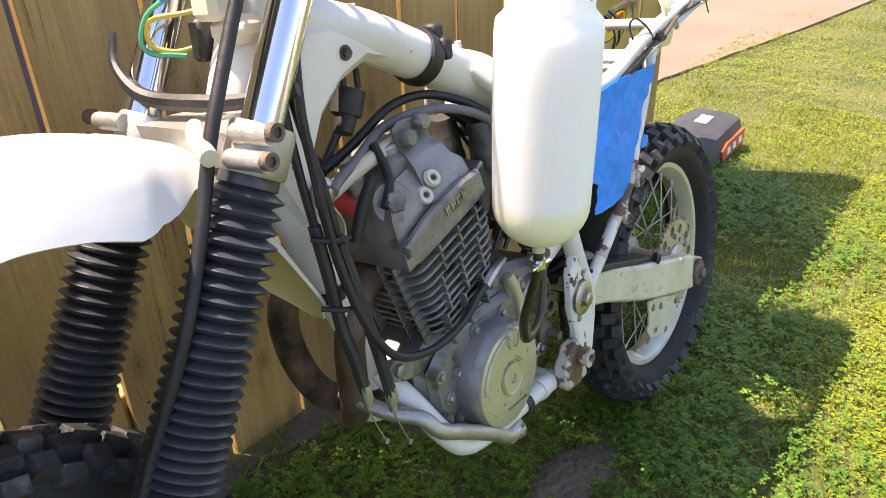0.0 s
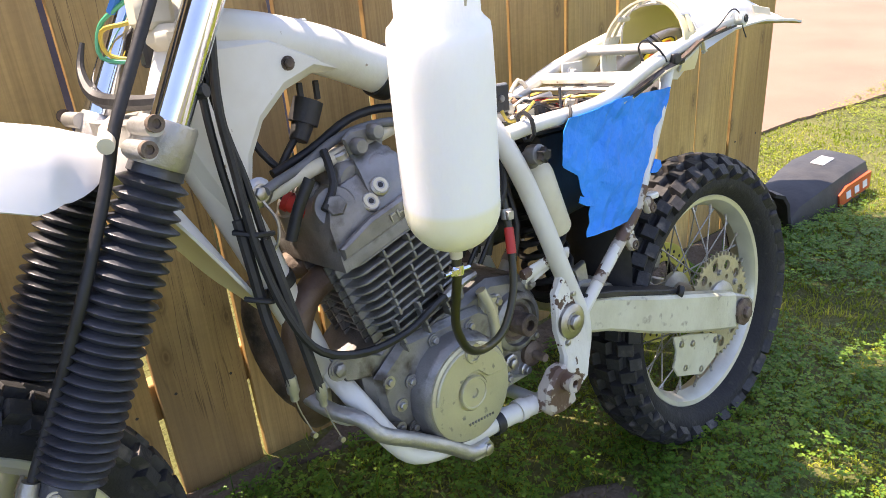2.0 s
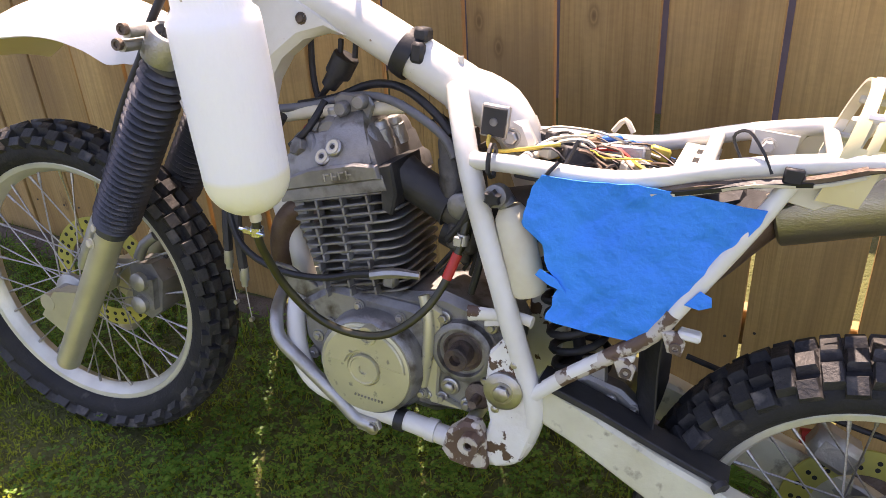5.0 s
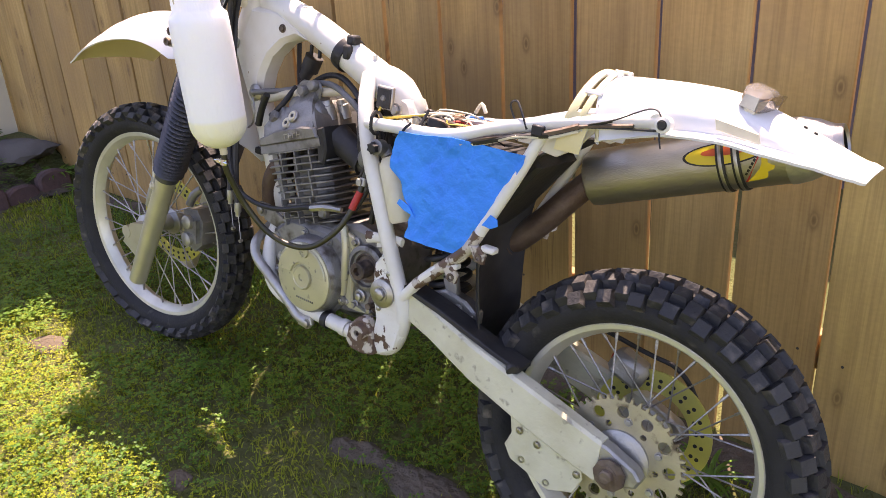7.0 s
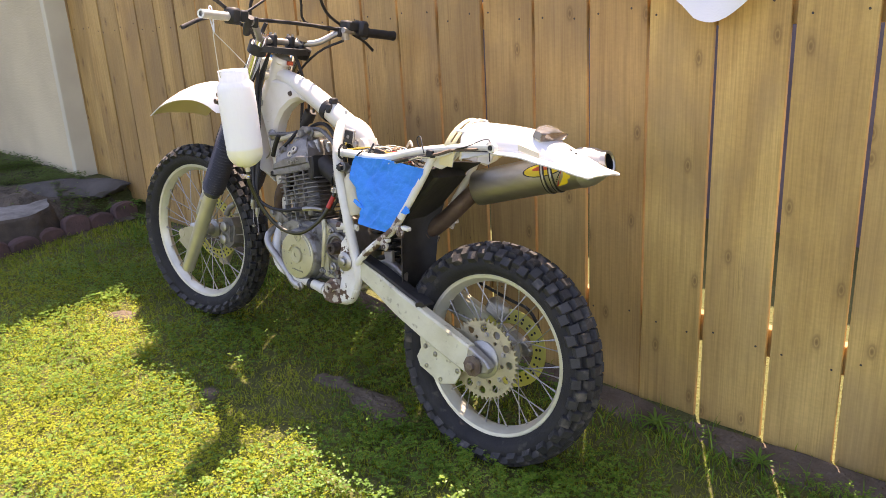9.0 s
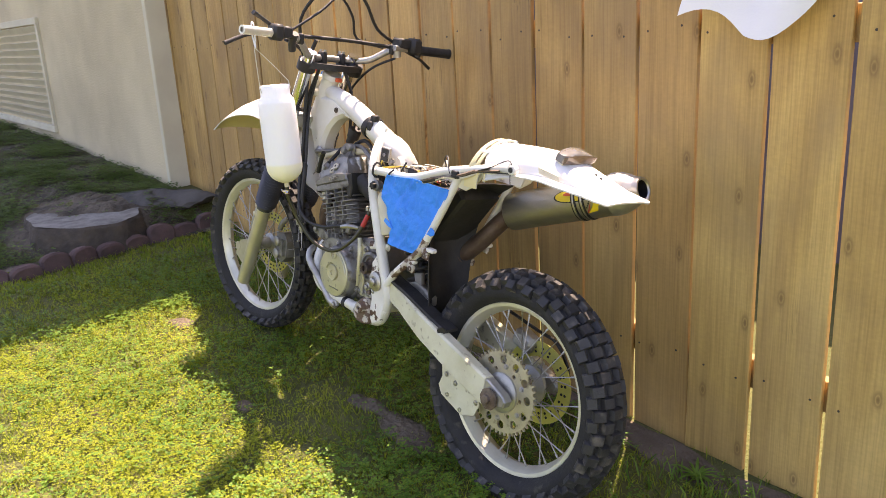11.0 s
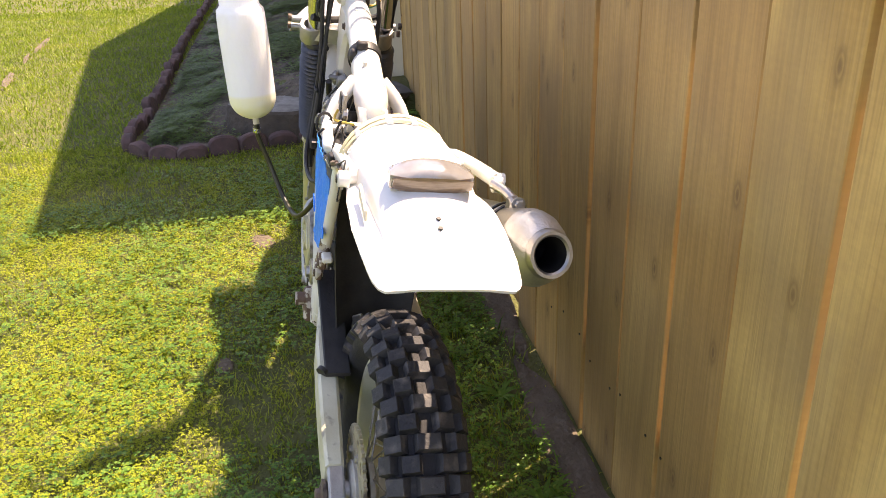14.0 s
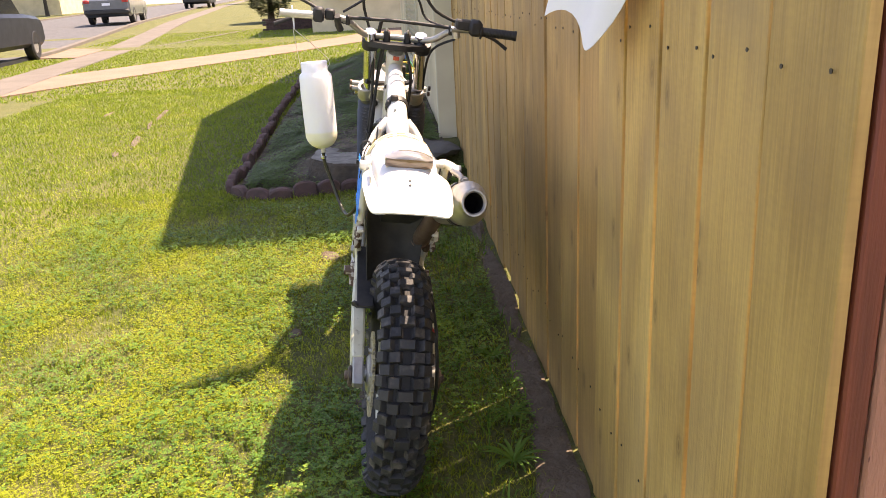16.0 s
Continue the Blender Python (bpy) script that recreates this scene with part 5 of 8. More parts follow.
# -- engine --
def engine():
    g = Geo()
    g.prism([(-0.915, 0.19), (-0.905, 0.10), (-0.85, 0.045), (-0.76, 0.036), (-0.66, 0.038), (-0.59, 0.058), (-0.556, 0.10), (-0.552, 0.19), (-0.585, 0.238), (-0.66, 0.252), (-0.72, 0.236), (-0.86, 0.232)], -0.062, 0.085, 0.012)
    g.prism([(-0.905, 0.175), (-0.895, 0.11), (-0.85, 0.06), (-0.70, 0.052), (-0.66, 0.10), (-0.665, 0.20), (-0.70, 0.222), (-0.85, 0.218)], -0.075, -0.055, 0.010)
    g.prism([(-0.88, 0.06), (-0.86, 0.03), (-0.66, 0.026), (-0.62, 0.05), (-0.64, 0.08), (-0.86, 0.08)], -0.05, 0.06, 0.01)
    eng = part("crankcase", g, M["cast"], bike, "grimy grey cast crankcase")
    # left cover
    c = Vector((-0.762, 0, 0.112))
    g = Geo()
    g.lathe([(0.096, -0.060), (0.098, -0.066), (0.094, -0.072), (0.090, -0.074), (0.087, -0.096), (0.083, -0.105), (0.076, -0.109), (0.0, -0.110)], c, (0, 1, 0), 56)
    for a in (0.35, 1.15, 1.95, 2.7, 3.5, 4.3, 5.2, 5.9):
        p = c + Vector((0.094 * math.cos(a), 0, 0.094 * math.sin(a)))
        g.lathe([(0.0, 0.0), (0.012, 0.0), (0.011, 0.022), (0.0, 0.022)], p + Vector((0, -0.056, 0)), (0, -1, 0), 14)
    cov = part("generator_cover", g, M["cast"], eng, "grey rounded generator cover")
    for a in (0.35, 1.15, 1.95, 2.7, 3.5, 4.3, 5.2, 5.9):
        g = Geo()
        bolt(g, c + Vector((0.094 * math.cos(a), -0.078, 0.094 * math.sin(a))), r=0.0055, h=0.006)
        part("cover_bolt", g, M["steel"], eng)
    # yellowed face with its step, centre cap, timing cap and raised lettering
    g = Geo()
    g.lathe([(0.079, -0.104), (0.078, -0.111), (0.074, -0.113), (0.030, -0.1135), (0.0285, -0.111), (0.0, -0.111)], c, (0, 1, 0), 56)
    top = [(c.x + 0.073 * math.cos(a), c.z + 0.073 * math.sin(a)) for a in np.linspace(0.18, math.pi - 0.05, 22)]
    top += [(c.x - 0.034, c.z + 0.004), (c.x - 0.028, c.z + 0.018), (c.x - 0.012, c.z + 0.032), (c.x + 0.012, c.z + 0.032), (c.x + 0.030, c.z + 0.016)]
    g.prism(top, -0.1175, -0.110, 0.002)
    face = part("cover_face", g, M["cover"], eng, "yellowed worn round cover face")
    g = Geo()
    g.lathe([(0.0265, -0.110), (0.0265, -0.117), (0.0255, -0.119), (0.023, -0.119), (0.022, -0.1175), (0.008, -0.1175), (0.0075, -0.114), (0.0, -0.114)], c, (0, 1, 0), 28)
    part("centre_cap", g, M["cover"], eng, "round cap with a hexagon socket")
    g = Geo()
    g.lathe([(0.016, -0.100), (0.016, -0.120), (0.015, -0.122), (0.011, -0.122), (0.011, -0.119), (0.005, -0.119), (0.005, -0.117), (0.0, -0.117)], c + Vector((0.004, 0, 0.064)), (0, 1, 0), 20)
    part("timing_cap", g, M["cover"], eng, "small round inspection cap")
    g = Geo()
    rnd = random.Random(3)
    for i in range(5):
        x = c.x - 0.040 + i * 0.0165
        z = c.z + 0.040
        g.box((x - 0.0045, -0.1158, z), (0.0026, 0.003, 0.010), 0.0006)
        g.box((x + 0.0045, -0.1158, z), (0.0026, 0.003, 0.010), 0.0006)
        g.box((x, -0.1158, z + (0.004 if i % 2 else -0.002)), (0.007, 0.003, 0.0022), 0.0006)
    part("raised_bars", g, M["cover"], eng, "row of small raised bars")
    g = Geo()
    for i in range(9):
        g.box((c.x - 0.012 + i * 0.006, -0.1142, c.z - 0.050), (0.003, 0.002, 0.004), 0.0004)
    part("stamped_bars", g, M["cast"], eng, "faint row of stamped bars")
    # output shaft boss, gear shaft, drain and small plugs
    g = Geo()
    g.lathe([(0.052, -0.058), (0.050, -0.074), (0.044, -0.078), (0.040, -0.078), (0.038, -0.070), (0.030, -0.070)], (-0.617, 0, 0.168), (0, 1, 0), 36)
    part("shaft_boss", g, M["cast"], eng, "cast ring round the output shaft")
    g = Geo()
    g.lathe([(0.038, -0.066), (0.030, -0.072), (0.026, -0.068), (0.019, -0.068), (0.019, -0.10), (0.017, -0.102), (0.009, -0.102), (0.009, -0.090), (0.0, -0.090)], (-0.617, 0, 0.168), (0, 1, 0), 28)
    part("output_shaft", g, M["rust"], eng, "rusty splined output shaft")
    g = Geo()
    g.lathe([(0.022, -0.055), (0.022, -0.070), (0.016, -0.074), (0.008, -0.074), (0.007, -0.098), (0.0, -0.098)], (-0.583, 0, 0.098), (0, 1, 0), 22)
    part("gear_shaft", g, M["rust"], eng, "steel gear shaft stub")
    g = Geo()
    g.prism([(-0.69, 0.235), (-0.655, 0.225), (-0.65, 0.08), (-0.60, 0.066), (-0.66, 0.06), (-0.685, 0.09)], -0.072, -0.055, 0.004)
    g.tube([(-0.69, -0.07, 0.245), (-0.675, -0.076, 0.205), (-0.672, -0.076, 0.15), (-0.676, -0.072, 0.09)], 0.009, 10, 3)
    part("case_rib", g, M["cover"], eng, "yellowed casting rib")
    for x, z, r in ((-0.672, 0.125, 0.007), (-0.665, 0.075, 0.007), (-0.632, 0.098, 0.009), (-0.643, 0.075, 0.006), (-0.655, 0.215, 0.007), (-0.577, 0.222, 0.007), (-0.575, 0.13, 0.006), (-0.60, 0.075, 0.007)):
        g = Geo()
        g.lathe([(0.0, -0.05), (r * 1.9, -0.05), (r * 1.7, -0.068), (r * 1.2, -0.070)], (x, 0, z), (0, 1, 0), 14)
        bolt(g, (x, -0.068, z), r=r, h=0.008)
        part("case_bolt", g, M["steel"], eng)
    for x, z in ((-0.885, 0.165), (-0.868, 0.122), (-0.875, 0.088), (-0.845, 0.06)):
        g = Geo()
        g.lathe([(0.0, -0.05), (0.012, -0.05), (0.010, -0.078), (0.0, -0.078)], (x, 0, z), (0, 1, 0), 12)
        bolt(g, (x, -0.077, z), r=0.0055, h=0.006)
        part("case_bolt", g, M["steel"], eng)
    g = Geo()
    g.prism([(-0.585, 0.252), (-0.56, 0.262), (-0.54, 0.255), (-0.53, 0.245), (-0.55, 0.238), (-0.585, 0.228)], -0.085, -0.075, 0.003)
    g.tube([(-0.61, -0.085, 0.245), (-0.575, -0.085, 0.252), (-0.53, -0.09, 0.262), (-0.51, -0.095, 0.262)], [0.013, 0.010, 0.009, 0.010], 12, 2, flat=0.5)
    part("engine_mount", g, M["chipped"], eng, "white engine mounting bracket")

    # cylinder, tilted forwards: u to the rear, h up along the bore
    CY = Matrix(((0.951, 0, -0.309, -0.795), (0, 1, 0, 0), (0.309, 0, 0.951, 0.215), (0, 0, 0, 1)))
    g = Geo()
    g.box((0, 0, 0.08), (0.115, 0.115, 0.20), 0.03, CY)
    cyl = part("cylinder", g, M["cast"], eng, "grey cast cylinder")
    for i in range(12):
        h = 0.004 + i * 0.0147
        w = float(np.interp(i, (0, 5, 9, 11), (0.071, 0.085, 0.091, 0.090)))
        g = Geo()
        pts = []
        for cx, cy, sx, sy in ((1, 1, 1, 1), (-1, 1, -1, 1), (-1, -1, -1, -1), (1, -1, 1, -1)):
            rr = 0.026
            x0, y0 = (w + 0.004) * cx - rr * cx + 0.006, (w - 0.004) * cy - rr * cy
            for a in np.linspace(0, math.pi / 2, 5):
                ca, sa = (math.cos(a), math.sin(a)) if cx * cy > 0 else (math.sin(a), math.cos(a))
                pts.append((x0 + rr * ca * cx, y0 + rr * sa * cy))
        n = len(pts)
        v = [(x * k, y * k, h + dz) for k, dz in ((0.985, -0.0022), (1.0, -0.0010), (1.0, 0.0010), (0.985, 0.0022)) for x, y in pts]
        f = [(l * n + k, l * n + (k + 1) % n, (l + 1) * n + (k + 1) % n, (l + 1) * n + k) for l in range(3) for k in range(n)]
        f += [tuple(range(n - 1, -1, -1)), tuple(3 * n + k for k in range(n))]
        g.add(v, f, CY)
        part("cooling_fin", g, M["cast"], cyl)
    # short ribs between the fins
    rnd = random.Random(11)
    for side in range(2):
        for u in ((-0.055, -0.01, 0.035), (-0.06, -0.03, 0.03, 0.06))[side]:
            for i in range(11):
                h = 0.0113 + i * 0.0147
                off = (0.0, 0.012, 0.024)[i // 4]
                g = Geo()
                c0 = (u + off, -0.077 - 0.0005 * i, h) if side == 0 else (-0.075 - 0.0010 * i, u * 0.9, h)
                g.box(c0, (0.004, 0.016, 0.013) if side == 0 else (0.018, 0.004, 0.013), 0.0008, CY)
                part("fin_rib", g, M["cast"], cyl)
    # head
    g = Geo()
    g.hull([(u, y, h) for h, a, b in ((0.168, 0.094, 0.086), (0.190, 0.092, 0.086), (0.205, 0.080, 0.076)) for u in (-a, a) for y in (-b, b)], CY)
    g.hull([(u, y, h) for h, a0, a1, b in ((0.195, -0.088, 0.085, 0.078), (0.230, -0.082, 0.080, 0.074), (0.262, -0.05, 0.06, 0.050)) for u in (a0, a1) for y in (-b, b)], CY)
    g.hull([(u, y, h) for h, a0, a1, b in ((0.21, -0.01, 0.075, 0.080), (0.262, 0.0, 0.065, 0.060), (0.285, 0.012, 0.055, 0.035)) for u in (a0, a1) for y in (-b, b)], CY)
    for u, h, r, y0, y1 in ((0.036, 0.232, 0.042, -0.060, 0.080), (-0.048, 0.222, 0.036, -0.058, 0.074), (-0.006, 0.256, 0.028, -0.045, 0.06)):
        g.lathe([(0.0, y0), (r * 0.72, y0), (r * 0.93, y0 + 0.006), (r, y0 + 0.016), (r, y1 - 0.016), (r * 0.93, y1 - 0.006), (r * 0.72, y1), (0.0, y1)], (u, 0, h), (0, 1, 0), 24, CY)
    head = part("cylinder_head", g, M["cast"], eng, "grey cast cylinder head with rounded rocker covers", 45)
    g = Geo()
    # raised flange along the head, with bars where letters stand
    g.prism([(-0.09, 0.186), (0.09, 0.186), (0.088, 0.207), (0.05, 0.215), (-0.03, 0.215), (-0.088, 0.203)], -0.092, -0.078, 0.004, CY)
    part("head_flange", g, M["cast"], head)
    g = Geo()
    for i in range(4):
        u = 0.002 + i * 0.013
        g.box((u - 0.004, -0.093, 0.199), (0.0025, 0.002, 0.012), 0.0004, CY)
        g.box((u + 0.001, -0.093, 0.203 - 0.004 * (i % 2)), (0.007, 0.002, 0.0025), 0.0004, CY)
    part("cast_bars", g, M["steel"], head, "row of cast bars")
    for u, h in ((0.013, 0.236), (-0.010, 0.224)):
        g = Geo()
        p = CY @ Vector((u, -0.066, h))
        d = (CY.to_3x3() @ Vector((0.0, -0.86, 0.5)))
        g.lathe([(0.014, -0.01), (0.014, 0.008), (0.012, 0.010), (0.0, 0.010)], p, d, 18)
        part("valve_cap", g, M["steel"], head, "bright hexagon valve cap")
        g = Geo()
        g.lathe([(0.0105, 0.0098), (0.0105, 0.0112), (0.006, 0.0112), (0.006, 0.0098)], p, d, 18, closed=True)
        part("cap_ring", g, M["cream"], head, "cream ring on the cap")
        g = Geo()
        g.lathe([(0.0, 0.011), (0.004, 0.011), (0.004, 0.0095)], p, d, 6)
        part("cap_socket", g, M["black"], head)
    g = Geo()
    p = CY @ Vector((-0.052, -0.050, 0.240))
    d = CY.to_3x3() @ Vector((-0.25, -0.85, 0.45))
    g.lathe([(0.030, -0.02), (0.030, 0.006), (0.027, 0.010), (0.0, 0.010)], p, d, 24)
    g.lathe([(0.015, 0.01), (0.015, 0.020), (0.013, 0.022), (0.0, 0.022)], p, d, 6)
    part("rocker_cap", g, M["cast"], head, "round cast cap with a hexagon")
    for u, y, h, r in ((-0.05, 0.0, 0.265, 0.013), (-0.03, 0.03, 0.272, 0.011), (0.0, -0.02, 0.283, 0.014), (0.05, 0.03, 0.28, 0.014), (0.07, -0.02, 0.25, 0.012), (0.075, 0.02, 0.25, 0.012), (-0.075, 0.03, 0.24, 0.016)):
        g = Geo()
        g.lathe([(0.0, -0.03), (r * 1.25, -0.03), (r * 1.2, 0.0), (r, 0.002), (r, 0.010), (r * 0.8, 0.013), (0.0, 0.013)], CY @ Vector((u, y, h)), CY.to_3x3() @ Vector((0, -0.15, 1)), 12)
        part("head_boss", g, M["alu"], head, "cast boss with a bolt")
    # red plug cap and lead, ignition coil
    g = Geo()
    g.tube([(-0.950, 0.018, 0.436), (-0.918, -0.028, 0.404)], [0.0125, 0.0135], 14)
    g.tube([(-0.952, 0.021, 0.438), (-0.948, 0.015, 0.434)], 0.0145, 14)
    part("plug_cap", g, M["red"], eng, "red rubber spark plug cap")
    g = Geo()
    g.tube([(-0.950, 0.018, 0.436), (-0.957, 0.028, 0.46), (-0.935, 0.025, 0.50), (-0.905, 0.02, 0.535)], 0.0055, 8, 4)
    g.tube([(-0.92, 0.016, 0.515), (-0.902, 0.02, 0.546), (-0.896, 0.02, 0.556)], [0.013, 0.017, 0.017], 12)
    g.tube([(-0.907, 0.02, 0.536), (-0.893, 0.02, 0.566)], 0.021, 14)
    for dx in (-0.012, 0.014):
        g.box((-0.892 + dx, 0.02, 0.578), (0.008, 0.006, 0.026), 0.001)
    part("ignition_coil", g, M["blackplastic"], bike, "black ignition coil with its lead")
    # lower frame cross tube and head stay
    g = Geo()
    g.tube([(-1.005, -0.02, 0.455), (-0.93, -0.02, 0.478), (-0.845, -0.02, 0.497), (-0.775, -0.01, 0.512)], 0.0105, 10, 3)
    part("head_stay", g, M["cream"], eng, "cream painted head stay")
    g = Geo()
    g.prism([(-0.882, 0.512), (-0.87, 0.522), (-0.822, 0.524), (-0.812, 0.512), (-0.828, 0.448), (-0.842, 0.438), (-0.856, 0.446)], -0.036, -0.028, 0.003)
    part("stay_plate", g, M["cast"], eng, "dark three-cornered plate of the head stay")
    for x, z in ((-0.862, 0.500), (-0.832, 0.515), (-0.85, 0.472)):
        g = Geo()
        g.lathe([(0.0, 0.0), (0.012, 0.0), (0.012, 0.014), (0.009, 0.018), (0.0, 0.018)], (x, -0.033, z), (0, -1, 0), 14)
        part("stay_bolt", g, M["cast"], eng, "grimy round bolt head")
    # carburettor
    g = Geo()
    g.tube([(-0.757, -0.03, 0.412), (-0.735, -0.03, 0.405), (-0.69, -0.03, 0.388), (-0.675, -0.03, 0.383)], [0.036, 0.030, 0.030, 0.034], 18, 2)
    g.prism([(-0.775, 0.438), (-0.755, 0.445), (-0.742, 0.40), (-0.748, 0.365), (-0.765, 0.37)], -0.085, 0.02, 0.004)
    part("intake_boot", g, M["blackplastic"], eng, "black rubber intake boot")
    g = Geo()
    g.tube([(-0.66, -0.05, 0.46), (-0.66, 0.06, 0.46)], 0.007, 8)
    carb = part("carburettor", g, M["grime"], eng, "grimy alloy carburettor pair with its throttle shaft")
    for y in (-0.032, 0.035):
        g = Geo()
        g.lathe([(0.0, 0.0), (0.021, 0.0), (0.024, 0.02), (0.024, 0.055), (0.022, 0.06), (0.022, 0.085), (0.019, 0.09), (0.019, 0.112), (0.017, 0.118), (0.0, 0.118)], (-0.662, y, 0.372), (-0.22, 0, 1), 18)
        part("slide_top", g, M["grime"], eng, "round carburettor top")
        g = Geo()
        g.box((-0.645, y, 0.345), (0.05, 0.05, 0.05), 0.008)
        g.tube([(-0.70, y, 0.39), (-0.615, y, 0.365)], 0.026, 16)
        g.lathe([(0.0, 0.0), (0.009, 0.0), (0.009, 0.014), (0.0, 0.014)], (-0.655, y - 0.022, 0.395), (0, -1, 0), 8)
        g.lathe([(0.0, 0.0), (0.011, 0.0), (0.011, 0.02), (0.0, 0.02)], (-0.645, y, 0.322), (0, 0, -1), 10)
        part("float_bowl", g, M["grime"], eng, "grimy carburettor body and float bowl")
    g = Geo()
    g.box((-0.632, -0.062, 0.40), (0.03, 0.012, 0.045), 0.003)
    g.lathe([(0.0, 0.0), (0.020, 0.0), (0.020, 0.006), (0.016, 0.009), (0.0, 0.009)], (-0.648, -0.062, 0.398), (0, -1, 0), 18)
    part("choke_cover", g, M["cast"], eng, "round choke cover")
    g = Geo()
    g.tube([(-0.69, 0.0, 0.335), (-0.62, 0.0, 0.32), (-0.56, 0.0, 0.32)], [0.028, 0.03, 0.038], 16, 2)
    g.tube([(-0.625, 0.0, 0.375), (-0.585, 0.0, 0.385), (-0.53, 0.0, 0.395)], [0.034, 0.038, 0.046], 16, 2)
    g.tube([(-0.625, -0.075, 0.44), (-0.632, -0.08, 0.39), (-0.66, -0.07, 0.345)], 0.006, 8, 3)
    g.tube([(-0.61, -0.06, 0.40), (-0.605, -0.075, 0.33), (-0.615, -0.07, 0.27)], 0.006, 8, 3)
    part("air_duct", g, M["black"], eng, "black air duct and hoses")
    rng2 = random.Random(21)
    for i in range(7):
        y = -0.055 + 0.012 * i
        pts = [(-0.705 + rng2.uniform(-0.02, 0.02), y * 0.6, 0.505), (-0.672 + rng2.uniform(-0.012, 0.012), y, 0.47), (-0.640 + rng2.uniform(-0.015, 0.015), y - 0.012, 0.42), (-0.632 + rng2.uniform(-0.02, 0.02), y - 0.006, 0.35), (-0.655 + rng2.uniform(-0.03, 0.03), y, 0.28)]
        g = Geo()
        g.tube(pts, rng2.choice((0.003, 0.004, 0.0055)), 7, 4)
        part("carburettor_cable", g, M["black"], eng, "thin black cable or hose")
    # exhaust pipes
    g = Geo()
    g.tube([(-0.885, -0.01, 0.325), (-0.925, -0.005, 0.322), (-0.965, -0.01, 0.298), (-0.985, -0.01, 0.25), (-0.98, 0.0, 0.18), (-0.955, 0.03, 0.115), (-0.91, 0.08, 0.08), (-0.80, 0.115, 0.085), (-0.66, 0.12, 0.13), (-0.58, 0.125, 0.21), (-0.5, 0.115, 0.255), (-0.40, 0.085, 0.262)], 0.021, 16, 4)
    g.lathe([(0.0, 0.0), (0.034, 0.0), (0.034, 0.008), (0.0, 0.008)], (-0.885, -0.03, 0.325), (-1, 0, 0), 16)
    pipe = part("exhaust_pipe", g, M["pipe"], bike, "scorched brown exhaust pipe")
    g = Geo()
    g.tube([(-0.885, 0.04, 0.325), (-0.93, 0.07, 0.33), (-0.965, 0.115, 0.295), (-0.968, 0.140, 0.24), (-0.955, 0.135, 0.16), (-0.925, 0.115, 0.10), (-0.86, 0.11, 0.085)], 0.0225, 16, 4)
    part("second_pipe", g, M["rust"], pipe, "rusty second exhaust pipe")
    g = Geo()
    g.tube([(-0.43, 0.09, 0.262), (-0.385, 0.078, 0.262), (-0.355, 0.08, 0.278), (-0.30, 0.09, 0.335), (-0.255, 0.105, 0.395), (-0.225, 0.118, 0.43)], [0.022, 0.026, 0.028, 0.026, 0.026, 0.026], 18, 4)
    g.lathe([(0.028, 0.0), (0.032, 0.0), (0.032, 0.014), (0.028, 0.014)], (-0.37, 0.078, 0.268), (1, 0, 0.55), 18, closed=True)
    part("tail_pipe", g, M["pipe"], pipe, "dark brown link pipe to the silencer")


engine()


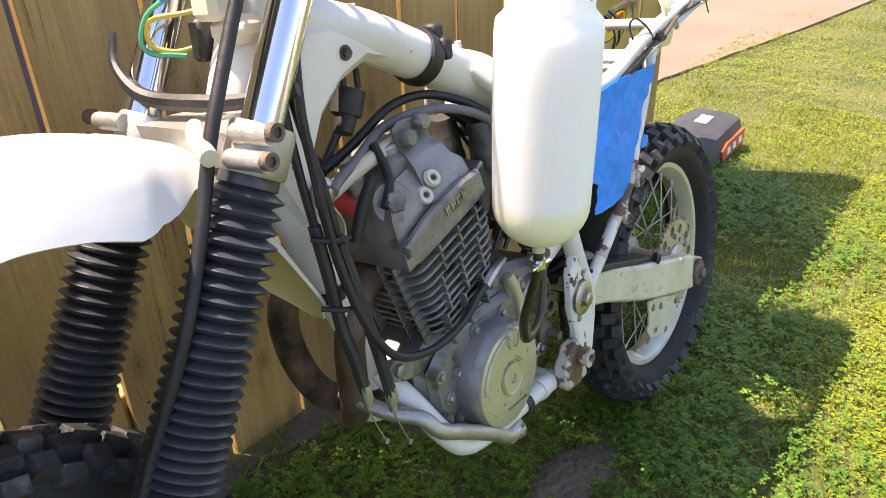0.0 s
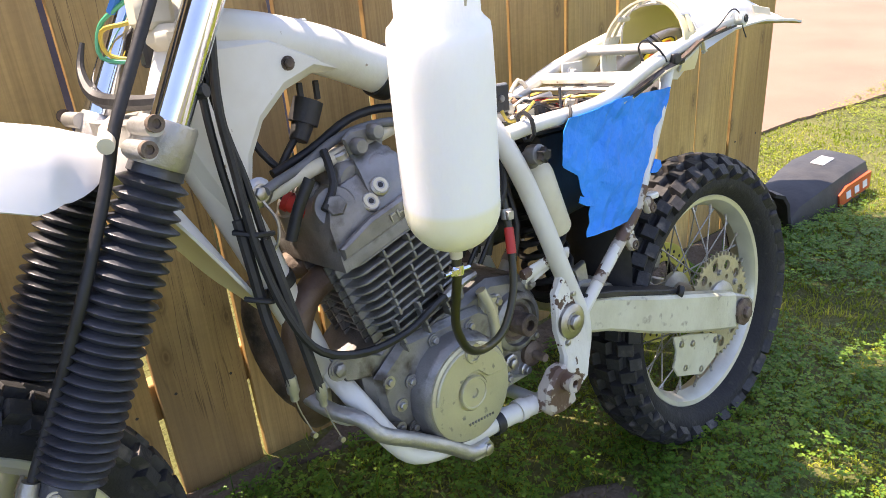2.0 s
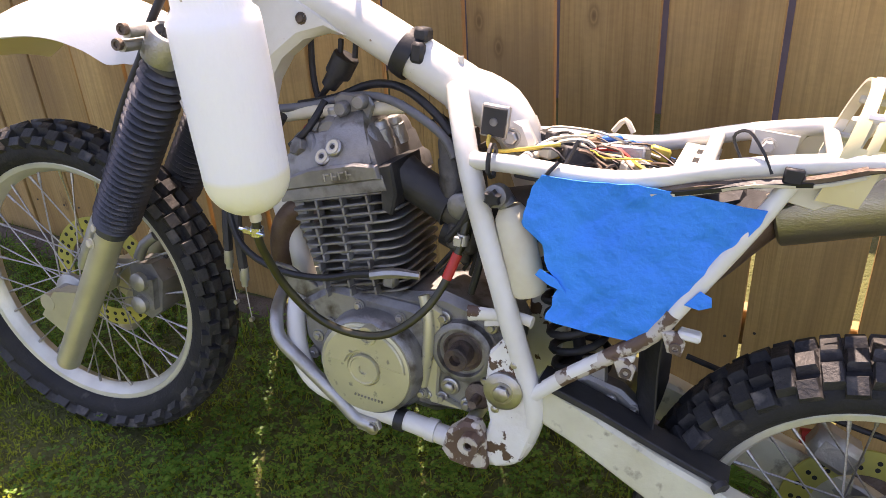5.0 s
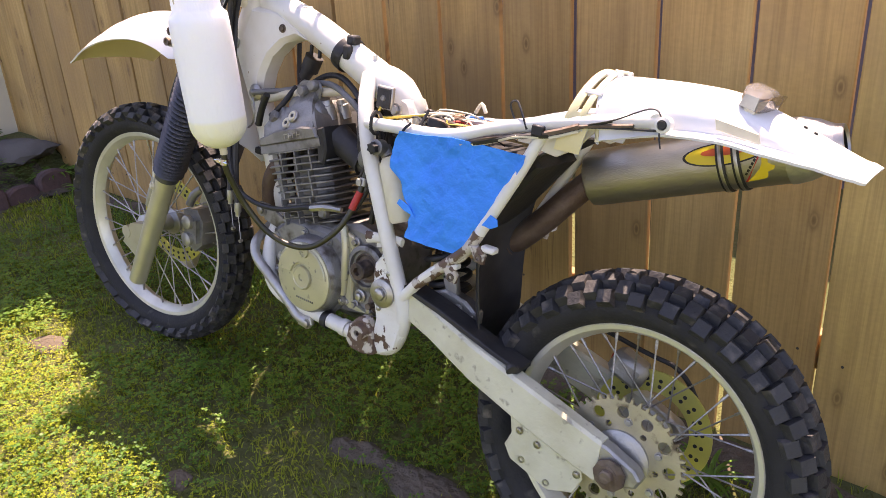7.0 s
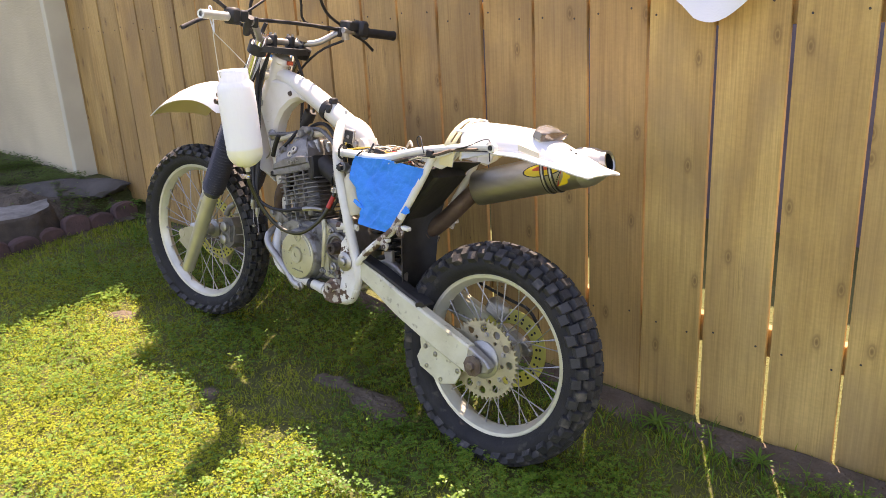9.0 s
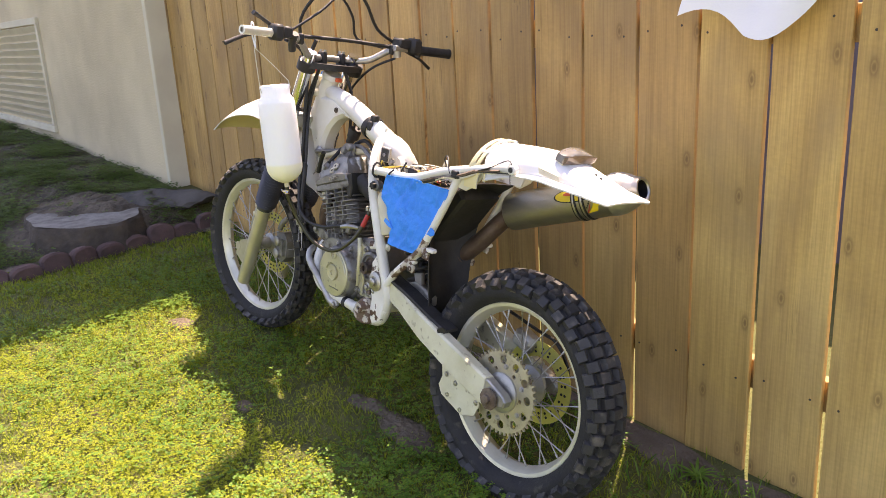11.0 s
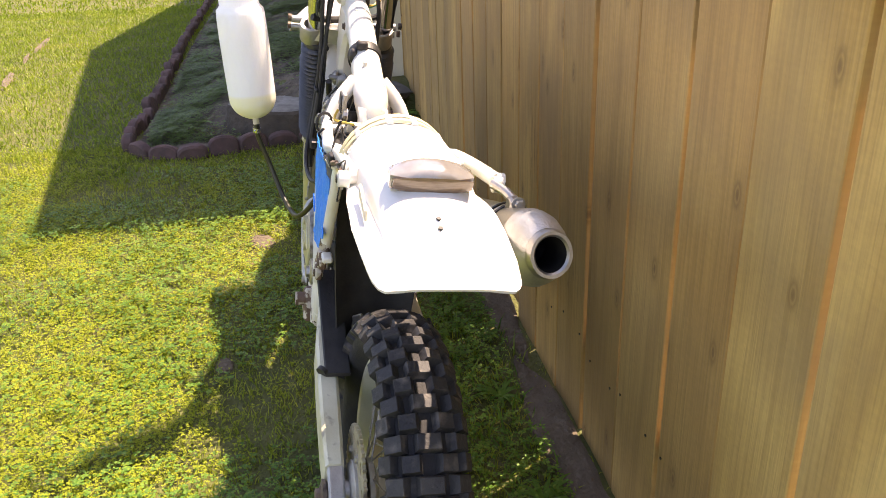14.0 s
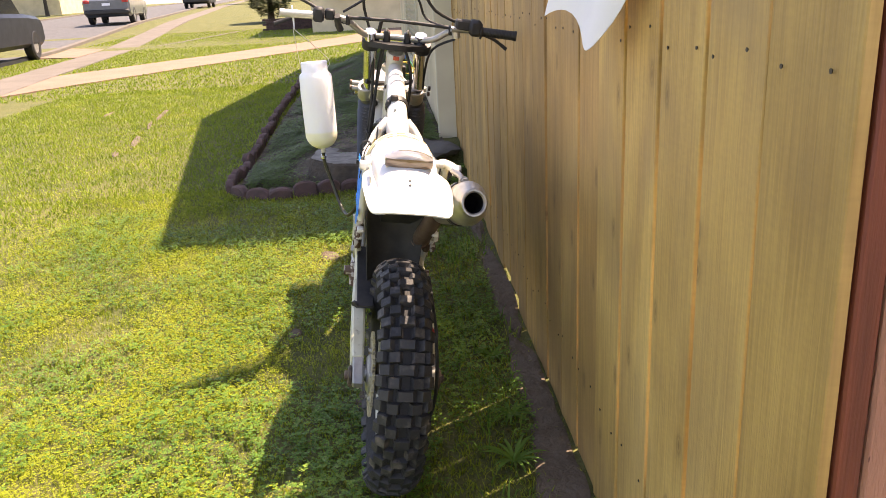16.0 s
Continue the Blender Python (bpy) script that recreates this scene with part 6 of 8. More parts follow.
# -- silencer --
def silencer():
    ax = Vector((0.405, 0.004, 0.153)).normalized()
    side = Vector((0, 1, 0))
    up = ax.cross(side).normalized() * -1
    o = Vector((-0.232, 0.121, 0.432))

    def ring(g, prof, n=36):
        """An oval turned shell: rows of distance, half width, half height."""
        base = len(g.v)
        for d, a, b in prof:
            for k in range(n):
                t = 2 * math.pi * k / n
                g.v.append(tuple(o + ax * d + side * a * math.cos(t) + up * b * math.sin(t)))
        for i in range(len(prof) - 1):
            for k in range(n):
                a, b = base + i * n + k, base + i * n + (k + 1) % n
                g.face(a, b, b + n, a + n)

    g = Geo()
    ring(g, [(0.0, 0.020, 0.024), (0.0, 0.040, 0.048), (0.004, 0.044, 0.053), (0.012, 0.045, 0.054), (0.365, 0.045, 0.054), (0.368, 0.046, 0.055)])
    body = part("silencer", g, M["muffler"], bike, "brushed titanium oval silencer")
    g = Geo()
    ring(g, [(0.364, 0.0468, 0.056), (0.371, 0.0468, 0.056), (0.392, 0.0450, 0.0535), (0.414, 0.040, 0.046), (0.430, 0.0345, 0.0375), (0.436, 0.033, 0.035)])
    part("end_cap", g, M["alu"], body, "grey-brown end cap of the silencer")
    g = Geo()
    ring(g, [(0.434, 0.033, 0.035), (0.446, 0.0315, 0.0335), (0.450, 0.030, 0.032), (0.450, 0.0255, 0.0275), (0.446, 0.0225, 0.0245)])
    part("outlet", g, M["steel"], body, "grey rim of the outlet")
    g = Geo()
    ring(g, [(0.4462, 0.0226, 0.0246), (0.444, 0.0215, 0.0235), (0.37, 0.021, 0.023), (0.365, 0.0, 0.0)])
    part("outlet_bore", g, M["soot"], body, "sooty black outlet bore")
    for d in (0.262, 0.288):
        g = Geo()
        ring(g, [(d - 0.007, 0.0452, 0.0542), (d - 0.007, 0.0472, 0.0562), (d - 0.004, 0.0482, 0.0572), (d + 0.004, 0.0482, 0.0572), (d + 0.007, 0.0472, 0.0562), (d + 0.007, 0.0452, 0.0542)])
        part("strap", g, M["black"], body, "black-edged silencer strap")
        g = Geo()
        ring(g, [(d - 0.003, 0.0484, 0.0574), (d - 0.002, 0.0488, 0.0578), (d + 0.002, 0.0488, 0.0578), (d + 0.003, 0.0484, 0.0574)])
        part("strap_band", g, M["steel"], body, "steel band of the strap")

    def decal(name, poly, mat, lift, label):
        """A patch on the oval skin: (distance, turn in degrees from the left side)."""
        g = Geo()
        c = (sum(p[0] for p in poly) / len(poly), sum(p[1] for p in poly) / len(poly))
        rows = 6
        for k in range(rows + 1):
            s = k / rows
            for d, t in poly:
                dd, tt = c[0] + (d - c[0]) * s, radians(180 + c[1] + (t - c[1]) * s)
                g.v.append(tuple(o + ax * dd + side * (0.045 + lift) * math.cos(tt) + up * (0.054 + lift) * math.sin(tt)))
        n = len(poly)
        for k in range(rows):
            for i in range(n):
                a, b = k * n + i, k * n + (i + 1) % n
                g.face(a, b, b + n, a + n)
        part(name, g, mat, body, label)

    ell = [(0.268 + 0.070 * math.cos(a), 16 + 22 * math.sin(a)) for a in np.linspace(0, 2 * math.pi, 24, endpoint=False)]
    decal("badge_edge", ell, M["black"], 0.0004, "black edge of an oval badge")
    ell = [(0.268 + 0.065 * math.cos(a), 16 + 19 * math.sin(a)) for a in np.linspace(0, 2 * math.pi, 24, endpoint=False)]
    decal("badge", ell, M["yellow"], 0.0008, "yellow oval badge")
    ell = [(0.276 + 0.046 * math.cos(a), 20 + 8 * math.sin(a)) for a in np.linspace(0, 2 * math.pi, 20, endpoint=False)]
    decal("badge_patch", ell, M["orange"], 0.0012, "red patch of the badge")
    decal("yellow_patch", [(0.300, -46), (0.330, 8), (0.346, 22), (0.348, -20), (0.330, -42)], M["yellow"], 0.0005, "yellow wedge on the silencer")
    decal("red_edge", [(0.296, -46), (0.327, 10), (0.330, 8), (0.300, -46)], M["red"], 0.0005, "red edge of the wedge")
    for i in range(7):
        d = 0.298 + i * 0.0042
        t = -28 + i * 6.0
        decal("grey_bar", [(d, t), (d + 0.003, t - 3), (d + 0.006, t + 1.5), (d + 0.003, t + 4.5)], M["black"], 0.0004, "small dark bar")
    # hanger
    g = Geo()
    g.tube([(-0.02, 0.10, 0.602), (0.01, 0.112, 0.602), (0.03, 0.118, 0.598)], 0.008, 12, 3)
    g.box((0.035, 0.118, 0.588), (0.026, 0.018, 0.034), 0.004)
    bolt(g, (0.048, 0.12, 0.6), (1, 0, 0.2), 0.008, 0.010)
    part("hanger", g, M["steel"], body, "steel silencer hanger with its bolt")


silencer()


# -- shock absorber, inner guard and linkage --
def rear_end():
    g = Geo()
    a, b = Vector((-0.53, 0.0, 0.445)), Vector((-0.430, 0.0, 0.12))
    d = (b - a).normalized()
    g.tube([a, a + (b - a) * 0.5], 0.026, 16)
    g.tube([a + (b - a) * 0.5, b], 0.010, 12)
    g.lathe([(0.0, 0.0), (0.040, 0.0), (0.044, 0.008), (0.03, 0.016), (0.0, 0.016)], a + (b - a) * 0.86, d, 20)
    shock = part("shock_absorber", g, M["blackplastic"], bike, "dark shock absorber body")
    g = Geo()
    pts = []
    side = Vector((0, 1, 0))
    oth = d.cross(side)
    for i in range(7 * 16 + 1):
        t = i / 16 * 2 * math.pi
        pts.append(a + (b - a) * (0.30 + 0.56 * i / (7 * 16)) + side * 0.042 * math.cos(t) + oth * 0.042 * math.sin(t))
    g.tube(pts, 0.0062, 8)
    part("spring", g, M["blackplastic"], shock, "dark coil spring", 60)
    g = Geo()
    ra, rb = Vector((-0.565, -0.086, 0.415)), Vector((-0.522, -0.086, 0.302))
    dd = (rb - ra).normalized()
    L = (rb - ra).length
    g.lathe([(0.0, -0.01), (0.015, -0.01), (0.024, 0.004), (0.0255, 0.012), (0.0255, L - 0.006), (0.022, L), (0.0, L)], ra, dd, 24)
    part("reservoir", g, M["cream"], shock, "pale grey shock reservoir bottle")
    g = Geo()
    g.lathe([(0.0, 0.0), (0.016, 0.0), (0.016, 0.02), (0.010, 0.022), (0.0, 0.022)], (-0.583, -0.095, 0.44), (0, -1, 0.1), 14)
    g.tube([(-0.583, -0.09, 0.44), (-0.572, -0.088, 0.425)], 0.014, 12)
    part("reservoir_valve", g, M["cast"], shock, "dull alloy damping adjuster")
    g = Geo()
    star = [((0.0125 if k % 2 else 0.009) * math.cos(k * math.pi / 6) - 0.583, (0.0125 if k % 2 else 0.009) * math.sin(k * math.pi / 6) + 0.442) for k in range(12)]
    g.prism(star, -0.130, -0.117, 0.002)
    part("adjuster_knob", g, M["black"], shock, "black star-shaped adjuster knob")
    g = Geo()
    g.prism([(-0.455, 0.165), (-0.425, 0.178), (-0.375, 0.170), (-0.345, 0.15), (-0.345, 0.125), (-0.38, 0.12), (-0.44, 0.135)], -0.052, -0.02, 0.005)
    g.prism([(-0.44, 0.20), (-0.405, 0.21), (-0.395, 0.16), (-0.42, 0.15)], -0.045, -0.03, 0.004)
    bolt(g, (-0.387, -0.05, 0.151), r=0.010, h=0.008)
    bolt(g, (-0.352, -0.05, 0.142), r=0.008, h=0.01)
    part("linkage", g, M["alu"], shock, "dull aluminium suspension linkage")
    # black inner guard ahead of the wheel
    line = [Vector((-0.245, 0, 0.515)), Vector((-0.305, 0, 0.47)), Vector((-0.352, 0, 0.40)), Vector((-0.366, 0, 0.32)), Vector((-0.362, 0, 0.23)), Vector((-0.352, 0, 0.14)), Vector((-0.362, 0, 0.06))]
    pts, ws = smooth_line(line, [0.095, 0.095, 0.092, 0.088, 0.082, 0.075, 0.068], 3)
    g = Geo()
    shell(g, [[p + Vector((0.035 * abs(u) ** 2.5, w * u - 0.004, 0.0)) for u in np.linspace(-1, 1, 9)] for p, w in zip(pts, ws)], 0.003)
    part("inner_guard", g, [M["blackplastic"], M["blackplastic"]], bike, "dusty black inner mudguard", 60)
    # air box side behind the tape
    g = Geo()
    g.prism([(-0.53, 0.46), (-0.35, 0.47), (-0.28, 0.50), (-0.25, 0.47), (-0.36, 0.32), (-0.50, 0.30)], -0.06, 0.09, 0.01)
    part("air_box", g, M["blackplastic"], bike, "dusty black air box")
    # rear brake caliper
    g = Geo()
    g.box((-0.095, 0.075, 0.075), (0.075, 0.05, 0.055), 0.012, pose(0, 0, 0, 0, 20))
    g.tube([(-0.10, 0.10, 0.06), (-0.05, 0.10, 0.03), (0.0, 0.09, 0.0)], 0.012, 10)
    cal = part("rear_caliper", g, M["alu"], bike, "dull rear brake caliper")
    g = Geo()
    g.tube([(-0.11, 0.098, 0.095), (-0.08, 0.102, 0.098)], 0.012, 10)
    part("red_cap", g, M["red"], cal, "red bleed cap")
    g = Geo()
    g.tube([(0.05, 0.105, -0.12), (0.08, 0.11, -0.02), (0.07, 0.108, 0.06), (0.02, 0.105, 0.12), (-0.06, 0.11, 0.13), (-0.30, 0.11, 0.17)], 0.005, 8, 4)
    part("brake_hose", g, M["black"], cal, "black brake hose")
    # front caliper
    g = Geo()
    g.hull([(-1.375 + dx, y, 0.03 + dz) for y in (0.035, 0.095) for dx, dz in ((0.0, 0.05), (0.055, 0.062), (0.082, 0.03), (0.078, -0.035), (0.05, -0.062), (0.005, -0.05))])
    g.hull([(-1.365 + dx, y, 0.03 + dz) for y in (0.02, 0.105) for dx, dz in ((0.01, 0.03), (0.06, 0.036), (0.062, -0.03), (0.012, -0.034))])
    g.tube([(-1.345, 0.03, 0.10), (-1.335, 0.035, 0.13), (-1.315, 0.045, 0.15)], 0.011, 10, 2)
    fc = part("front_caliper", g, M["cast"], bike, "grimy front brake caliper")
    g = Geo()
    for dz in (-0.024, 0.026):
        g.lathe([(0.0, 0.0), (0.019, 0.0), (0.019, 0.012), (0.013, 0.016), (0.0, 0.016)], (-1.335, 0.022, 0.03 + dz), (0, -1, 0), 16)
    part("piston_cap", g, M["alu"], fc, "dull round piston caps")
    g = Geo()
    g.tube([(-1.325, 0.07, 0.08), (-1.31, 0.10, 0.13), (-1.29, 0.125, 0.25), (-1.20, 0.13, 0.48), (-1.10, 0.12, 0.66), (-1.0, 0.13, 0.76), (-0.95, 0.20, 0.81)], 0.0045, 8, 4)
    part("brake_hose", g, M["black"], fc, "black front brake hose")


rear_end()


# -- cables, wires, small fittings of the motorcycle --
def line_part(name, pts, r, mat, parent, label="", n=8, fine=4):
    g = Geo()
    g.tube(pts, r, n, fine)
    return part(name, g, mat, parent, label)


clutch = line_part("clutch_cable", [(-0.985, -0.22, 0.83), (-1.03, -0.13, 0.80), (-1.055, -0.085, 0.72), (-1.068, -0.075, 0.60), (-1.062, -0.075, 0.51), (-1.054, -0.082, 0.41), (-1.034, -0.094, 0.32), (-1.0, -0.103, 0.262), (-0.935, -0.105, 0.238),
                                    (-0.86, -0.10, 0.240), (-0.80, -0.09, 0.258), (-0.755, -0.08, 0.268)], 0.0058, M["black"], bike, "black clutch cable sweeping round the engine")
line_part("cable_adjuster", [(-0.775, -0.085, 0.262), (-0.74, -0.078, 0.272), (-0.70, -0.07, 0.275)], [0.008, 0.009, 0.006], M["steel"], clutch, "steel cable adjuster")
g = Geo()
g.box((-0.745, -0.075, 0.262), (0.022, 0.02, 0.03), 0.004)
part("cable_bracket", g, M["cast"], clutch)
for i, (pts, r) in enumerate((
        ([(-1.04, -0.05, 0.745), (-1.075, -0.058, 0.66), (-1.078, -0.06, 0.59), (-1.073, -0.062, 0.516), (-1.064, -0.064, 0.447), (-1.059, -0.07, 0.382), (-1.053, -0.073, 0.318), (-1.047, -0.08, 0.277), (-1.04, -0.085, 0.225)], 0.0052),
        ([(-1.05, -0.045, 0.74), (-1.068, -0.055, 0.64), (-1.063, -0.062, 0.575), (-1.057, -0.066, 0.535), (-1.048, -0.07, 0.491), (-1.038, -0.074, 0.418), (-1.032, -0.079, 0.378), (-1.018, -0.09, 0.284), (-1.004, -0.092, 0.205)], 0.0052),
        ([(-1.01, 0.03, 0.75), (-0.99, 0.055, 0.68), (-0.985, 0.06, 0.60), (-0.97, 0.05, 0.52), (-0.94, 0.03, 0.47)], 0.0055),
        ([(-0.985, 0.22, 0.86), (-0.965, 0.12, 0.90), (-0.955, 0.05, 0.985), (-0.965, -0.02, 1.02), (-1.0, -0.10, 0.985), (-1.05, -0.13, 0.90), (-1.075, -0.10, 0.80)], 0.0055),
        ([(-0.99, -0.20, 0.86), (-0.985, -0.10, 0.93), (-1.0, -0.02, 0.985), (-1.03, 0.06, 0.93), (-1.05, 0.10, 0.86), (-1.0, 0.18, 0.84)], 0.0045))):
    c = line_part("control_cable", pts, r, M["black"], bike, "black control cable")
    if i < 2:
        line_part("cable_sleeve", pts[4:] if i == 0 else pts[5:], 0.0078, M["blackplastic"], c, "worn black cable sleeve")
        end = Vector(pts[-1])
        g = Geo()
        g.lathe([(0.0, -0.012), (r * 1.5, -0.012), (r * 1.6, 0.01), (r * 1.1, 0.014), (r * 1.1, 0.022), (0.0, 0.022)], end, (0.05, 0, -1), 10)
        part("cable_end", g, M["alu"], c, "bare metal cable end")
        line_part("inner_wire", [end + Vector((0, 0, -0.01)), end + Vector((0.006, 0, -0.04)), end + Vector((0.018, -0.004, -0.075))], 0.001, M["steel"], c, "bare steel inner wire", 5)
        g = Geo()
        p = end + Vector((0.018, -0.004, -0.078))
        g.lathe([(0.0, -0.004), (0.004, -0.004), (0.004, 0.004), (0.0, 0.004)], p, (0, 1, 0), 8)
        part("wire_nipple", g, M["steel"], c)
for z in (0.43, 0.345):
    g = Geo()
    g.tube([(-1.074, -0.066, z + 0.004), (-1.052, -0.086, z - 0.002), (-1.028, -0.080, z - 0.006)], 0.0035, 6, 2)
    part("cable_tie", g, M["black"], bike, "black cable tie")
g = Geo()
g.lathe([(0.024, -0.007), (0.029, -0.007), (0.029, 0.007), (0.024, 0.007)], (-0.998, 0.0, 0.335), (-0.34, 0, 0.94), 18, closed=True)
g.box((-1.01, -0.026, 0.332), (0.022, 0.014, 0.016), 0.003)
part("tube_band", g, M["black"], fr, "black band round the downtube")
sp = line_part("speedometer_cable", [(-1.055, -0.06, 0.84), (-1.10, -0.07, 0.745), (-1.152, -0.076, 0.648), (-1.188, -0.081, 0.581), (-1.205, -0.081, 0.535), (-1.228, -0.086, 0.483), (-1.260, -0.087, 0.412), (-1.288, -0.076, 0.346), (-1.316, -0.064, 0.282), (-1.344, -0.060, 0.224), (-1.362, -0.058, 0.18)], 0.0070, M["black"], bike, "thick black speedometer cable in front of the fork", 10)
g = Geo()
g.tube([(-1.172, -0.035, 0.582), (-1.190, -0.06, 0.574), (-1.207, -0.098, 0.563)], [0.008, 0.010, 0.009], 12, 2)
part("cable_guide", g, M["cream"], sp, "cream plastic cable guide")

# guard over the cable's foot, bolted to the fork leg
g = Geo()
g.tube([(-1.346, -0.060, 0.225), (-1.362, -0.060, 0.185), (-1.385, -0.060, 0.13), (-1.40, -0.058, 0.10)], [0.010, 0.013, 0.013, 0.010], 10, 2)
guard = part("cable_guard", g, M["alu"], sp, "dull alloy guard over the cable")
for z in (0.205, 0.17):
    g = Geo()
    bolt(g, (fork_x(z) - 0.012, -0.093 + fork_y(z) - 0.022, z), (-0.35, -1, 0), 0.008, 0.008)
    part("guard_bolt", g, M["cream"], sp, "pale bolt head")
# hoses along the backbone
line_part("breather_hose", [(-1.015, -0.05, 0.470), (-0.99, -0.035, 0.475), (-0.93, -0.015, 0.488), (-0.865, -0.004, 0.512), (-0.80, -0.02, 0.522), (-0.74, -0.04, 0.512), (-0.69, -0.05, 0.490), (-0.668, -0.055, 0.465)], 0.0066, M["greyhose"], bike, "grey rubber breather hose", 10)
line_part("wiring_loom", [(-0.97, 0.01, 0.478), (-0.905, 0.012, 0.500), (-0.84, 0.005, 0.533), (-0.78, -0.01, 0.540), (-0.72, -0.03, 0.520), (-0.68, -0.045, 0.495)], 0.0065, M["black"], bike, "black taped wiring loom", 10)
g = Geo()
g.tube([(-0.955, -0.06, 0.475), (-0.975, -0.055, 0.44), (-0.99, -0.05, 0.40)], 0.008, 10, 3)
g.tube([(-0.905, -0.02, 0.50), (-0.915, -0.05, 0.46), (-0.94, -0.06, 0.43)], 0.006, 8, 3)
part("oil_hose", g, M["black"], bike, "black oil hose")
g = Geo()
g.lathe([(0.0, 0.0), (0.018, 0.0), (0.020, 0.006), (0.012, 0.012), (0.0, 0.012)], (-1.018, -0.032, 0.468), (0, -1, 0), 16)
bolt(g, (-1.018, -0.043, 0.468), r=0.009, h=0.008)
g.tube([(-1.018, -0.045, 0.458), (-1.005, -0.05, 0.43), (-1.01, -0.05, 0.40), (-1.03, -0.045, 0.385)], 0.0022, 6, 4)
part("horn_bracket", g, M["steel"], bike, "steel bolt with a bent wire clip")
g = Geo()
bolt(g, (-0.945, -0.030, 0.620), r=0.007, h=0.007)
part("gusset_bolt", g, M["rust"], bike)

# band clamp on the backbone
g = Geo()
d = Vector((-0.084, 0, 0.04)).normalized()
g.lathe([(0.0345, -0.012), (0.0385, -0.012), (0.0395, -0.006), (0.0395, 0.006), (0.0385, 0.012), (0.0345, 0.012)], (-0.775, 0, 0.590), d, 28, closed=True)
band = part("band_clamp", g, M["black"], bike, "black rubber band clamp round the backbone")
g = Geo()
g.box((-0.752, -0.012, 0.622), (0.022, 0.026, 0.020), 0.004)
g.box((-0.750, -0.030, 0.598), (0.020, 0.016, 0.030), 0.004)
part("clamp_lug", g, M["blackplastic"], band)
g = Geo()
g.lathe([(0.0, 0.0), (0.005, 0.0), (0.005, 0.012), (0.0, 0.012)], (-0.69, -0.01, 0.588), (-0.2, 0, 1), 8)
g.box((-0.905, 0.0, 0.668), (0.016, 0.026, 0.010), 0.002)
part("tank_mount_tab", g, M["white"], fr, "white tank mounting tab")
g = Geo()
g.box((-0.992, 0.0, 0.716), (0.012, 0.022, 0.014), 0.002)
part("head_plug", g, M["orange"], fr, "red plug on the steering head")

# wires and connectors at the front
g = Geo()
g.box((-1.085, 0.035, 0.655), (0.035, 0.022, 0.045), 0.004, pose(0, 0, 0))
con = part("connector", g, M["black"], bike, "black wiring connector")
g = Geo()
g.box((-1.10, -0.01, 0.70), (0.045, 0.04, 0.05), 0.008)
g.box((-1.085, -0.02, 0.665), (0.05, 0.05, 0.03), 0.010)
part("lamp_plug", g, M["cream"], bike, "cream plastic lamp plug")
for pts, mt, lab in (
        ([(-1.10, -0.01, 0.69), (-1.12, 0.02, 0.685), (-1.135, 0.06, 0.68), (-1.13, 0.075, 0.655), (-1.11, 0.06, 0.645), (-1.09, 0.04, 0.65)], "yellowwire", "yellow wire"),
        ([(-1.10, 0.0, 0.72), (-1.12, 0.03, 0.705), (-1.135, 0.065, 0.685), (-1.135, 0.08, 0.65), (-1.105, 0.05, 0.64)], "greenwire", "green wire"),
        ([(-1.095, 0.0, 0.73), (-1.115, 0.02, 0.725), (-1.125, 0.045, 0.70)], "bluewire", "blue wire with a blue connector"),
        ([(-1.09, -0.02, 0.72), (-1.10, -0.03, 0.76), (-1.08, -0.03, 0.80)], "red", "red wire"),
        ([(-1.10, -0.015, 0.72), (-1.12, -0.03, 0.75), (-1.10, -0.05, 0.79)], "yellowwire", "yellow wire")):
    line_part("wire", pts, 0.0028 if mt != "bluewire" else 0.006, M[mt], con, lab, 6)
line_part("loom_sleeve", [(-1.09, -0.10, 0.605), (-1.12, -0.05, 0.597), (-1.14, 0.0, 0.597), (-1.15, 0.06, 0.601), (-1.155, 0.09, 0.614), (-1.15, 0.12, 0.64), (-1.14, 0.125, 0.67)], [0.008, 0.009, 0.010, 0.009, 0.008, 0.005, 0.003], M["black"], con, "black loom sleeve across the lower clamp", 8)

# -- tail: lamp, straps, bolts, bracket plates --
def lamp_block(x0, x1, half, z0, rise, lift):
    pts = []
    for y in np.linspace(-1, 1, 13):
        bow = (1 - abs(y) ** 2.4)
        zt = z0 + lift + rise * bow
        xr = x1 - 0.012 * (1 - bow)
        for q in ((x0 + 0.010 * (1 - bow), z0), (xr, z0 - 0.006), (xr + 0.003, z0 + lift * 0.8), (xr - 0.004, zt - 0.008), (x0 + 0.016, zt), (x0 + 0.004 + 0.010 * (1 - bow), zt - 0.004)):
            pts.append((q[0], FENDER_Y + half * y, q[1]))
    return pts


g = Geo()
g.hull(lamp_block(0.060, 0.098, 0.055, 0.632, 0.004, 0.012))
lamp = part("tail_lamp", g, M["cream"], bike, "tail lamp with a smoked lens")
g = Geo()
g.hull(lamp_block(0.055, 0.100, 0.058, 0.643, 0.014, 0.017))
part("lens", g, M["lens"], lamp, "smoked clear lens with reflected sky grey in its colour", 50)
g = Geo()
g.hull(lamp_block(0.088, 0.1015, 0.0555, 0.641, 0.004, 0.014))
part("lens_band", g, M["amber"], lamp, "brown band across the lens", 50)


def hoop(x0, lo=-0.15, hi=math.pi + 0.15, n=19, r=0.090):
    return [Vector((x0 + 0.022 * math.sin(a), FENDER_Y + r * math.cos(a), 0.556 + 0.095 * math.sin(a))) for a in np.linspace(lo, hi, n)]


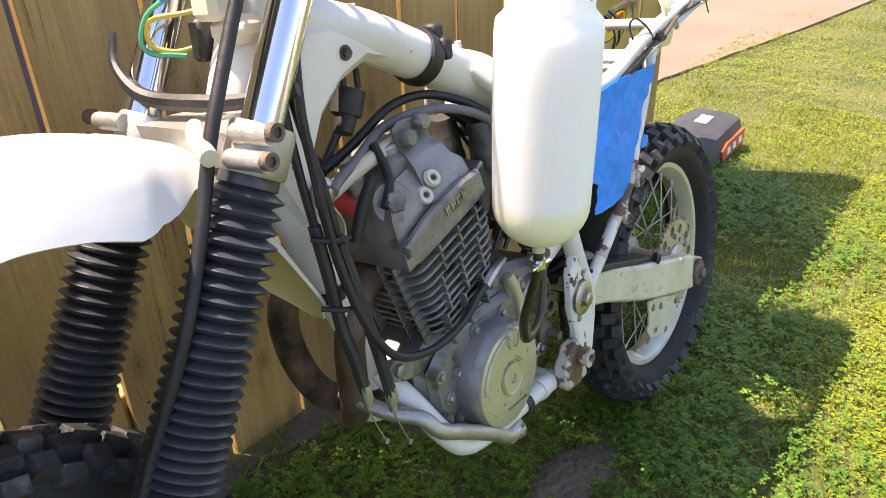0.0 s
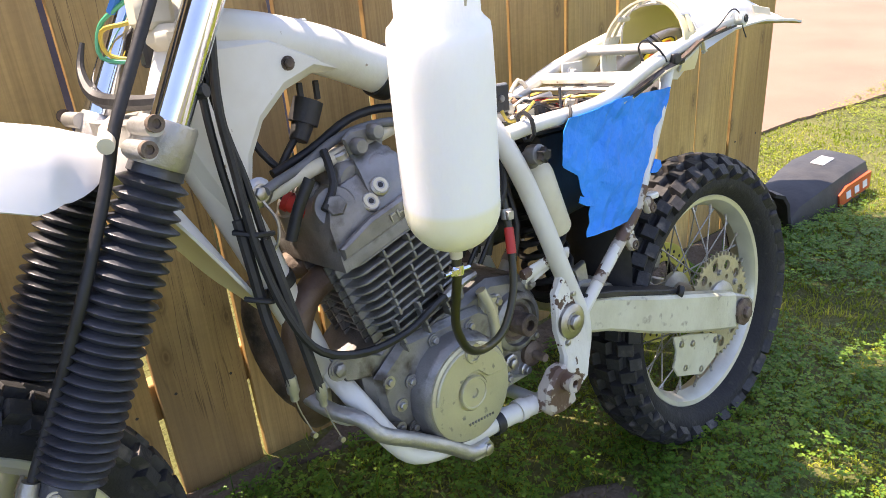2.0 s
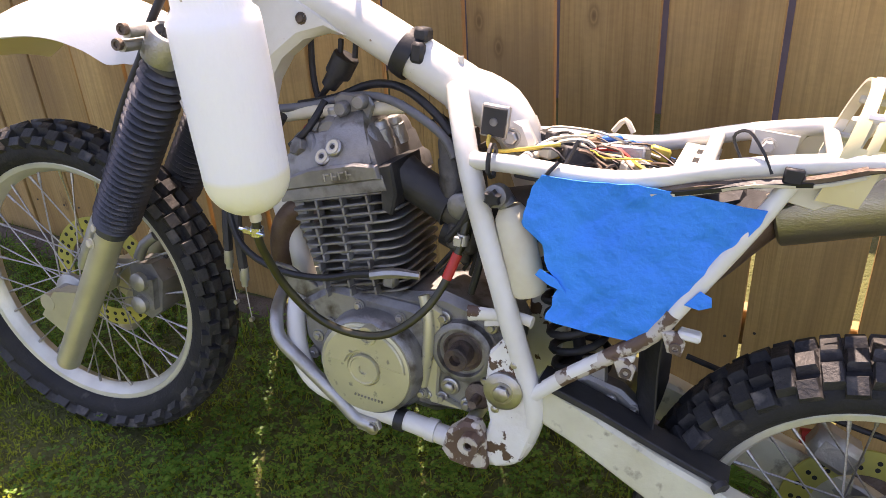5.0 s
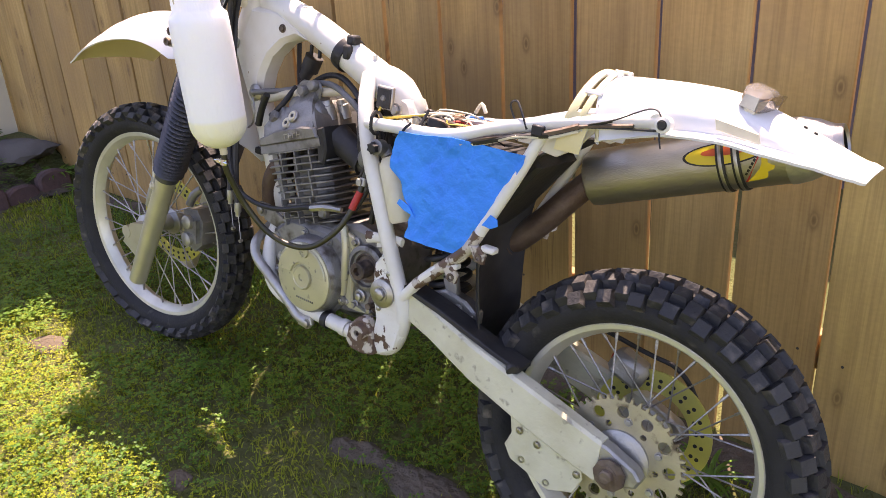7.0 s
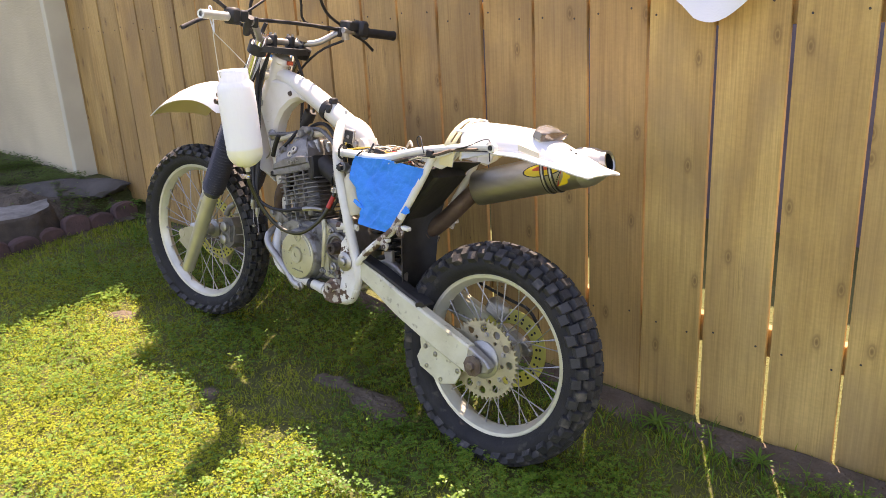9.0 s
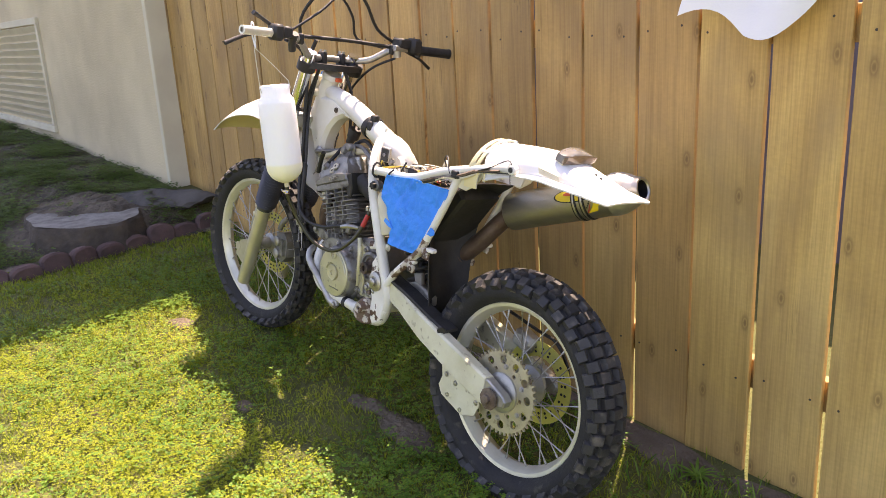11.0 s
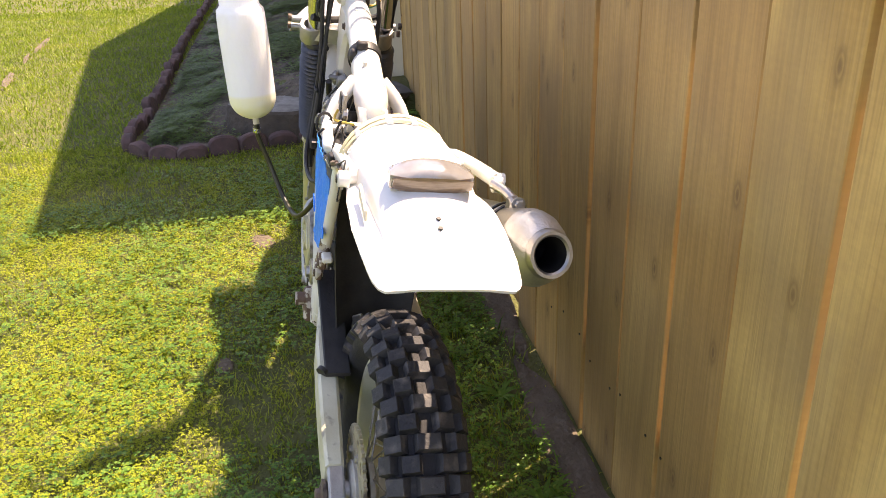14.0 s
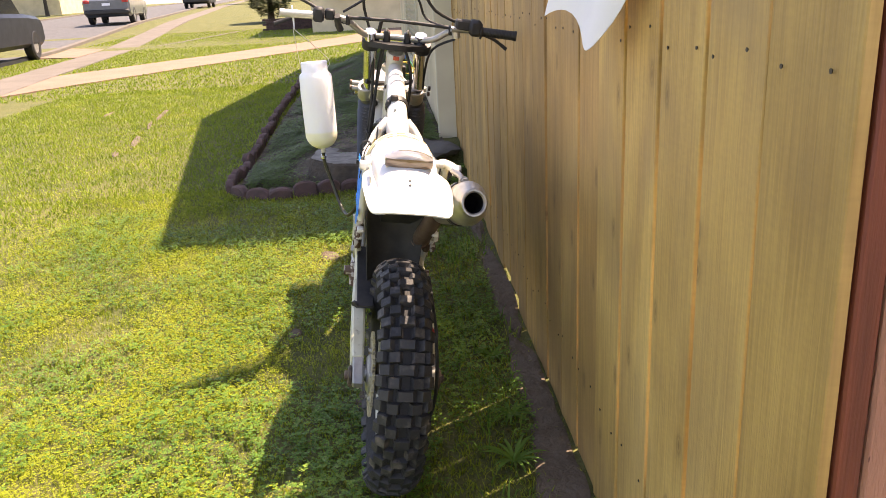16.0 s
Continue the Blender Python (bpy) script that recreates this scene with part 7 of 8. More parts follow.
for x0, wide in ((-0.196, 0.014), (-0.174, 0.010)):
    g = Geo()
    shell(g, [hoop(x0), hoop(x0 + wide * 0.5, r=0.0915), hoop(x0 + wide)], 0.004)
    part("rim_hoop", g, [M["cream"], M["plastic_in"]], rf, "cream hoop at the mudguard's front rim", 60)
for a in (0.1, 0.75, 1.35, 1.8, 2.4, math.pi - 0.1):
    p, q = hoop(-0.188, a, a, 1)[0], hoop(-0.158, a, a, 1)[0]
    g = Geo()
    g.tube([p, q], 0.006, 8)
    part("rim_rib", g, M["plastic"], rf, "short rib of the front rim")
for lo, hi in ((-0.35, 0.35), (math.pi - 0.35, math.pi + 0.35)):
    g = Geo()
    shell(g, [hoop(-0.196, lo, hi, 10), hoop(-0.175, lo, hi, 10), hoop(-0.150, lo, hi, 10)], 0.004)
    part("rim_side", g, [M["plastic"], M["plastic_in"]], rf, "side of the mudguard's front rim", 60)
for x, y, z, dx in ((-0.022, -0.134, 0.600, -1), (-0.022, 0.112, 0.600, 1)):
    g = Geo()
    g.lathe([(0.0, 0.0), (0.0125, 0.0), (0.0125, 0.016), (0.008, 0.018), (0.007, 0.010), (0.0, 0.010)], (x, y + (0.012 if dx < 0 else -0.012), z), (0, dx, 0), 18)
    part("rail_plug", g, M["white"], rf, "white rail end with a dark bolt")
    g = Geo()
    g.lathe([(0.0, 0.0), (0.007, 0.0), (0.006, 0.004), (0.0, 0.004)], (x, y - 0.0035 if dx < 0 else y + 0.0035, z), (0, dx, 0), 12)
    part("rail_bolt", g, M["black"], rf)
for x, y, z in ((0.150, -0.026, 0.6205), (0.166, -0.026, 0.6145)):
    g = Geo()
    g.lathe([(0.0, 0.0), (0.0035, 0.0), (0.003, 0.002), (0.0, 0.002)], (x, y, z + 0.001), (0.3, 0, 1), 10)
    part("fender_hole", g, M["blackplastic"], rf, "small dark screw hole")
g = Geo()
g.prism([(0.045, 0.622), (0.11, 0.612), (0.115, 0.598), (0.05, 0.606)], -0.1175, -0.1135, 0.001)
part("sticker", g, M["cream"], rf, "torn pale sticker remnant")
for s in (-1, 1):
    g = Geo()
    g.prism([(-0.255, 0.515), (-0.20, 0.508), (-0.165, 0.53), (-0.13, 0.575), (-0.20, 0.563)], *sorted((s * 0.108, s * 0.104)), 0.0012)
    br = part("rail_bracket", g, M["cream"], fr, "cream bracket plate under the rail")
    g = Geo()
    g.box((-0.255, s * 0.092, 0.533), (0.06, 0.004, 0.035), 0.001)
    bolt(g, (-0.262, s * 0.090, 0.53), (0, -s, 0), 0.009, 0.012)
    part("seat_tab", g, M["white"], fr, "white seat tab with a bolt")
# strut lugs
for x, z in ((-0.318, 0.298), (-0.372, 0.243)):
    for s in (-1, 1):
        g = Geo()
        g.prism([(x - 0.018, z + 0.018), (x + 0.004, z + 0.020), (x + 0.016, z + 0.006), (x + 0.014, z - 0.012), (x - 0.004, z - 0.010)], *sorted((s * 0.112, s * 0.126)), 0.003)
        lug = part("strut_lug", g, M["worn"], fr, "chipped lug with a bolt hole")
        g = Geo()
        g.lathe([(0.004, 0.0), (0.008, 0.0), (0.008, 0.003), (0.004, 0.003)], (x + 0.005, s * 0.126, z), (0, s, 0), 12, closed=True)
        part("lug_bush", g, M["rust"], fr)
for s in (-1, 1):
    g = Geo()
    g.tube([(-0.455, s * 0.1105, 0.196), (-0.381, s * 0.1135, 0.266), (-0.345, s * 0.1135, 0.302), (-0.325, s * 0.1132, 0.34)], 0.0118, 10, 2)
    part("worn_strut", g, M["worn"], fr, "strut with paint worn to brown metal")
    g = Geo()
    g.tube([(-0.615, s * 0.09, 0.0225), (-0.58, s * 0.09, 0.018), (-0.552, s * 0.09, 0.017), (-0.512, s * 0.093, 0.033), (-0.492, s * 0.0955, 0.075)], 0.0172, 12, 3)
    part("worn_tube", g, M["chipped"], fr, "lower tube with paint worn to brown metal")
for x in (-0.645, -0.70):
    g = Geo()
    g.lathe([(0.0165, -0.008), (0.0190, -0.008), (0.0190, 0.008), (0.0165, 0.008)], (x, -0.09, 0.0245), (1, 0, 0), 18, closed=True)
    part("tube_clip", g, M["white"] if x > -0.68 else M["black"], fr, "clip round the lower tube")
# skid rail
g = Geo()
g.tube([(-0.985, 0.02, 0.168), (-0.968, -0.04, 0.145), (-0.945, -0.085, 0.135), (-0.925, -0.10, 0.108), (-0.873, -0.105, 0.078), (-0.81, -0.106, 0.038), (-0.775, -0.106, 0.012), (-0.745, -0.106, 0.008)], 0.0115, 12, 4)
g.prism([(-0.775, 0.018), (-0.735, 0.022), (-0.728, 0.006), (-0.74, -0.008), (-0.77, -0.006)], -0.112, -0.098, 0.003)
skid = part("skid_rail", g, M["alu"], bike, "bent grey steel guard rail under the engine")
g = Geo()
bolt(g, (-0.742, -0.112, 0.006), r=0.009, h=0.007)
part("skid_bolt", g, M["steel"], skid)
g = Geo()
g.prism([(-0.965, 0.225), (-0.935, 0.225), (-0.86, 0.195), (-0.84, 0.178), (-0.88, 0.172), (-0.945, 0.185)], -0.062, -0.054, 0.002)
bolt(g, (-0.955, -0.062, 0.208), r=0.010, h=0.009)
g.lathe([(0.0, 0.0), (0.017, 0.0), (0.017, 0.003), (0.0, 0.003)], (-0.955, -0.060, 0.208), (0, -1, 0), 16)
part("front_mount", g, M["cast"], bike, "grimy front engine mounting plate")

# -- loose wiring under the missing seat --
tray = Geo()
tray.box((-0.47, 0, 0.468), (0.20, 0.17, 0.008), 0.002)
tray = part("battery_tray", tray, M["black"], bike, "black tray between the rails")
rnd = random.Random(8)
for c, s, a, mt, lab in (((-0.56, 0.03, 0.49), (0.04, 0.05, 0.03), 10, "blackplastic", "black relay"), ((-0.50, -0.03, 0.495), (0.045, 0.03, 0.025), 30, "blackplastic", "black connector"),
                         ((-0.445, 0.02, 0.495), (0.07, 0.03, 0.03), -10, "alu", "grey igniter box"), ((-0.50, 0.03, 0.503), (0.035, 0.022, 0.018), -25, "brownplug", "brown connector"),
                         ((-0.42, -0.04, 0.497), (0.035, 0.02, 0.018), 45, "cream", "cream connector"), ((-0.535, -0.045, 0.50), (0.028, 0.02, 0.02), 70, "cream", "cream connector"),
                         ((-0.40, 0.05, 0.50), (0.03, 0.02, 0.02), 5, "yellowwire", "yellow connector"), ((-0.47, 0.055, 0.508), (0.03, 0.009, 0.009), 20, "bluewire", "blue connector"),
                         ((-0.545, 0.0, 0.508), (0.022, 0.014, 0.014), -40, "black", "black connector")):
    g = Geo()
    g.box((0, 0, 0), s, 0.003)
    part("connector", g, M[mt], tray, lab, at=pose(*c, rnd.uniform(-15, 15), rnd.uniform(-15, 15), a))
cols = ["yellowwire", "black", "rust", "black", "black", "black", "cream", "bluewire", "cream", "black", "black", "rust", "black", "cream", "rust", "black", "red", "black"]
for i in range(34):
    x0, x1 = rnd.uniform(-0.60, -0.50), rnd.uniform(-0.47, -0.34)
    y0, y1 = rnd.uniform(-0.07, 0.07), rnd.uniform(-0.08, 0.08)
    pts = []
    for k in range(6):
        t = k / 5
        pts.append((x0 + (x1 - x0) * t + rnd.uniform(-0.01, 0.01), y0 + (y1 - y0) * t + rnd.uniform(-0.022, 0.022), 0.488 + 0.014 * math.sin(math.pi * t) + rnd.uniform(-0.010, 0.012)))
    line_part("wire", pts, rnd.choice((0.0012, 0.0016, 0.002, 0.003)), M[cols[i % len(cols)]], tray, "", 5, 3)
for i in range(9):
    off = rnd.uniform(-0.006, 0.006)
    pts = [(-0.46 + i * 0.008, -0.112, 0.482 + off), (-0.39, -0.118 + off, 0.490), (-0.33, -0.122, 0.510 + off), (-0.27, -0.124 + off, 0.530), (-0.21, -0.125, 0.545 + off), (-0.16, -0.124, 0.566 + off), (-0.13 + 0.012 * i, -0.126, 0.588)]
    line_part("wire", pts[: 5 + i % 3], (0.002, 0.0032, 0.0022, 0.005)[i % 4], M[("black", "cream", "black", "black", "cream", "rust", "black", "rust", "black")[i]], tray, "", 5, 3)
line_part("wire", [(-0.145, -0.126, 0.575), (-0.10, -0.128, 0.592), (-0.05, -0.126, 0.618), (-0.03, -0.13, 0.612), (-0.025, -0.135, 0.585), (-0.018, -0.138, 0.565)], 0.0013, M["black"], tray, "thin loose wire", 5)
line_part("wire", [(-0.29, -0.10, 0.548), (-0.305, -0.10, 0.575), (-0.29, -0.105, 0.585), (-0.268, -0.118, 0.565), (-0.255, -0.122, 0.545)], 0.002, M["black"], tray, "looped black wire", 5)
g = Geo()
g.box((-0.232, -0.124, 0.548), (0.022, 0.012, 0.018), 0.002)
part("connector", g, M["black"], tray, "black connector")
g = Geo()
g.tube([(-0.598, -0.116, 0.498), (-0.596, -0.118, 0.475), (-0.594, -0.098, 0.464), (-0.598, -0.088, 0.498), (-0.600, -0.104, 0.508), (-0.598, -0.116, 0.498)], 0.0035, 6, 2)
part("cable_tie", g, M["black"], tray, "black cable tie round the rail")
g = Geo()
g.tube([(-0.505, -0.112, 0.505), (-0.515, -0.121, 0.490), (-0.52, -0.108, 0.474), (-0.505, -0.094, 0.488), (-0.49, -0.08, 0.53)], 0.0028, 6, 3)
part("cable_tie", g, M["black"], tray, "black cable tie round the rail")
g = Geo()
g.tube([(-0.47, 0.05, 0.52), (-0.455, 0.045, 0.54), (-0.44, 0.04, 0.525)], 0.004, 6, 3)
part("wire", g, M["cream"], tray, "cream wire end")
# perforated plate
g = Geo()
g.box((-0.345, 0.0, 0.512), (0.05, 0.19, 0.003), 0.001, None)
pl = part("perforated_plate", g, M["white"], fr, "white cross plate with slots")
for y in (-0.05, 0.0, 0.05):
    g = Geo()
    g.box((-0.345, y, 0.514), (0.012, 0.024, 0.001), 0.0004)
    part("slot", g, M["black"], fr, "dark slot")
# regulator box
g = Geo()
g.box((-0.612, -0.062, 0.530), (0.040, 0.010, 0.045), 0.002)
rb = part("regulator_box", g, M["alu"], bike, "dull metal rim of a black regulator box")
g = Geo()
g.box((-0.612, -0.068, 0.530), (0.034, 0.004, 0.039), 0.001)
part("regulator_face", g, M["blackplastic"], rb, "black face")
bx = Geo()
bx.lathe([(0.0, 0.0), (0.006, 0.0), (0.005, 0.003), (0.0, 0.003)], (-0.612, -0.070, 0.530), (0, -1, 0), 12)
part("rivet", bx, M["cast"], rb)
line_part("yellow_lead", [(-0.615, -0.072, 0.512), (-0.613, -0.078, 0.50), (-0.60, -0.08, 0.494), (-0.56, -0.07, 0.503), (-0.52, -0.05, 0.512)], 0.0028, M["yellowwire"], rb, "yellow lead", 6)
g = Geo()
bolt(g, (-0.588, -0.055, 0.510), r=0.010, h=0.010)
part("mount_bolt", g, M["steel"], fr)
g = Geo()
g.prism([(-0.602, 0.532), (-0.578, 0.528), (-0.562, 0.50), (-0.566, 0.480), (-0.59, 0.478)], -0.032, 0.032, 0.008)
part("tank_rear_mount", g, M["white"], fr, "white rear tank mount")

# -- the taped side cover --
def tape_sheet():
    e = []
    zs = np.linspace(0.286, 0.497, 46)
    lx = [0.286, 0.300, 0.325, 0.345, 0.362, 0.38, 0.395, 0.415, 0.44, 0.465, 0.480, 0.497]
    lv = [-0.488, -0.486, -0.480, -0.476, -0.497, -0.502, -0.508, -0.540, -0.538, -0.534, -0.530, -0.522]
    rx = [0.286, 0.300, 0.32, 0.345, 0.372, 0.385, 0.41, 0.45, 0.48, 0.497]
    rv = [-0.36, -0.352, -0.338, -0.325, -0.297, -0.305, -0.290, -0.268, -0.252, -0.248]
    rows = []
    for z in zs:
        a = float(np.interp(z, lx, lv)) + 0.004 * noise.noise((z * 60, 1, 0))
        b = float(np.interp(z, rx, rv)) + 0.003 * noise.noise((z * 70, 9, 0))
        row = []
        for u in np.linspace(0, 1, 60):
            x = a + (b - a) * u
            rail = float(np.interp(x, [-0.63, -0.482, -0.403, -0.286, -0.2], [0.484, 0.491, 0.503, 0.543, 0.565]))
            zz = z + max(0.0, (z - 0.42) / 0.077) * (min(rail, 0.504) - 0.499) * 0.9
            y = -0.1205 - 0.004 * math.sin(u * 3.1) * (1 - (z - 0.286) / 0.25)
            y += 0.0050 * noise.noise((x * 16 + z * 12, z * 9, 4)) + 0.0060 * abs(noise.noise((x * 26 - z * 20, z * 14 + x * 12, 2))) + 0.0014 * noise.noise((x * 60, z * 40, 1)) + 0.003 * max(0, noise.noise((x * 14, z * 50, 7))) * max(0, (z - 0.45) / 0.05)
            y -= 0.006 * max(0, (z - 0.46) / 0.037)
            row.append(Vector((x, y, zz)))
        rows.append(row)
    g = Geo()
    shell(g, rows, 0.0012)
    ob = part("tape_cover", g, [M["tape"], M["tape"]], None, "", 60)
    ob.matrix_basis = BIKE
    tagged(ob, "crumpled blue masking tape stuck over the frame side", "masking tape")
    for pts in ([(-0.30, 0.383), (-0.285, 0.378), (-0.282, 0.366), (-0.296, 0.358), (-0.315, 0.360)], [(-0.505, 0.36), (-0.48, 0.352), (-0.465, 0.335), (-0.49, 0.34), (-0.51, 0.35)]):
        g = Geo()
        g.prism(pts, -0.126, -0.1235, 0.0005)
        part("torn_flap", g, M["tape"], ob, "torn flap of tape")


tape_sheet()


# -- the hanging bottle of petrol --
def milky(name, col, full, level):
    """Milky polythene that lets light wander through it, tinted by the liquid behind it up to a level."""
    m = bpy.data.materials.new(name)
    m.use_nodes = True
    nt = m.node_tree
    b = nt.nodes["Principled BSDF"]
    co, sep, mr, mx = (nt.nodes.new(k) for k in ("ShaderNodeTexCoord", "ShaderNodeSeparateXYZ", "ShaderNodeMapRange", "ShaderNodeMix"))
    mr.inputs[1].default_value, mr.inputs[2].default_value = level - 0.004, level + 0.004
    mx.data_type = "RGBA"
    mx.inputs[6].default_value, mx.inputs[7].default_value = (*full, 1), (*col, 1)
    links(m, co.outputs["Object"], sep.inputs[0])
    links(m, sep.outputs["Z"], mr.inputs[0])
    links(m, mr.outputs[0], mx.inputs[0])
    links(m, mx.outputs[2], b.inputs["Base Color"])
    b.inputs["Roughness"].default_value = 0.4
    b.inputs["Subsurface Weight"].default_value = 1.0
    b.inputs["Subsurface Radius"].default_value = (1.0, 0.98, 0.9)
    b.inputs["Subsurface Scale"].default_value = 0.06
    n, bp = nt.nodes.new("ShaderNodeTexNoise"), nt.nodes.new("ShaderNodeBump")
    n.inputs["Scale"].default_value = 14
    bp.inputs["Strength"].default_value, bp.inputs["Distance"].default_value = 0.4, 0.003
    links(m, n.outputs[0], bp.inputs["Height"])
    links(m, bp.outputs[0], b.inputs["Normal"])
    return m


def bottle():
    lo, hi = Vector((-0.834, -0.237, 0.832)), Vector((-0.8385, -0.241, 1.137))
    ax = (hi - lo).normalized()
    m = Matrix.Translation(lo) @ ax.to_track_quat("Z", "Y").to_matrix().to_4x4()
    e = empty("plastic_bottle", m, "upturned translucent white plastic bottle hung from the handlebar", "bottle")
    R = 0.0565
    prof = [(0.0, 0.0)] + [(R * math.sin(a), R * 0.95 - R * 0.95 * math.cos(a)) for a in np.linspace(0.09, math.pi / 2, 12)]
    prof += [(R, 0.07), (R + 0.0006, 0.12), (R + 0.001, 0.20), (R, 0.250), (R * 0.975, 0.262), (0.0490, 0.268), (0.0458, 0.273), (0.0455, 0.298), (0.0465, 0.304), (0.044, 0.306), (0.0, 0.306)]
    g = Geo()
    g.lathe(prof, (0, 0, 0), (0, 0, 1), 48)
    part("shell", g, milky("milky_plastic", (0.86, 0.86, 0.85), (0.84, 0.82, 0.62), 0.062), e, "milky plastic shell with pale yellow petrol in the bottom", 50)
    g = Geo()
    g.lathe([(0.006, -0.014), (0.008, -0.014), (0.008, 0.006), (0.006, 0.006)], (0, 0, 0), (0, 0, 1), 14, closed=True)
    part("spout", g, M["cream"], e, "short spout")
    inv = m.inverted()
    bar = BIKE @ Vector((-0.918, -0.372, 0.858))
    apex = bar + Vector((0.0, 0.0, -0.062))
    for s in (-1, 1):
        g = Geo()
        side = m @ Vector((0.0, 0.0, 0.285)) + Vector((0, s * 0.046, 0))
        g.tube([inv @ side, inv @ (side + Vector((0, s * 0.004, 0.03))), inv @ (apex + Vector((0, s * 0.004, -0.006))), inv @ apex], 0.0014, 6, 2)
        part("hanger_wire", g, M["cream"], e, "thin pale hanger wire")
    g = Geo()
    g.tube([inv @ apex, inv @ (apex + Vector((0, 0.002, 0.03))), inv @ (bar + Vector((0.004, 0, 0.005))), inv @ (bar + Vector((-0.008, 0, 0.012))), inv @ (bar + Vector((-0.010, -0.002, -0.015))), inv @ (apex + Vector((-0.002, 0, 0.004)))], 0.0022, 6, 4)
    part("cord", g, M["cloth"], e, "white cord looped over the bar")
    h = empty("fuel_hose", BIKE, "dark fuel hose looping from the bottle to the engine", "hose")
    nz = BIKE.inverted() @ (m @ Vector((0, 0, -0.012)))
    pts = [nz, nz + Vector((0.001, 0.004, -0.03)), Vector((-0.868, -0.222, 0.315)), Vector((-0.853, -0.20, 0.268)), Vector((-0.815, -0.175, 0.218)), Vector((-0.765, -0.155, 0.196)), Vector((-0.712, -0.14, 0.204)), Vector((-0.668, -0.12, 0.245)), Vector((-0.645, -0.10, 0.295)), Vector((-0.634, -0.085, 0.35)), Vector((-0.63, -0.07, 0.41))]
    g = Geo()
    g.tube(pts, 0.0062, 12, 5)
    part("hose", g, M["hose"], h, "olive-tinted black rubber hose")
    g = Geo()
    g.lathe([(0.007, -0.006), (0.0095, -0.006), (0.0095, 0.006), (0.007, 0.006)], nz + Vector((0, 0.002, -0.018)), (0, 0, 1), 14, closed=True)
    g.box(nz + Vector((-0.010, -0.004, -0.018)), (0.014, 0.008, 0.008), 0.001)
    g.tube([nz + Vector((-0.024, -0.004, -0.018)), nz + Vector((0.016, -0.004, -0.018))], 0.0025, 8)
    part("hose_clamp", g, M["chrome"], h, "bright steel hose clamp")
    g = Geo()
    g.tube([Vector((-0.636, -0.0885, 0.335)), Vector((-0.645, -0.1, 0.297))], 0.0078, 12)
    part("red_band", g, M["red"], h, "red plastic band")
    g = Geo()
    g.lathe([(0.0065, -0.008), (0.0095, -0.008), (0.0095, 0.008), (0.0065, 0.008)], Vector((-0.633, -0.083, 0.356)), (0.05, 0.2, 1), 14, closed=True)
    g.box((-0.636, -0.093, 0.356), (0.012, 0.008, 0.014), 0.001)
    part("hose_clamp", g, M["alu"], h, "alloy hose clamp")


M["hose"] = surf("olive_hose", (0.018, 0.018, 0.008), (0.045, 0.042, 0.015), 20, rough=0.3)
bottle()


# -- the seat on the lawn, the cloth on the fence --
def seat():
    e = empty("detached_saddle", pose(1.40, 0.415, ground_z(1.40, 0.415) - 0.004, 0, 0, 92), "black vinyl motorcycle saddle set down on the lawn", "saddle")
    secs = []
    for y, h, w in ((-0.29, 0.118, 0.105), (-0.27, 0.140, 0.118), (-0.10, 0.150, 0.125), (0.02, 0.138, 0.120), (0.10, 0.125, 0.112), (0.22, 0.105, 0.10), (0.28, 0.06, 0.09)):
        secs.append([(-w, y, 0.0), (-w * 1.02, y, h * 0.55), (-w * 0.86, y, h * 0.9), (-w * 0.5, y, h), (w * 0.5, y, h), (w * 0.86, y, h * 0.9), (w * 1.02, y, h * 0.55), (w, y, 0.0)])
    g = Geo()
    n = 8
    for s in secs:
        g.v += s
    for i in range(len(secs) - 1):
        for k in range(n):
            a, b = i * n + k, i * n + (k + 1) % n
            g.face(a, b, b + n, a + n)
    g.face(*range(n))
    g.face(*((len(secs) - 1) * n + k for k in range(n)))
    part("cover", g, M["foam"], e, "black vinyl cover")
    g = Geo()
    rows = []
    for y, z, w in ((0.18, 0.015, 0.10), (0.25, 0.018, 0.10), (0.285, 0.045, 0.098), (0.30, 0.09, 0.095), (0.305, 0.135, 0.09), (0.32, 0.165, 0.08), (0.35, 0.175, 0.065)):
        rows.append([Vector((w * u, y + 0.02 * u * u, z)) for u in np.linspace(-1, 1, 7)])
    shell(g, rows, 0.012)
    part("nose_flap", g, [M["blackplastic"], M["blackplastic"]], e, "curled black nose of the saddle pan", 60)
    g = Geo()
    g.hull([(x, y, z) for x in (-0.130, -0.118) for y, z in ((-0.272, 0.025), (-0.02, 0.025), (0.0, 0.075), (-0.06, 0.095), (-0.268, 0.092))])
    part("red_panel", g, M["orange"], e, "red side panel")
    for y in (-0.22, -0.15, -0.08):
        g = Geo()
        g.hull([(x, y + dy, z) for x in (-0.1318, -0.128) for dy, z in ((-0.025, 0.040), (0.012, 0.040), (0.025, 0.072), (-0.012, 0.072))])
        part("pale_mark", g, M["cloth"], e, "pale printed bar")
    g = Geo()
    g.box((0.0, -0.12, 0.1500), (0.05, 0.09, 0.004), 0.0008)
    part("pale_label", g, M["cloth"], e, "small pale label")


seat()


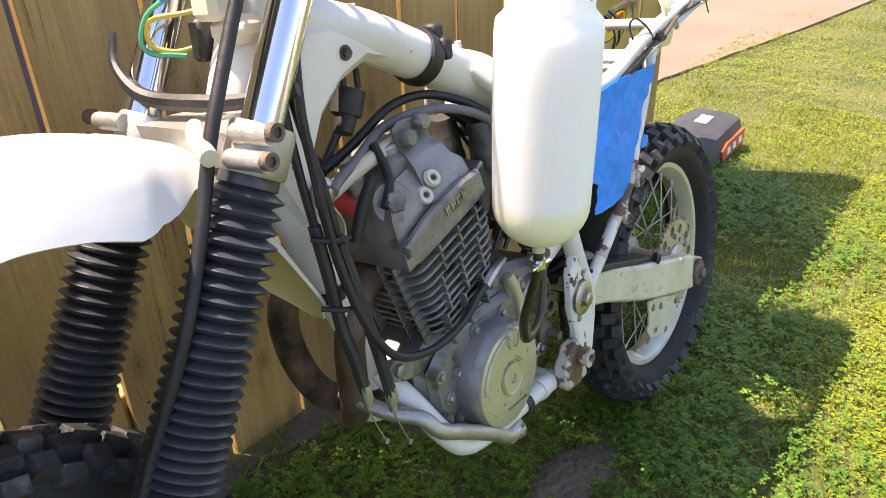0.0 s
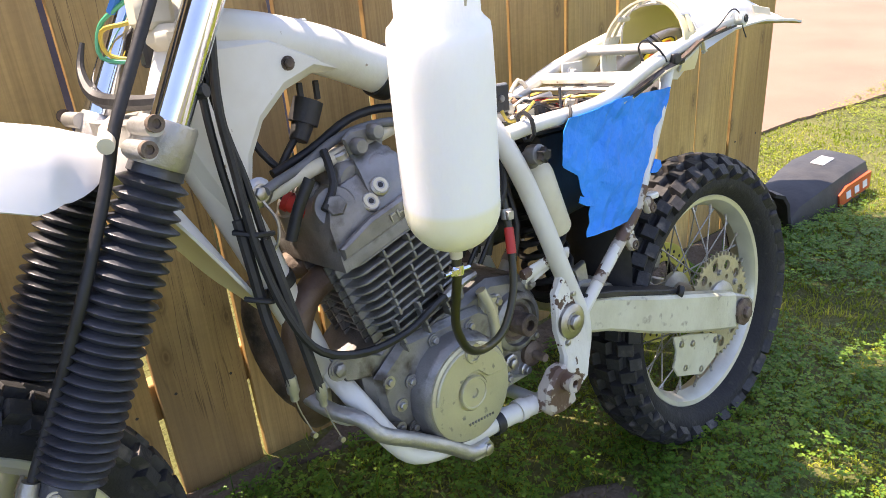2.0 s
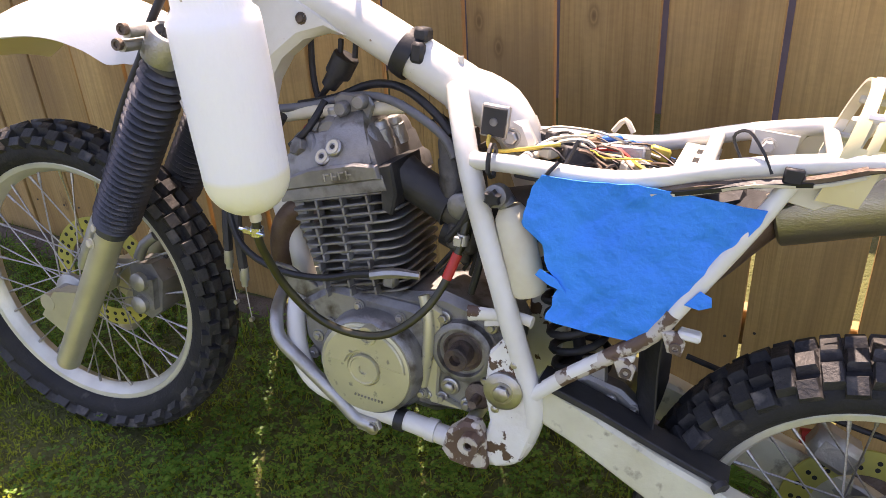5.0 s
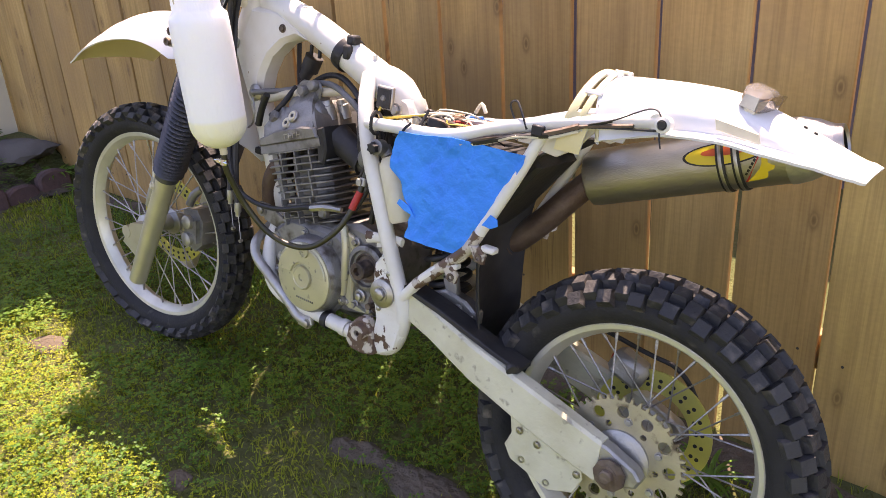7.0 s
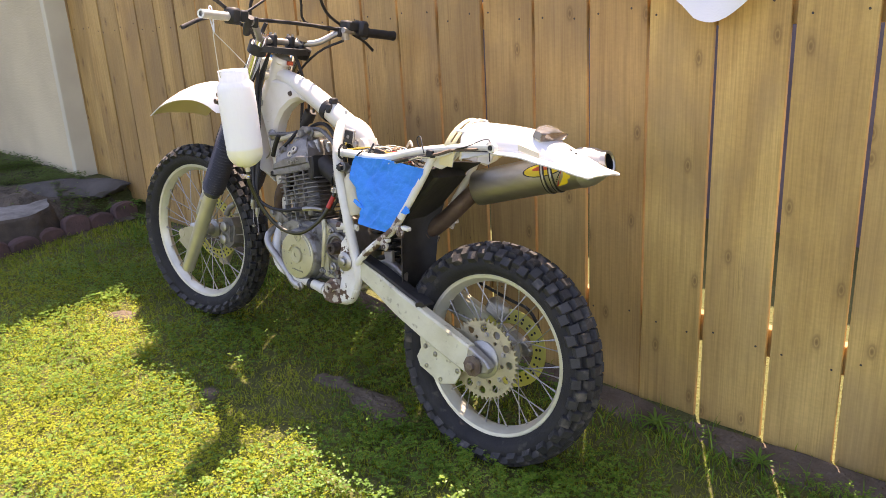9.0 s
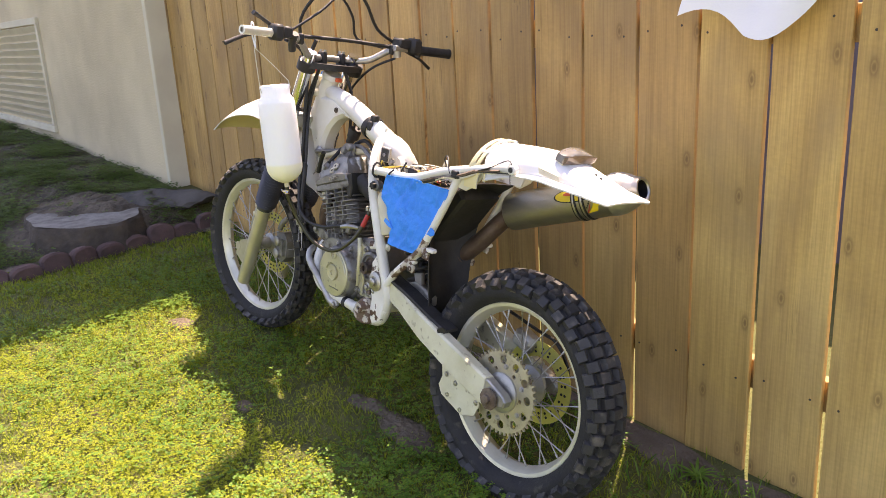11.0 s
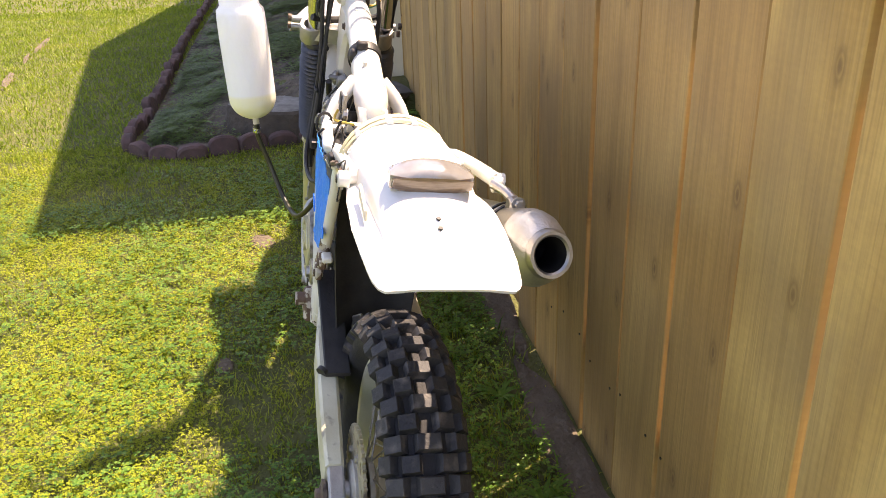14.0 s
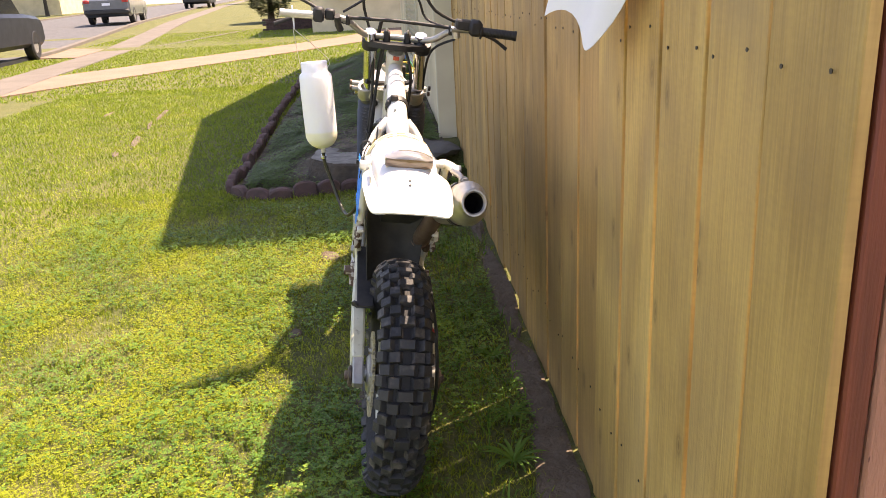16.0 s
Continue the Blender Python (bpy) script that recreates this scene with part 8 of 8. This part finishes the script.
def cloth():
    g = Geo()
    rows = []
    for i, z in enumerate(np.linspace(0, 1, 22)):
        row = []
        for u in np.linspace(0, 1, 26):
            low = 1.228 + 0.10 * abs(u - 0.35) * 1.5 + 0.035 * math.sin(u * 9) + 0.05 * (u > 0.7) * (u - 0.7) / 0.3
            zz = 1.69 - (1.69 - low) * z
            y = -0.020 - 0.010 * math.sin(u * 11 + z * 2) * (0.4 + z) - 0.012 * z + (0.030 if z < 0.02 else 0)
            row.append(Vector((0.205 + 0.43 * u + 0.02 * math.sin(z * 4), FENCE_Y + y - 0.085 * (1 - u) * z, zz)))
        rows.append(row)
    shell(g, rows, 0.0015)
    tagged(part("cloth", g, [M["cloth"], M["cloth"]], None, "", 60), "white cloth hung over the fence top", "cloth")


cloth()


# ---- grass, clover and weeds ----
def bare(x, y):
    """How bare the lawn is here, 0 to 1."""
    b = 0.0
    for px, py, rx, ry, a in PATCHES:
        ca, sa = math.cos(radians(a)), math.sin(radians(a))
        u, v = (x - px) * ca + (y - py) * sa, -(x - px) * sa + (y - py) * ca
        d = math.hypot(u / rx, v / ry)
        b = max(b, min(1.0, max(0.0, (0.98 - d) / 0.35)))
    return b


def in_bed(x, y):
    return x < -2.95 and y > -1.0 and x > -10.9


def sown(rng, x0, x1, y0, y1, count, keep):
    """Random spots on the ground, thinned by keep(x, y)."""
    out = []
    xy = rng.random((count, 2))
    r = rng.random(count)
    for i in range(count):
        x, y = x0 + (x1 - x0) * xy[i, 0], y0 + (y1 - y0) * xy[i, 1]
        if r[i] < keep(x, y):
            out.append((x, y, ground_z(x, y)))
    return np.array(out).reshape(-1, 3)


def raw_mesh(name, verts, quads, tris, mat):
    me = bpy.data.meshes.new(name)
    me.vertices.add(len(verts))
    me.vertices.foreach_set("co", verts.astype(np.float32).ravel())
    loops = np.concatenate([quads.ravel(), tris.ravel()]).astype(np.int32)
    me.loops.add(len(loops))
    me.loops.foreach_set("vertex_index", loops)
    nq, nt = len(quads), len(tris)
    me.polygons.add(nq + nt)
    me.polygons.foreach_set("loop_start", np.concatenate([np.arange(nq) * 4, nq * 4 + np.arange(nt) * 3]).astype(np.int32))
    me.update(calc_edges=True)
    me.validate()
    me.materials.append(mat)
    return new(name, me)


def blades(name, spots, rng, length, width, lean, mat):
    n = len(spots)
    a, b = rng.random(n) * 2 * np.pi, rng.random(n) * 2 * np.pi
    L = length * (0.45 + 0.9 * rng.random(n))
    W = width * (0.6 + 0.8 * rng.random(n))
    le = lean * (0.2 + 1.2 * rng.random(n))
    side = np.stack([np.cos(a), np.sin(a), np.zeros(n)], 1) * W[:, None] / 2
    out = np.stack([np.cos(b), np.sin(b), np.zeros(n)], 1)
    up = np.array([[0, 0, 1.0]])
    base = spots - up * 0.006
    mid = base + up * (L * 0.6 * np.cos(le * 0.6))[:, None] + out * (L * 0.6 * np.sin(le * 0.6))[:, None]
    tip = mid + up * (L * 0.45 * np.cos(le * 1.5))[:, None] + out * (L * 0.45 * np.sin(le * 1.5))[:, None]
    v = np.stack([base - side, base + side, mid + side * 0.85, mid - side * 0.85, tip], 1).reshape(-1, 3)
    i = np.arange(n)[:, None] * 5
    return raw_mesh(name, v, i + np.array([[0, 1, 2, 3]]), i + np.array([[3, 2, 4]]), mat)


def leaves(name, spots, rng, size, mat, per=3, high=0.03):
    """Clover: stalkless sprays of small folded leaves."""
    n = len(spots)
    vs, qs = [], []
    h = high * (0.3 + rng.random(n))
    a0 = rng.random(n) * 2 * np.pi
    tilt = 0.5 * (rng.random(n) - 0.5)
    for k in range(per):
        a = a0 + k * 2 * np.pi / per + 0.3 * (rng.random(n) - 0.5)
        s = size * (0.6 + 0.8 * rng.random(n))
        d = np.stack([np.cos(a), np.sin(a), 0.35 * (rng.random(n) - 0.35)], 1)
        w = np.stack([-np.sin(a), np.cos(a), tilt], 1)
        c = spots + np.array([[0, 0, 1.0]]) * h[:, None]
        vs.append(np.stack([c, c + d * (s * 0.6)[:, None] + w * (s * 0.42)[:, None], c + d * s[:, None], c + d * (s * 0.6)[:, None] - w * (s * 0.42)[:, None]], 1))
    v = np.concatenate(vs).reshape(-1, 3)
    i = np.arange(n * per)[:, None] * 4
    return raw_mesh(name, v, i + np.array([[0, 1, 2, 3]]), np.zeros((0, 3), int), mat)


def tufts(x, y):
    """Clumps a few centimetres across, with darker gaps between them."""
    return max(0.12, min(1.0, 0.62 + 1.5 * noise.noise((x * 21, y * 21, 5)) + 0.6 * noise.noise((x * 55, y * 55, 9))))


def lawn():
    rng = np.random.default_rng(4)

    def keep(x, y):
        if in_bed(x, y) or y > 0.5:
            return 0.0
        thin = 0.5 + 0.8 * noise.noise((x * 1.7, y * 1.7, 8)) + 0.35 * noise.noise((x * 6, y * 6, 3))
        edge = 1.0 if y < 0.30 else max(0.2, 1 - (y - 0.30) / 0.14)
        return max(0.25, min(1.0, 0.75 + thin)) * (1 - (0.93 if x > -3 else 0.5) * bare(x, y)) * edge * (tufts(x, y) if x > -3 else 1.0)

    near = sown(rng, -3.1, 2.4, -1.9, 0.5, 230000, keep)
    tagged(blades("grass", near, rng, 0.032, 0.0030, 1.0, M["grass"]), "short yellowish green lawn grass", "grass", kind="stuff")
    mid = sown(rng, -9.0, -2.6, -4.2, 0.4, 120000, keep)
    tagged(blades("grass", mid, rng, 0.034, 0.0058, 0.9, M["grass_far"]), "short yellowish green lawn grass", "grass", kind="stuff")
    side = sown(rng, -3.1, 3.6, -4.2, -1.9, 60000, keep)
    tagged(blades("grass", side, rng, 0.034, 0.0060, 0.8, M["grass_far"]), "short yellowish green lawn grass", "grass", kind="stuff")
    east = sown(rng, 2.3, 6.5, -1.9, 1.6, 28000, lambda x, y: 0.0 if (y > 0.98 - 0.1 * max(0, x - 2.2)) else 0.9)
    tagged(blades("grass", east, rng, 0.024, 0.006, 1.1, M["grass"]), "short yellowish green lawn grass", "grass", kind="stuff")
    gap = sown(rng, 1.2, 2.4, 0.5, 1.05, 7000, lambda x, y: 0.85)
    tagged(blades("grass", gap, rng, 0.022, 0.005, 1.1, M["grass"]), "short yellowish green lawn grass", "grass", kind="stuff")
    far = sown(rng, -26.0, -8.5, -8.3, 1.0, 70000, lambda x, y: 0.0 if on_paving(x, y) or in_bed(x, y) else 0.95)
    tagged(blades("grass", far, rng, 0.040, 0.016, 0.7, M["grass_far"]), "short lawn grass near the street", "grass", kind="stuff")
    tall = sown(rng, -2.8, 1.2, 0.18, 0.44, 2600, lambda x, y: (1 - bare(x, y)) * max(0.05, noise.noise((x * 3.2, y * 5, 1)) + 0.25))
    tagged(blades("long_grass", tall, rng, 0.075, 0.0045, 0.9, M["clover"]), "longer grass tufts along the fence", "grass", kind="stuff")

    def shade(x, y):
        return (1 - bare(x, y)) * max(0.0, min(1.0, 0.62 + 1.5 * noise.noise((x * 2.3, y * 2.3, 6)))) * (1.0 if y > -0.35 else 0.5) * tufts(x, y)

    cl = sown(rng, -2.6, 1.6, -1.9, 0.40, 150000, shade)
    tagged(leaves("clover", cl, rng, 0.0085, M["clover"], high=0.042), "dense small-leaved clover by the fence, tinted green for its shade", "clover", kind="stuff")
    # clover of the open lawn, sunlight tinted into its leaves
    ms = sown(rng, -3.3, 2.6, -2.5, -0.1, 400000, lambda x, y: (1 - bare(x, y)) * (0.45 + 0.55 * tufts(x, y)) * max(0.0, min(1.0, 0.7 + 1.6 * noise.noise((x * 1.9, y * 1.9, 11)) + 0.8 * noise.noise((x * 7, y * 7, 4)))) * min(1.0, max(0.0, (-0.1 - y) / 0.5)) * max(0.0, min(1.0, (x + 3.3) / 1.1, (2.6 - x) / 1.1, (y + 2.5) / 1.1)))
    tagged(leaves("yellow_clover", ms, rng, 0.0045, M["sunlit_clover"], high=0.026), "fine clover in the open lawn, tinted yellow-green for sunlight", "clover", kind="stuff")
    es = sown(rng, 1.3, 4.4, -1.6, 0.97, 90000, lambda x, y: max(0.0, min(1.0, 0.55 + 1.5 * noise.noise((x * 1.6, y * 1.6, 3)))) * min(1.0, (x - 1.3) / 0.6) * tufts(x * 0.6, y * 0.6))
    tagged(leaves("yellow_clover", es, rng, 0.006, M["grass"], high=0.022), "fine yellow-green clover beyond the fence end", "clover", kind="stuff")
    bed = sown(rng, -10.8, -3.05, -0.95, 0.36, 72000, lambda x, y: 0.03 if (x + 3.4) ** 2 / 0.22 + (y + 0.22) ** 2 / 0.12 < 1 else max(0.03, 0.35 + 1.9 * noise.noise((x * 2.6, y * 2.6, 2)) + 0.6 * noise.noise((x * 9, y * 9, 6))))
    tagged(leaves("ground_cover", bed, rng, 0.016, M["cover_leaf"], high=0.05), "sparse low weeds in the planting bed", "weeds", kind="stuff")
    fine = sown(rng, -6.6, -3.0, -0.95, 0.36, 90000, lambda x, y: 0.0 if (x + 3.4) ** 2 / 0.21 + (y + 0.22) ** 2 / 0.11 < 1 else max(0.02, 0.30 + 1.6 * noise.noise((x * 1.7, y * 1.7, 9)) + 0.7 * noise.noise((x * 6, y * 6, 3))))
    tagged(leaves("moss_weed", fine, rng, 0.0075, M["cover_leaf"], high=0.022), "fine mossy weeds over the planting bed", "weeds", kind="stuff")
    # dry leaves and litter
    lit = sown(rng, -6.5, 1.0, -0.9, 0.44, 1500, lambda x, y: 1.0 if (in_bed(x, y) or bare(x, y) > 0.3) else 0.04)
    tagged(leaves("leaf_litter", lit, rng, 0.012, M["litter"], per=1, high=0.006), "dry brown leaf litter on bare soil", "litter", kind="stuff")


def on_paving(x, y):
    s = 0.117 * x - 0.993 * y
    if 4.05 < s < 5.0 or s > 6.0 or (s > 4.9 and -21.6 < x < -17.4):
        return True
    w = -(x + 9.2) * 0.484 - (y + 5.2) * 0.876
    return -0.02 < w < 1.75


M["litter"] = leafy("dry_leaf", [(0.0, (0.16, 0.10, 0.05)), (0.5, (0.28, 0.20, 0.10)), (1.0, (0.40, 0.32, 0.18))], 0.3, 0.2, 0.8)
lawn()


def weed(p, size, seed):
    """A rosette of long toothed leaves."""
    rnd = random.Random(seed)
    e = empty("weed", pose(*p), "green tuft of long grass at the fence foot", "weed", "weeds along the fence")
    for i in range(22):
        a = 2 * math.pi * i / 22 + rnd.uniform(-0.25, 0.25)
        L = size * rnd.uniform(0.6, 1.25)
        g = Geo()
        rows = []
        for t in np.linspace(0, 1, 9):
            w = L * 0.055 * math.sin(math.pi * min(1, 0.2 + t * 0.78))
            z = 0.012 + L * (0.85 * t - 0.62 * t * t)
            x = L * t
            rows.append([(x, -w, z + w * 0.35), (x, 0, z), (x, w, z + w * 0.35)])
        shell(g, [[Vector(q) for q in r] for r in rows], 0.0008)
        part("leaf", g, [M["clover"], M["clover"]], e, at=pose(0, 0, 0, 0, 0, math.degrees(a)), sharp=60)


for i, (x, y, s) in enumerate(((0.02, 0.30, 0.13), (-0.22, 0.33, 0.11), (0.30, 0.36, 0.09), (-0.62, 0.33, 0.10), (0.62, 0.36, 0.08), (0.12, -0.02, 0.05), (-3.08, 0.40, 0.17), (-2.90, 0.42, 0.12))):
    weed((x, y, ground_z(x, y)), s * 0.72, i)


# ---- across the street ----
def car(name, x, y, turn, paint, label, pickup=False):
    e = empty(name, pose(x, y, ground_z(x, y) + 0.01, 0, 0, turn), label, "car")
    L, W = (5.2, 1.9) if pickup else (4.5, 1.85)
    h = L / 2
    low = [(-h, 0.45), (-h + 0.05, 0.85), (-h + 0.25, 0.98), (-h + 1.2, 1.04), (h - 0.2, 1.08), (h, 0.95), (h, 0.42), (h - 0.2, 0.30), (-h + 0.2, 0.30)]
    g = Geo()
    g.prism(low, -W / 2, W / 2, 0.09)
    part("body", g, paint, e)
    cab = [(-h + 1.25, 1.02), (-h + 2.0, 1.62), (-h + 3.1, 1.68), (-h + 3.5, 1.05)] if pickup else [(-h + 1.15, 1.02), (-h + 1.95, 1.58), (h - 0.9, 1.62), (h - 0.25, 1.08)]
    g = Geo()
    g.prism(cab, -W / 2 + 0.12, W / 2 - 0.12, 0.10)
    part("roof", g, paint, e)
    g = Geo()
    inner = [(x * 0.94 + 0.06 * (cab[0][0] + cab[-1][0]) / 2, z * 0.90 + 0.12) for x, z in cab]
    g.prism(inner, -W / 2 + 0.105, W / 2 - 0.105, 0.02)
    part("side_window", g, M["glass_dark"], e, "dark side windows")
    g = Geo()
    a, b = Vector((cab[2][0] + 0.012, 0, cab[2][1])), Vector((cab[3][0] + 0.012, 0, cab[3][1]))
    pts = []
    for t in (0.16, 0.9):
        c = a + (b - a) * t
        for s in (-1, 1):
            for o in (0.0, 0.02):
                pts.append((c.x + o, s * (W / 2 - 0.24), c.z + o * 0.5))
    g.hull(pts)
    part("rear_window", g, M["glass_dark"], e, "dark rear window")
    g = Geo()
    g.box((h - 0.02, 0, 0.5), (0.14, W * 0.96, 0.2), 0.05)
    part("bumper", g, M["blackplastic"], e, "dark bumper")
    for s in (-1, 1):
        g = Geo()
        g.box((h - 0.03, s * (W / 2 - 0.17), 0.92), (0.10, 0.26, 0.14), 0.03)
        part("tail_light", g, M["red"], e, "red tail light")
        for wx in (-h + 0.9, h - 0.95):
            g = Geo()
            g.lathe([(0.20, -0.10), (0.30, -0.11), (0.345, -0.08), (0.35, 0.0), (0.345, 0.08), (0.30, 0.11), (0.20, 0.10)], (0, 0, 0), (0, 1, 0), 28, closed=True)
            tyre = part("wheel", g, M["black"], e, "black tyre", at=pose(wx, s * (W / 2 - 0.10), 0.345))
            g = Geo()
            g.lathe([(0.21, 0.06 * s), (0.19, 0.085 * s), (0.06, 0.075 * s), (0.0, 0.09 * s)], (0, 0, 0), (0, 1, 0), 20)
            part("rim", g, M["alu"], tyre, "grey wheel rim")
    g = Geo()
    g.box((h + 0.005, 0, 0.80), (0.012, 0.32, 0.10), 0.003)
    part("number_plate", g, M["cloth"], e, "pale plain number plate")


M["glass_dark"] = surf("dark_car_glass", (0.012, 0.014, 0.016), None, rough=0.06, coat=0.5)
M["car_grey"] = surf("grey_blue_car_paint", (0.10, 0.115, 0.14), (0.08, 0.095, 0.12), 4, rough=0.25, metal=0.4, coat=0.6)
M["car_black"] = surf("dark_car_paint", (0.012, 0.014, 0.022), (0.010, 0.011, 0.016), 4, rough=0.35, spec=0.2)
car("sport_utility_car", -35.2, -11.4, 6.7, M["car_grey"], "grey-blue estate car parked at the kerb")
car("pickup_truck", -15.9, -8.75, 6.7, M["car_black"], "dark pickup truck parked at the kerb", True)
car("parked_car", -62.0, -13.4, 4.0, M["car_black"], "black car parked far down the street")


def bush(name, x, y, rx, ry, h, seed, label, cat="hedge", stem=0.0):
    rng = np.random.default_rng(seed)
    e = empty(name, pose(x, y, ground_z(x, y)), label, cat)
    n = 5200
    d = rng.normal(size=(n, 3))
    d /= np.linalg.norm(d, axis=1)[:, None]
    r = 0.80 + 0.24 * rng.random(n)
    lump = np.array([0.85 + 0.3 * noise.noise(Vector(q) * 2.2 + Vector((seed, 0, 0))) for q in d])
    p = d * (r * lump)[:, None] * np.array([[rx, ry, h / 2]]) + np.array([[0, 0, h / 2 + stem]])
    p = p[p[:, 2] > 0.02]
    ob = leaves("leaves", p, rng, 0.085 if stem == 0 else 0.16, M["hedge"], per=3, high=0.05)
    ob.parent = e
    tagged(ob, "dense dark leaves", kind="stuff")
    g = Geo()
    g.tube([(0, 0, -0.05), (0.05, 0.02, 0.5 + stem * 0.5), (0.0, 0.0, 0.6 * h + stem)], [0.16, 0.11, 0.05], 10, 3)
    part("trunk", g, M["bark"], e, "dark trunk")
    for k in range(5):
        a = k * 1.3
        g = Geo()
        g.tube([(0, 0, 0.35 * h + stem), (0.3 * rx * math.cos(a), 0.3 * ry * math.sin(a), 0.5 * h + stem), (0.65 * rx * math.cos(a), 0.65 * ry * math.sin(a), 0.66 * h + stem)], [0.06, 0.04, 0.015], 7, 2)
        part("limb", g, M["bark"], e)


bush("hedge", -30.0, -4.1, 1.1, 1.0, 2.2, 3, "clipped dark green shrub beside the path")
bush("street_tree", -33.0, -21.5, 3.0, 3.0, 4.5, 5, "broad green tree across the street", "tree", 1.6)
bush("street_tree", -60.0, -24.0, 3.5, 3.5, 5.0, 6, "broad green tree across the street", "tree", 1.8)
bush("street_tree", -75.0, -8.0, 4.0, 4.0, 6.0, 9, "tall green tree down the street", "tree", 2.0)


def planter():
    e = empty("brick_planter", pose(-25.0, -2.7, ground_z(-25.0, -2.7)), "red brick planter before the neighbouring house", "planter")
    first = None
    for r in range(5):
        for k in range(9):
            m = pose(0.0, -0.95 + 0.225 * k + (0.11 if r % 2 else 0), 0.035 + 0.075 * r)
            if first is None:
                g = Geo()
                g.box((0, 0, 0), (0.10, 0.212, 0.065), 0.004)
                first = part("brick", g, M["edging"], e, at=m)
            else:
                again(first, m)
    g = Geo()
    g.box((-0.35, 0.05, 0.16), (0.62, 2.0, 0.36), 0.02)
    part("fill", g, M["soil"], e, "soil fill")


planter()


def far_house(name, x, y, w, d, h, mat, label, wins):
    e = empty(name, pose(x, y, ground_z(x, y)), label, "house")
    g = Geo()
    g.box((0, 0, h / 2 - 0.2), (d, w, h + 0.4), 0.02)
    part("wall", g, mat, e)
    g = Geo()
    g.hull([(sx * (d / 2 + 0.5), sy * (w / 2 + 0.5), h) for sx in (-1, 1) for sy in (-1, 1)] + [(sx * (d / 2 + 0.5), sy * (w / 2 + 0.5), h + 0.15) for sx in (-1, 1) for sy in (-1, 1)] + [(0, sy * w / 4, h + 1.5) for sy in (-1, 1)])
    part("roof", g, M["roof"], e, "brown shingle roof")
    for yy, ww, z0, hh in wins:
        g = Geo()
        g.box((d / 2 + 0.02, yy, z0 + hh / 2), (0.08, ww + 0.16, hh + 0.16), 0.01)
        fr_ = part("window", g, M["trim"], e, "cream window frame")
        g = Geo()
        g.box((d / 2 + 0.065, yy, z0 + hh / 2), (0.02, ww, hh), 0.004)
        part("pane", g, M["glass_dark"], fr_, "dark pane")


far_house("neighbouring_house", -26.0, 1.7, 7.4, 6.0, 2.8, M["stucco"], "pale stucco house beyond the garden path", [(-2.2, 1.2, 0.9, 1.2), (1.6, 1.6, 0.9, 1.2)])
far_house("street_house", -40.0, -27.0, 12.0, 8.0, 3.0, M["stucco"], "pale single-storey house across the street", [(-3, 1.4, 0.9, 1.2), (2, 1.8, 0.9, 1.2)])
far_house("street_house", -20.0, -26.0, 11.0, 8.0, 3.0, M["sidewalk"], "pale single-storey house across the street", [(-3, 1.4, 0.9, 1.2), (2, 1.8, 0.9, 1.2)])
far_house("street_house", -70.0, -32.0, 14.0, 9.0, 3.2, M["stucco"], "pale single-storey house far down the street", [(-3, 1.4, 0.9, 1.2), (2, 1.8, 0.9, 1.2)])
far_house("street_house", -80.0, 4.0, 18.0, 9.0, 3.4, M["sidewalk"], "pale single-storey house at the end of the street", [(-5, 1.4, 0.9, 1.2), (0, 1.8, 0.9, 1.2), (5, 1.4, 0.9, 1.2)])
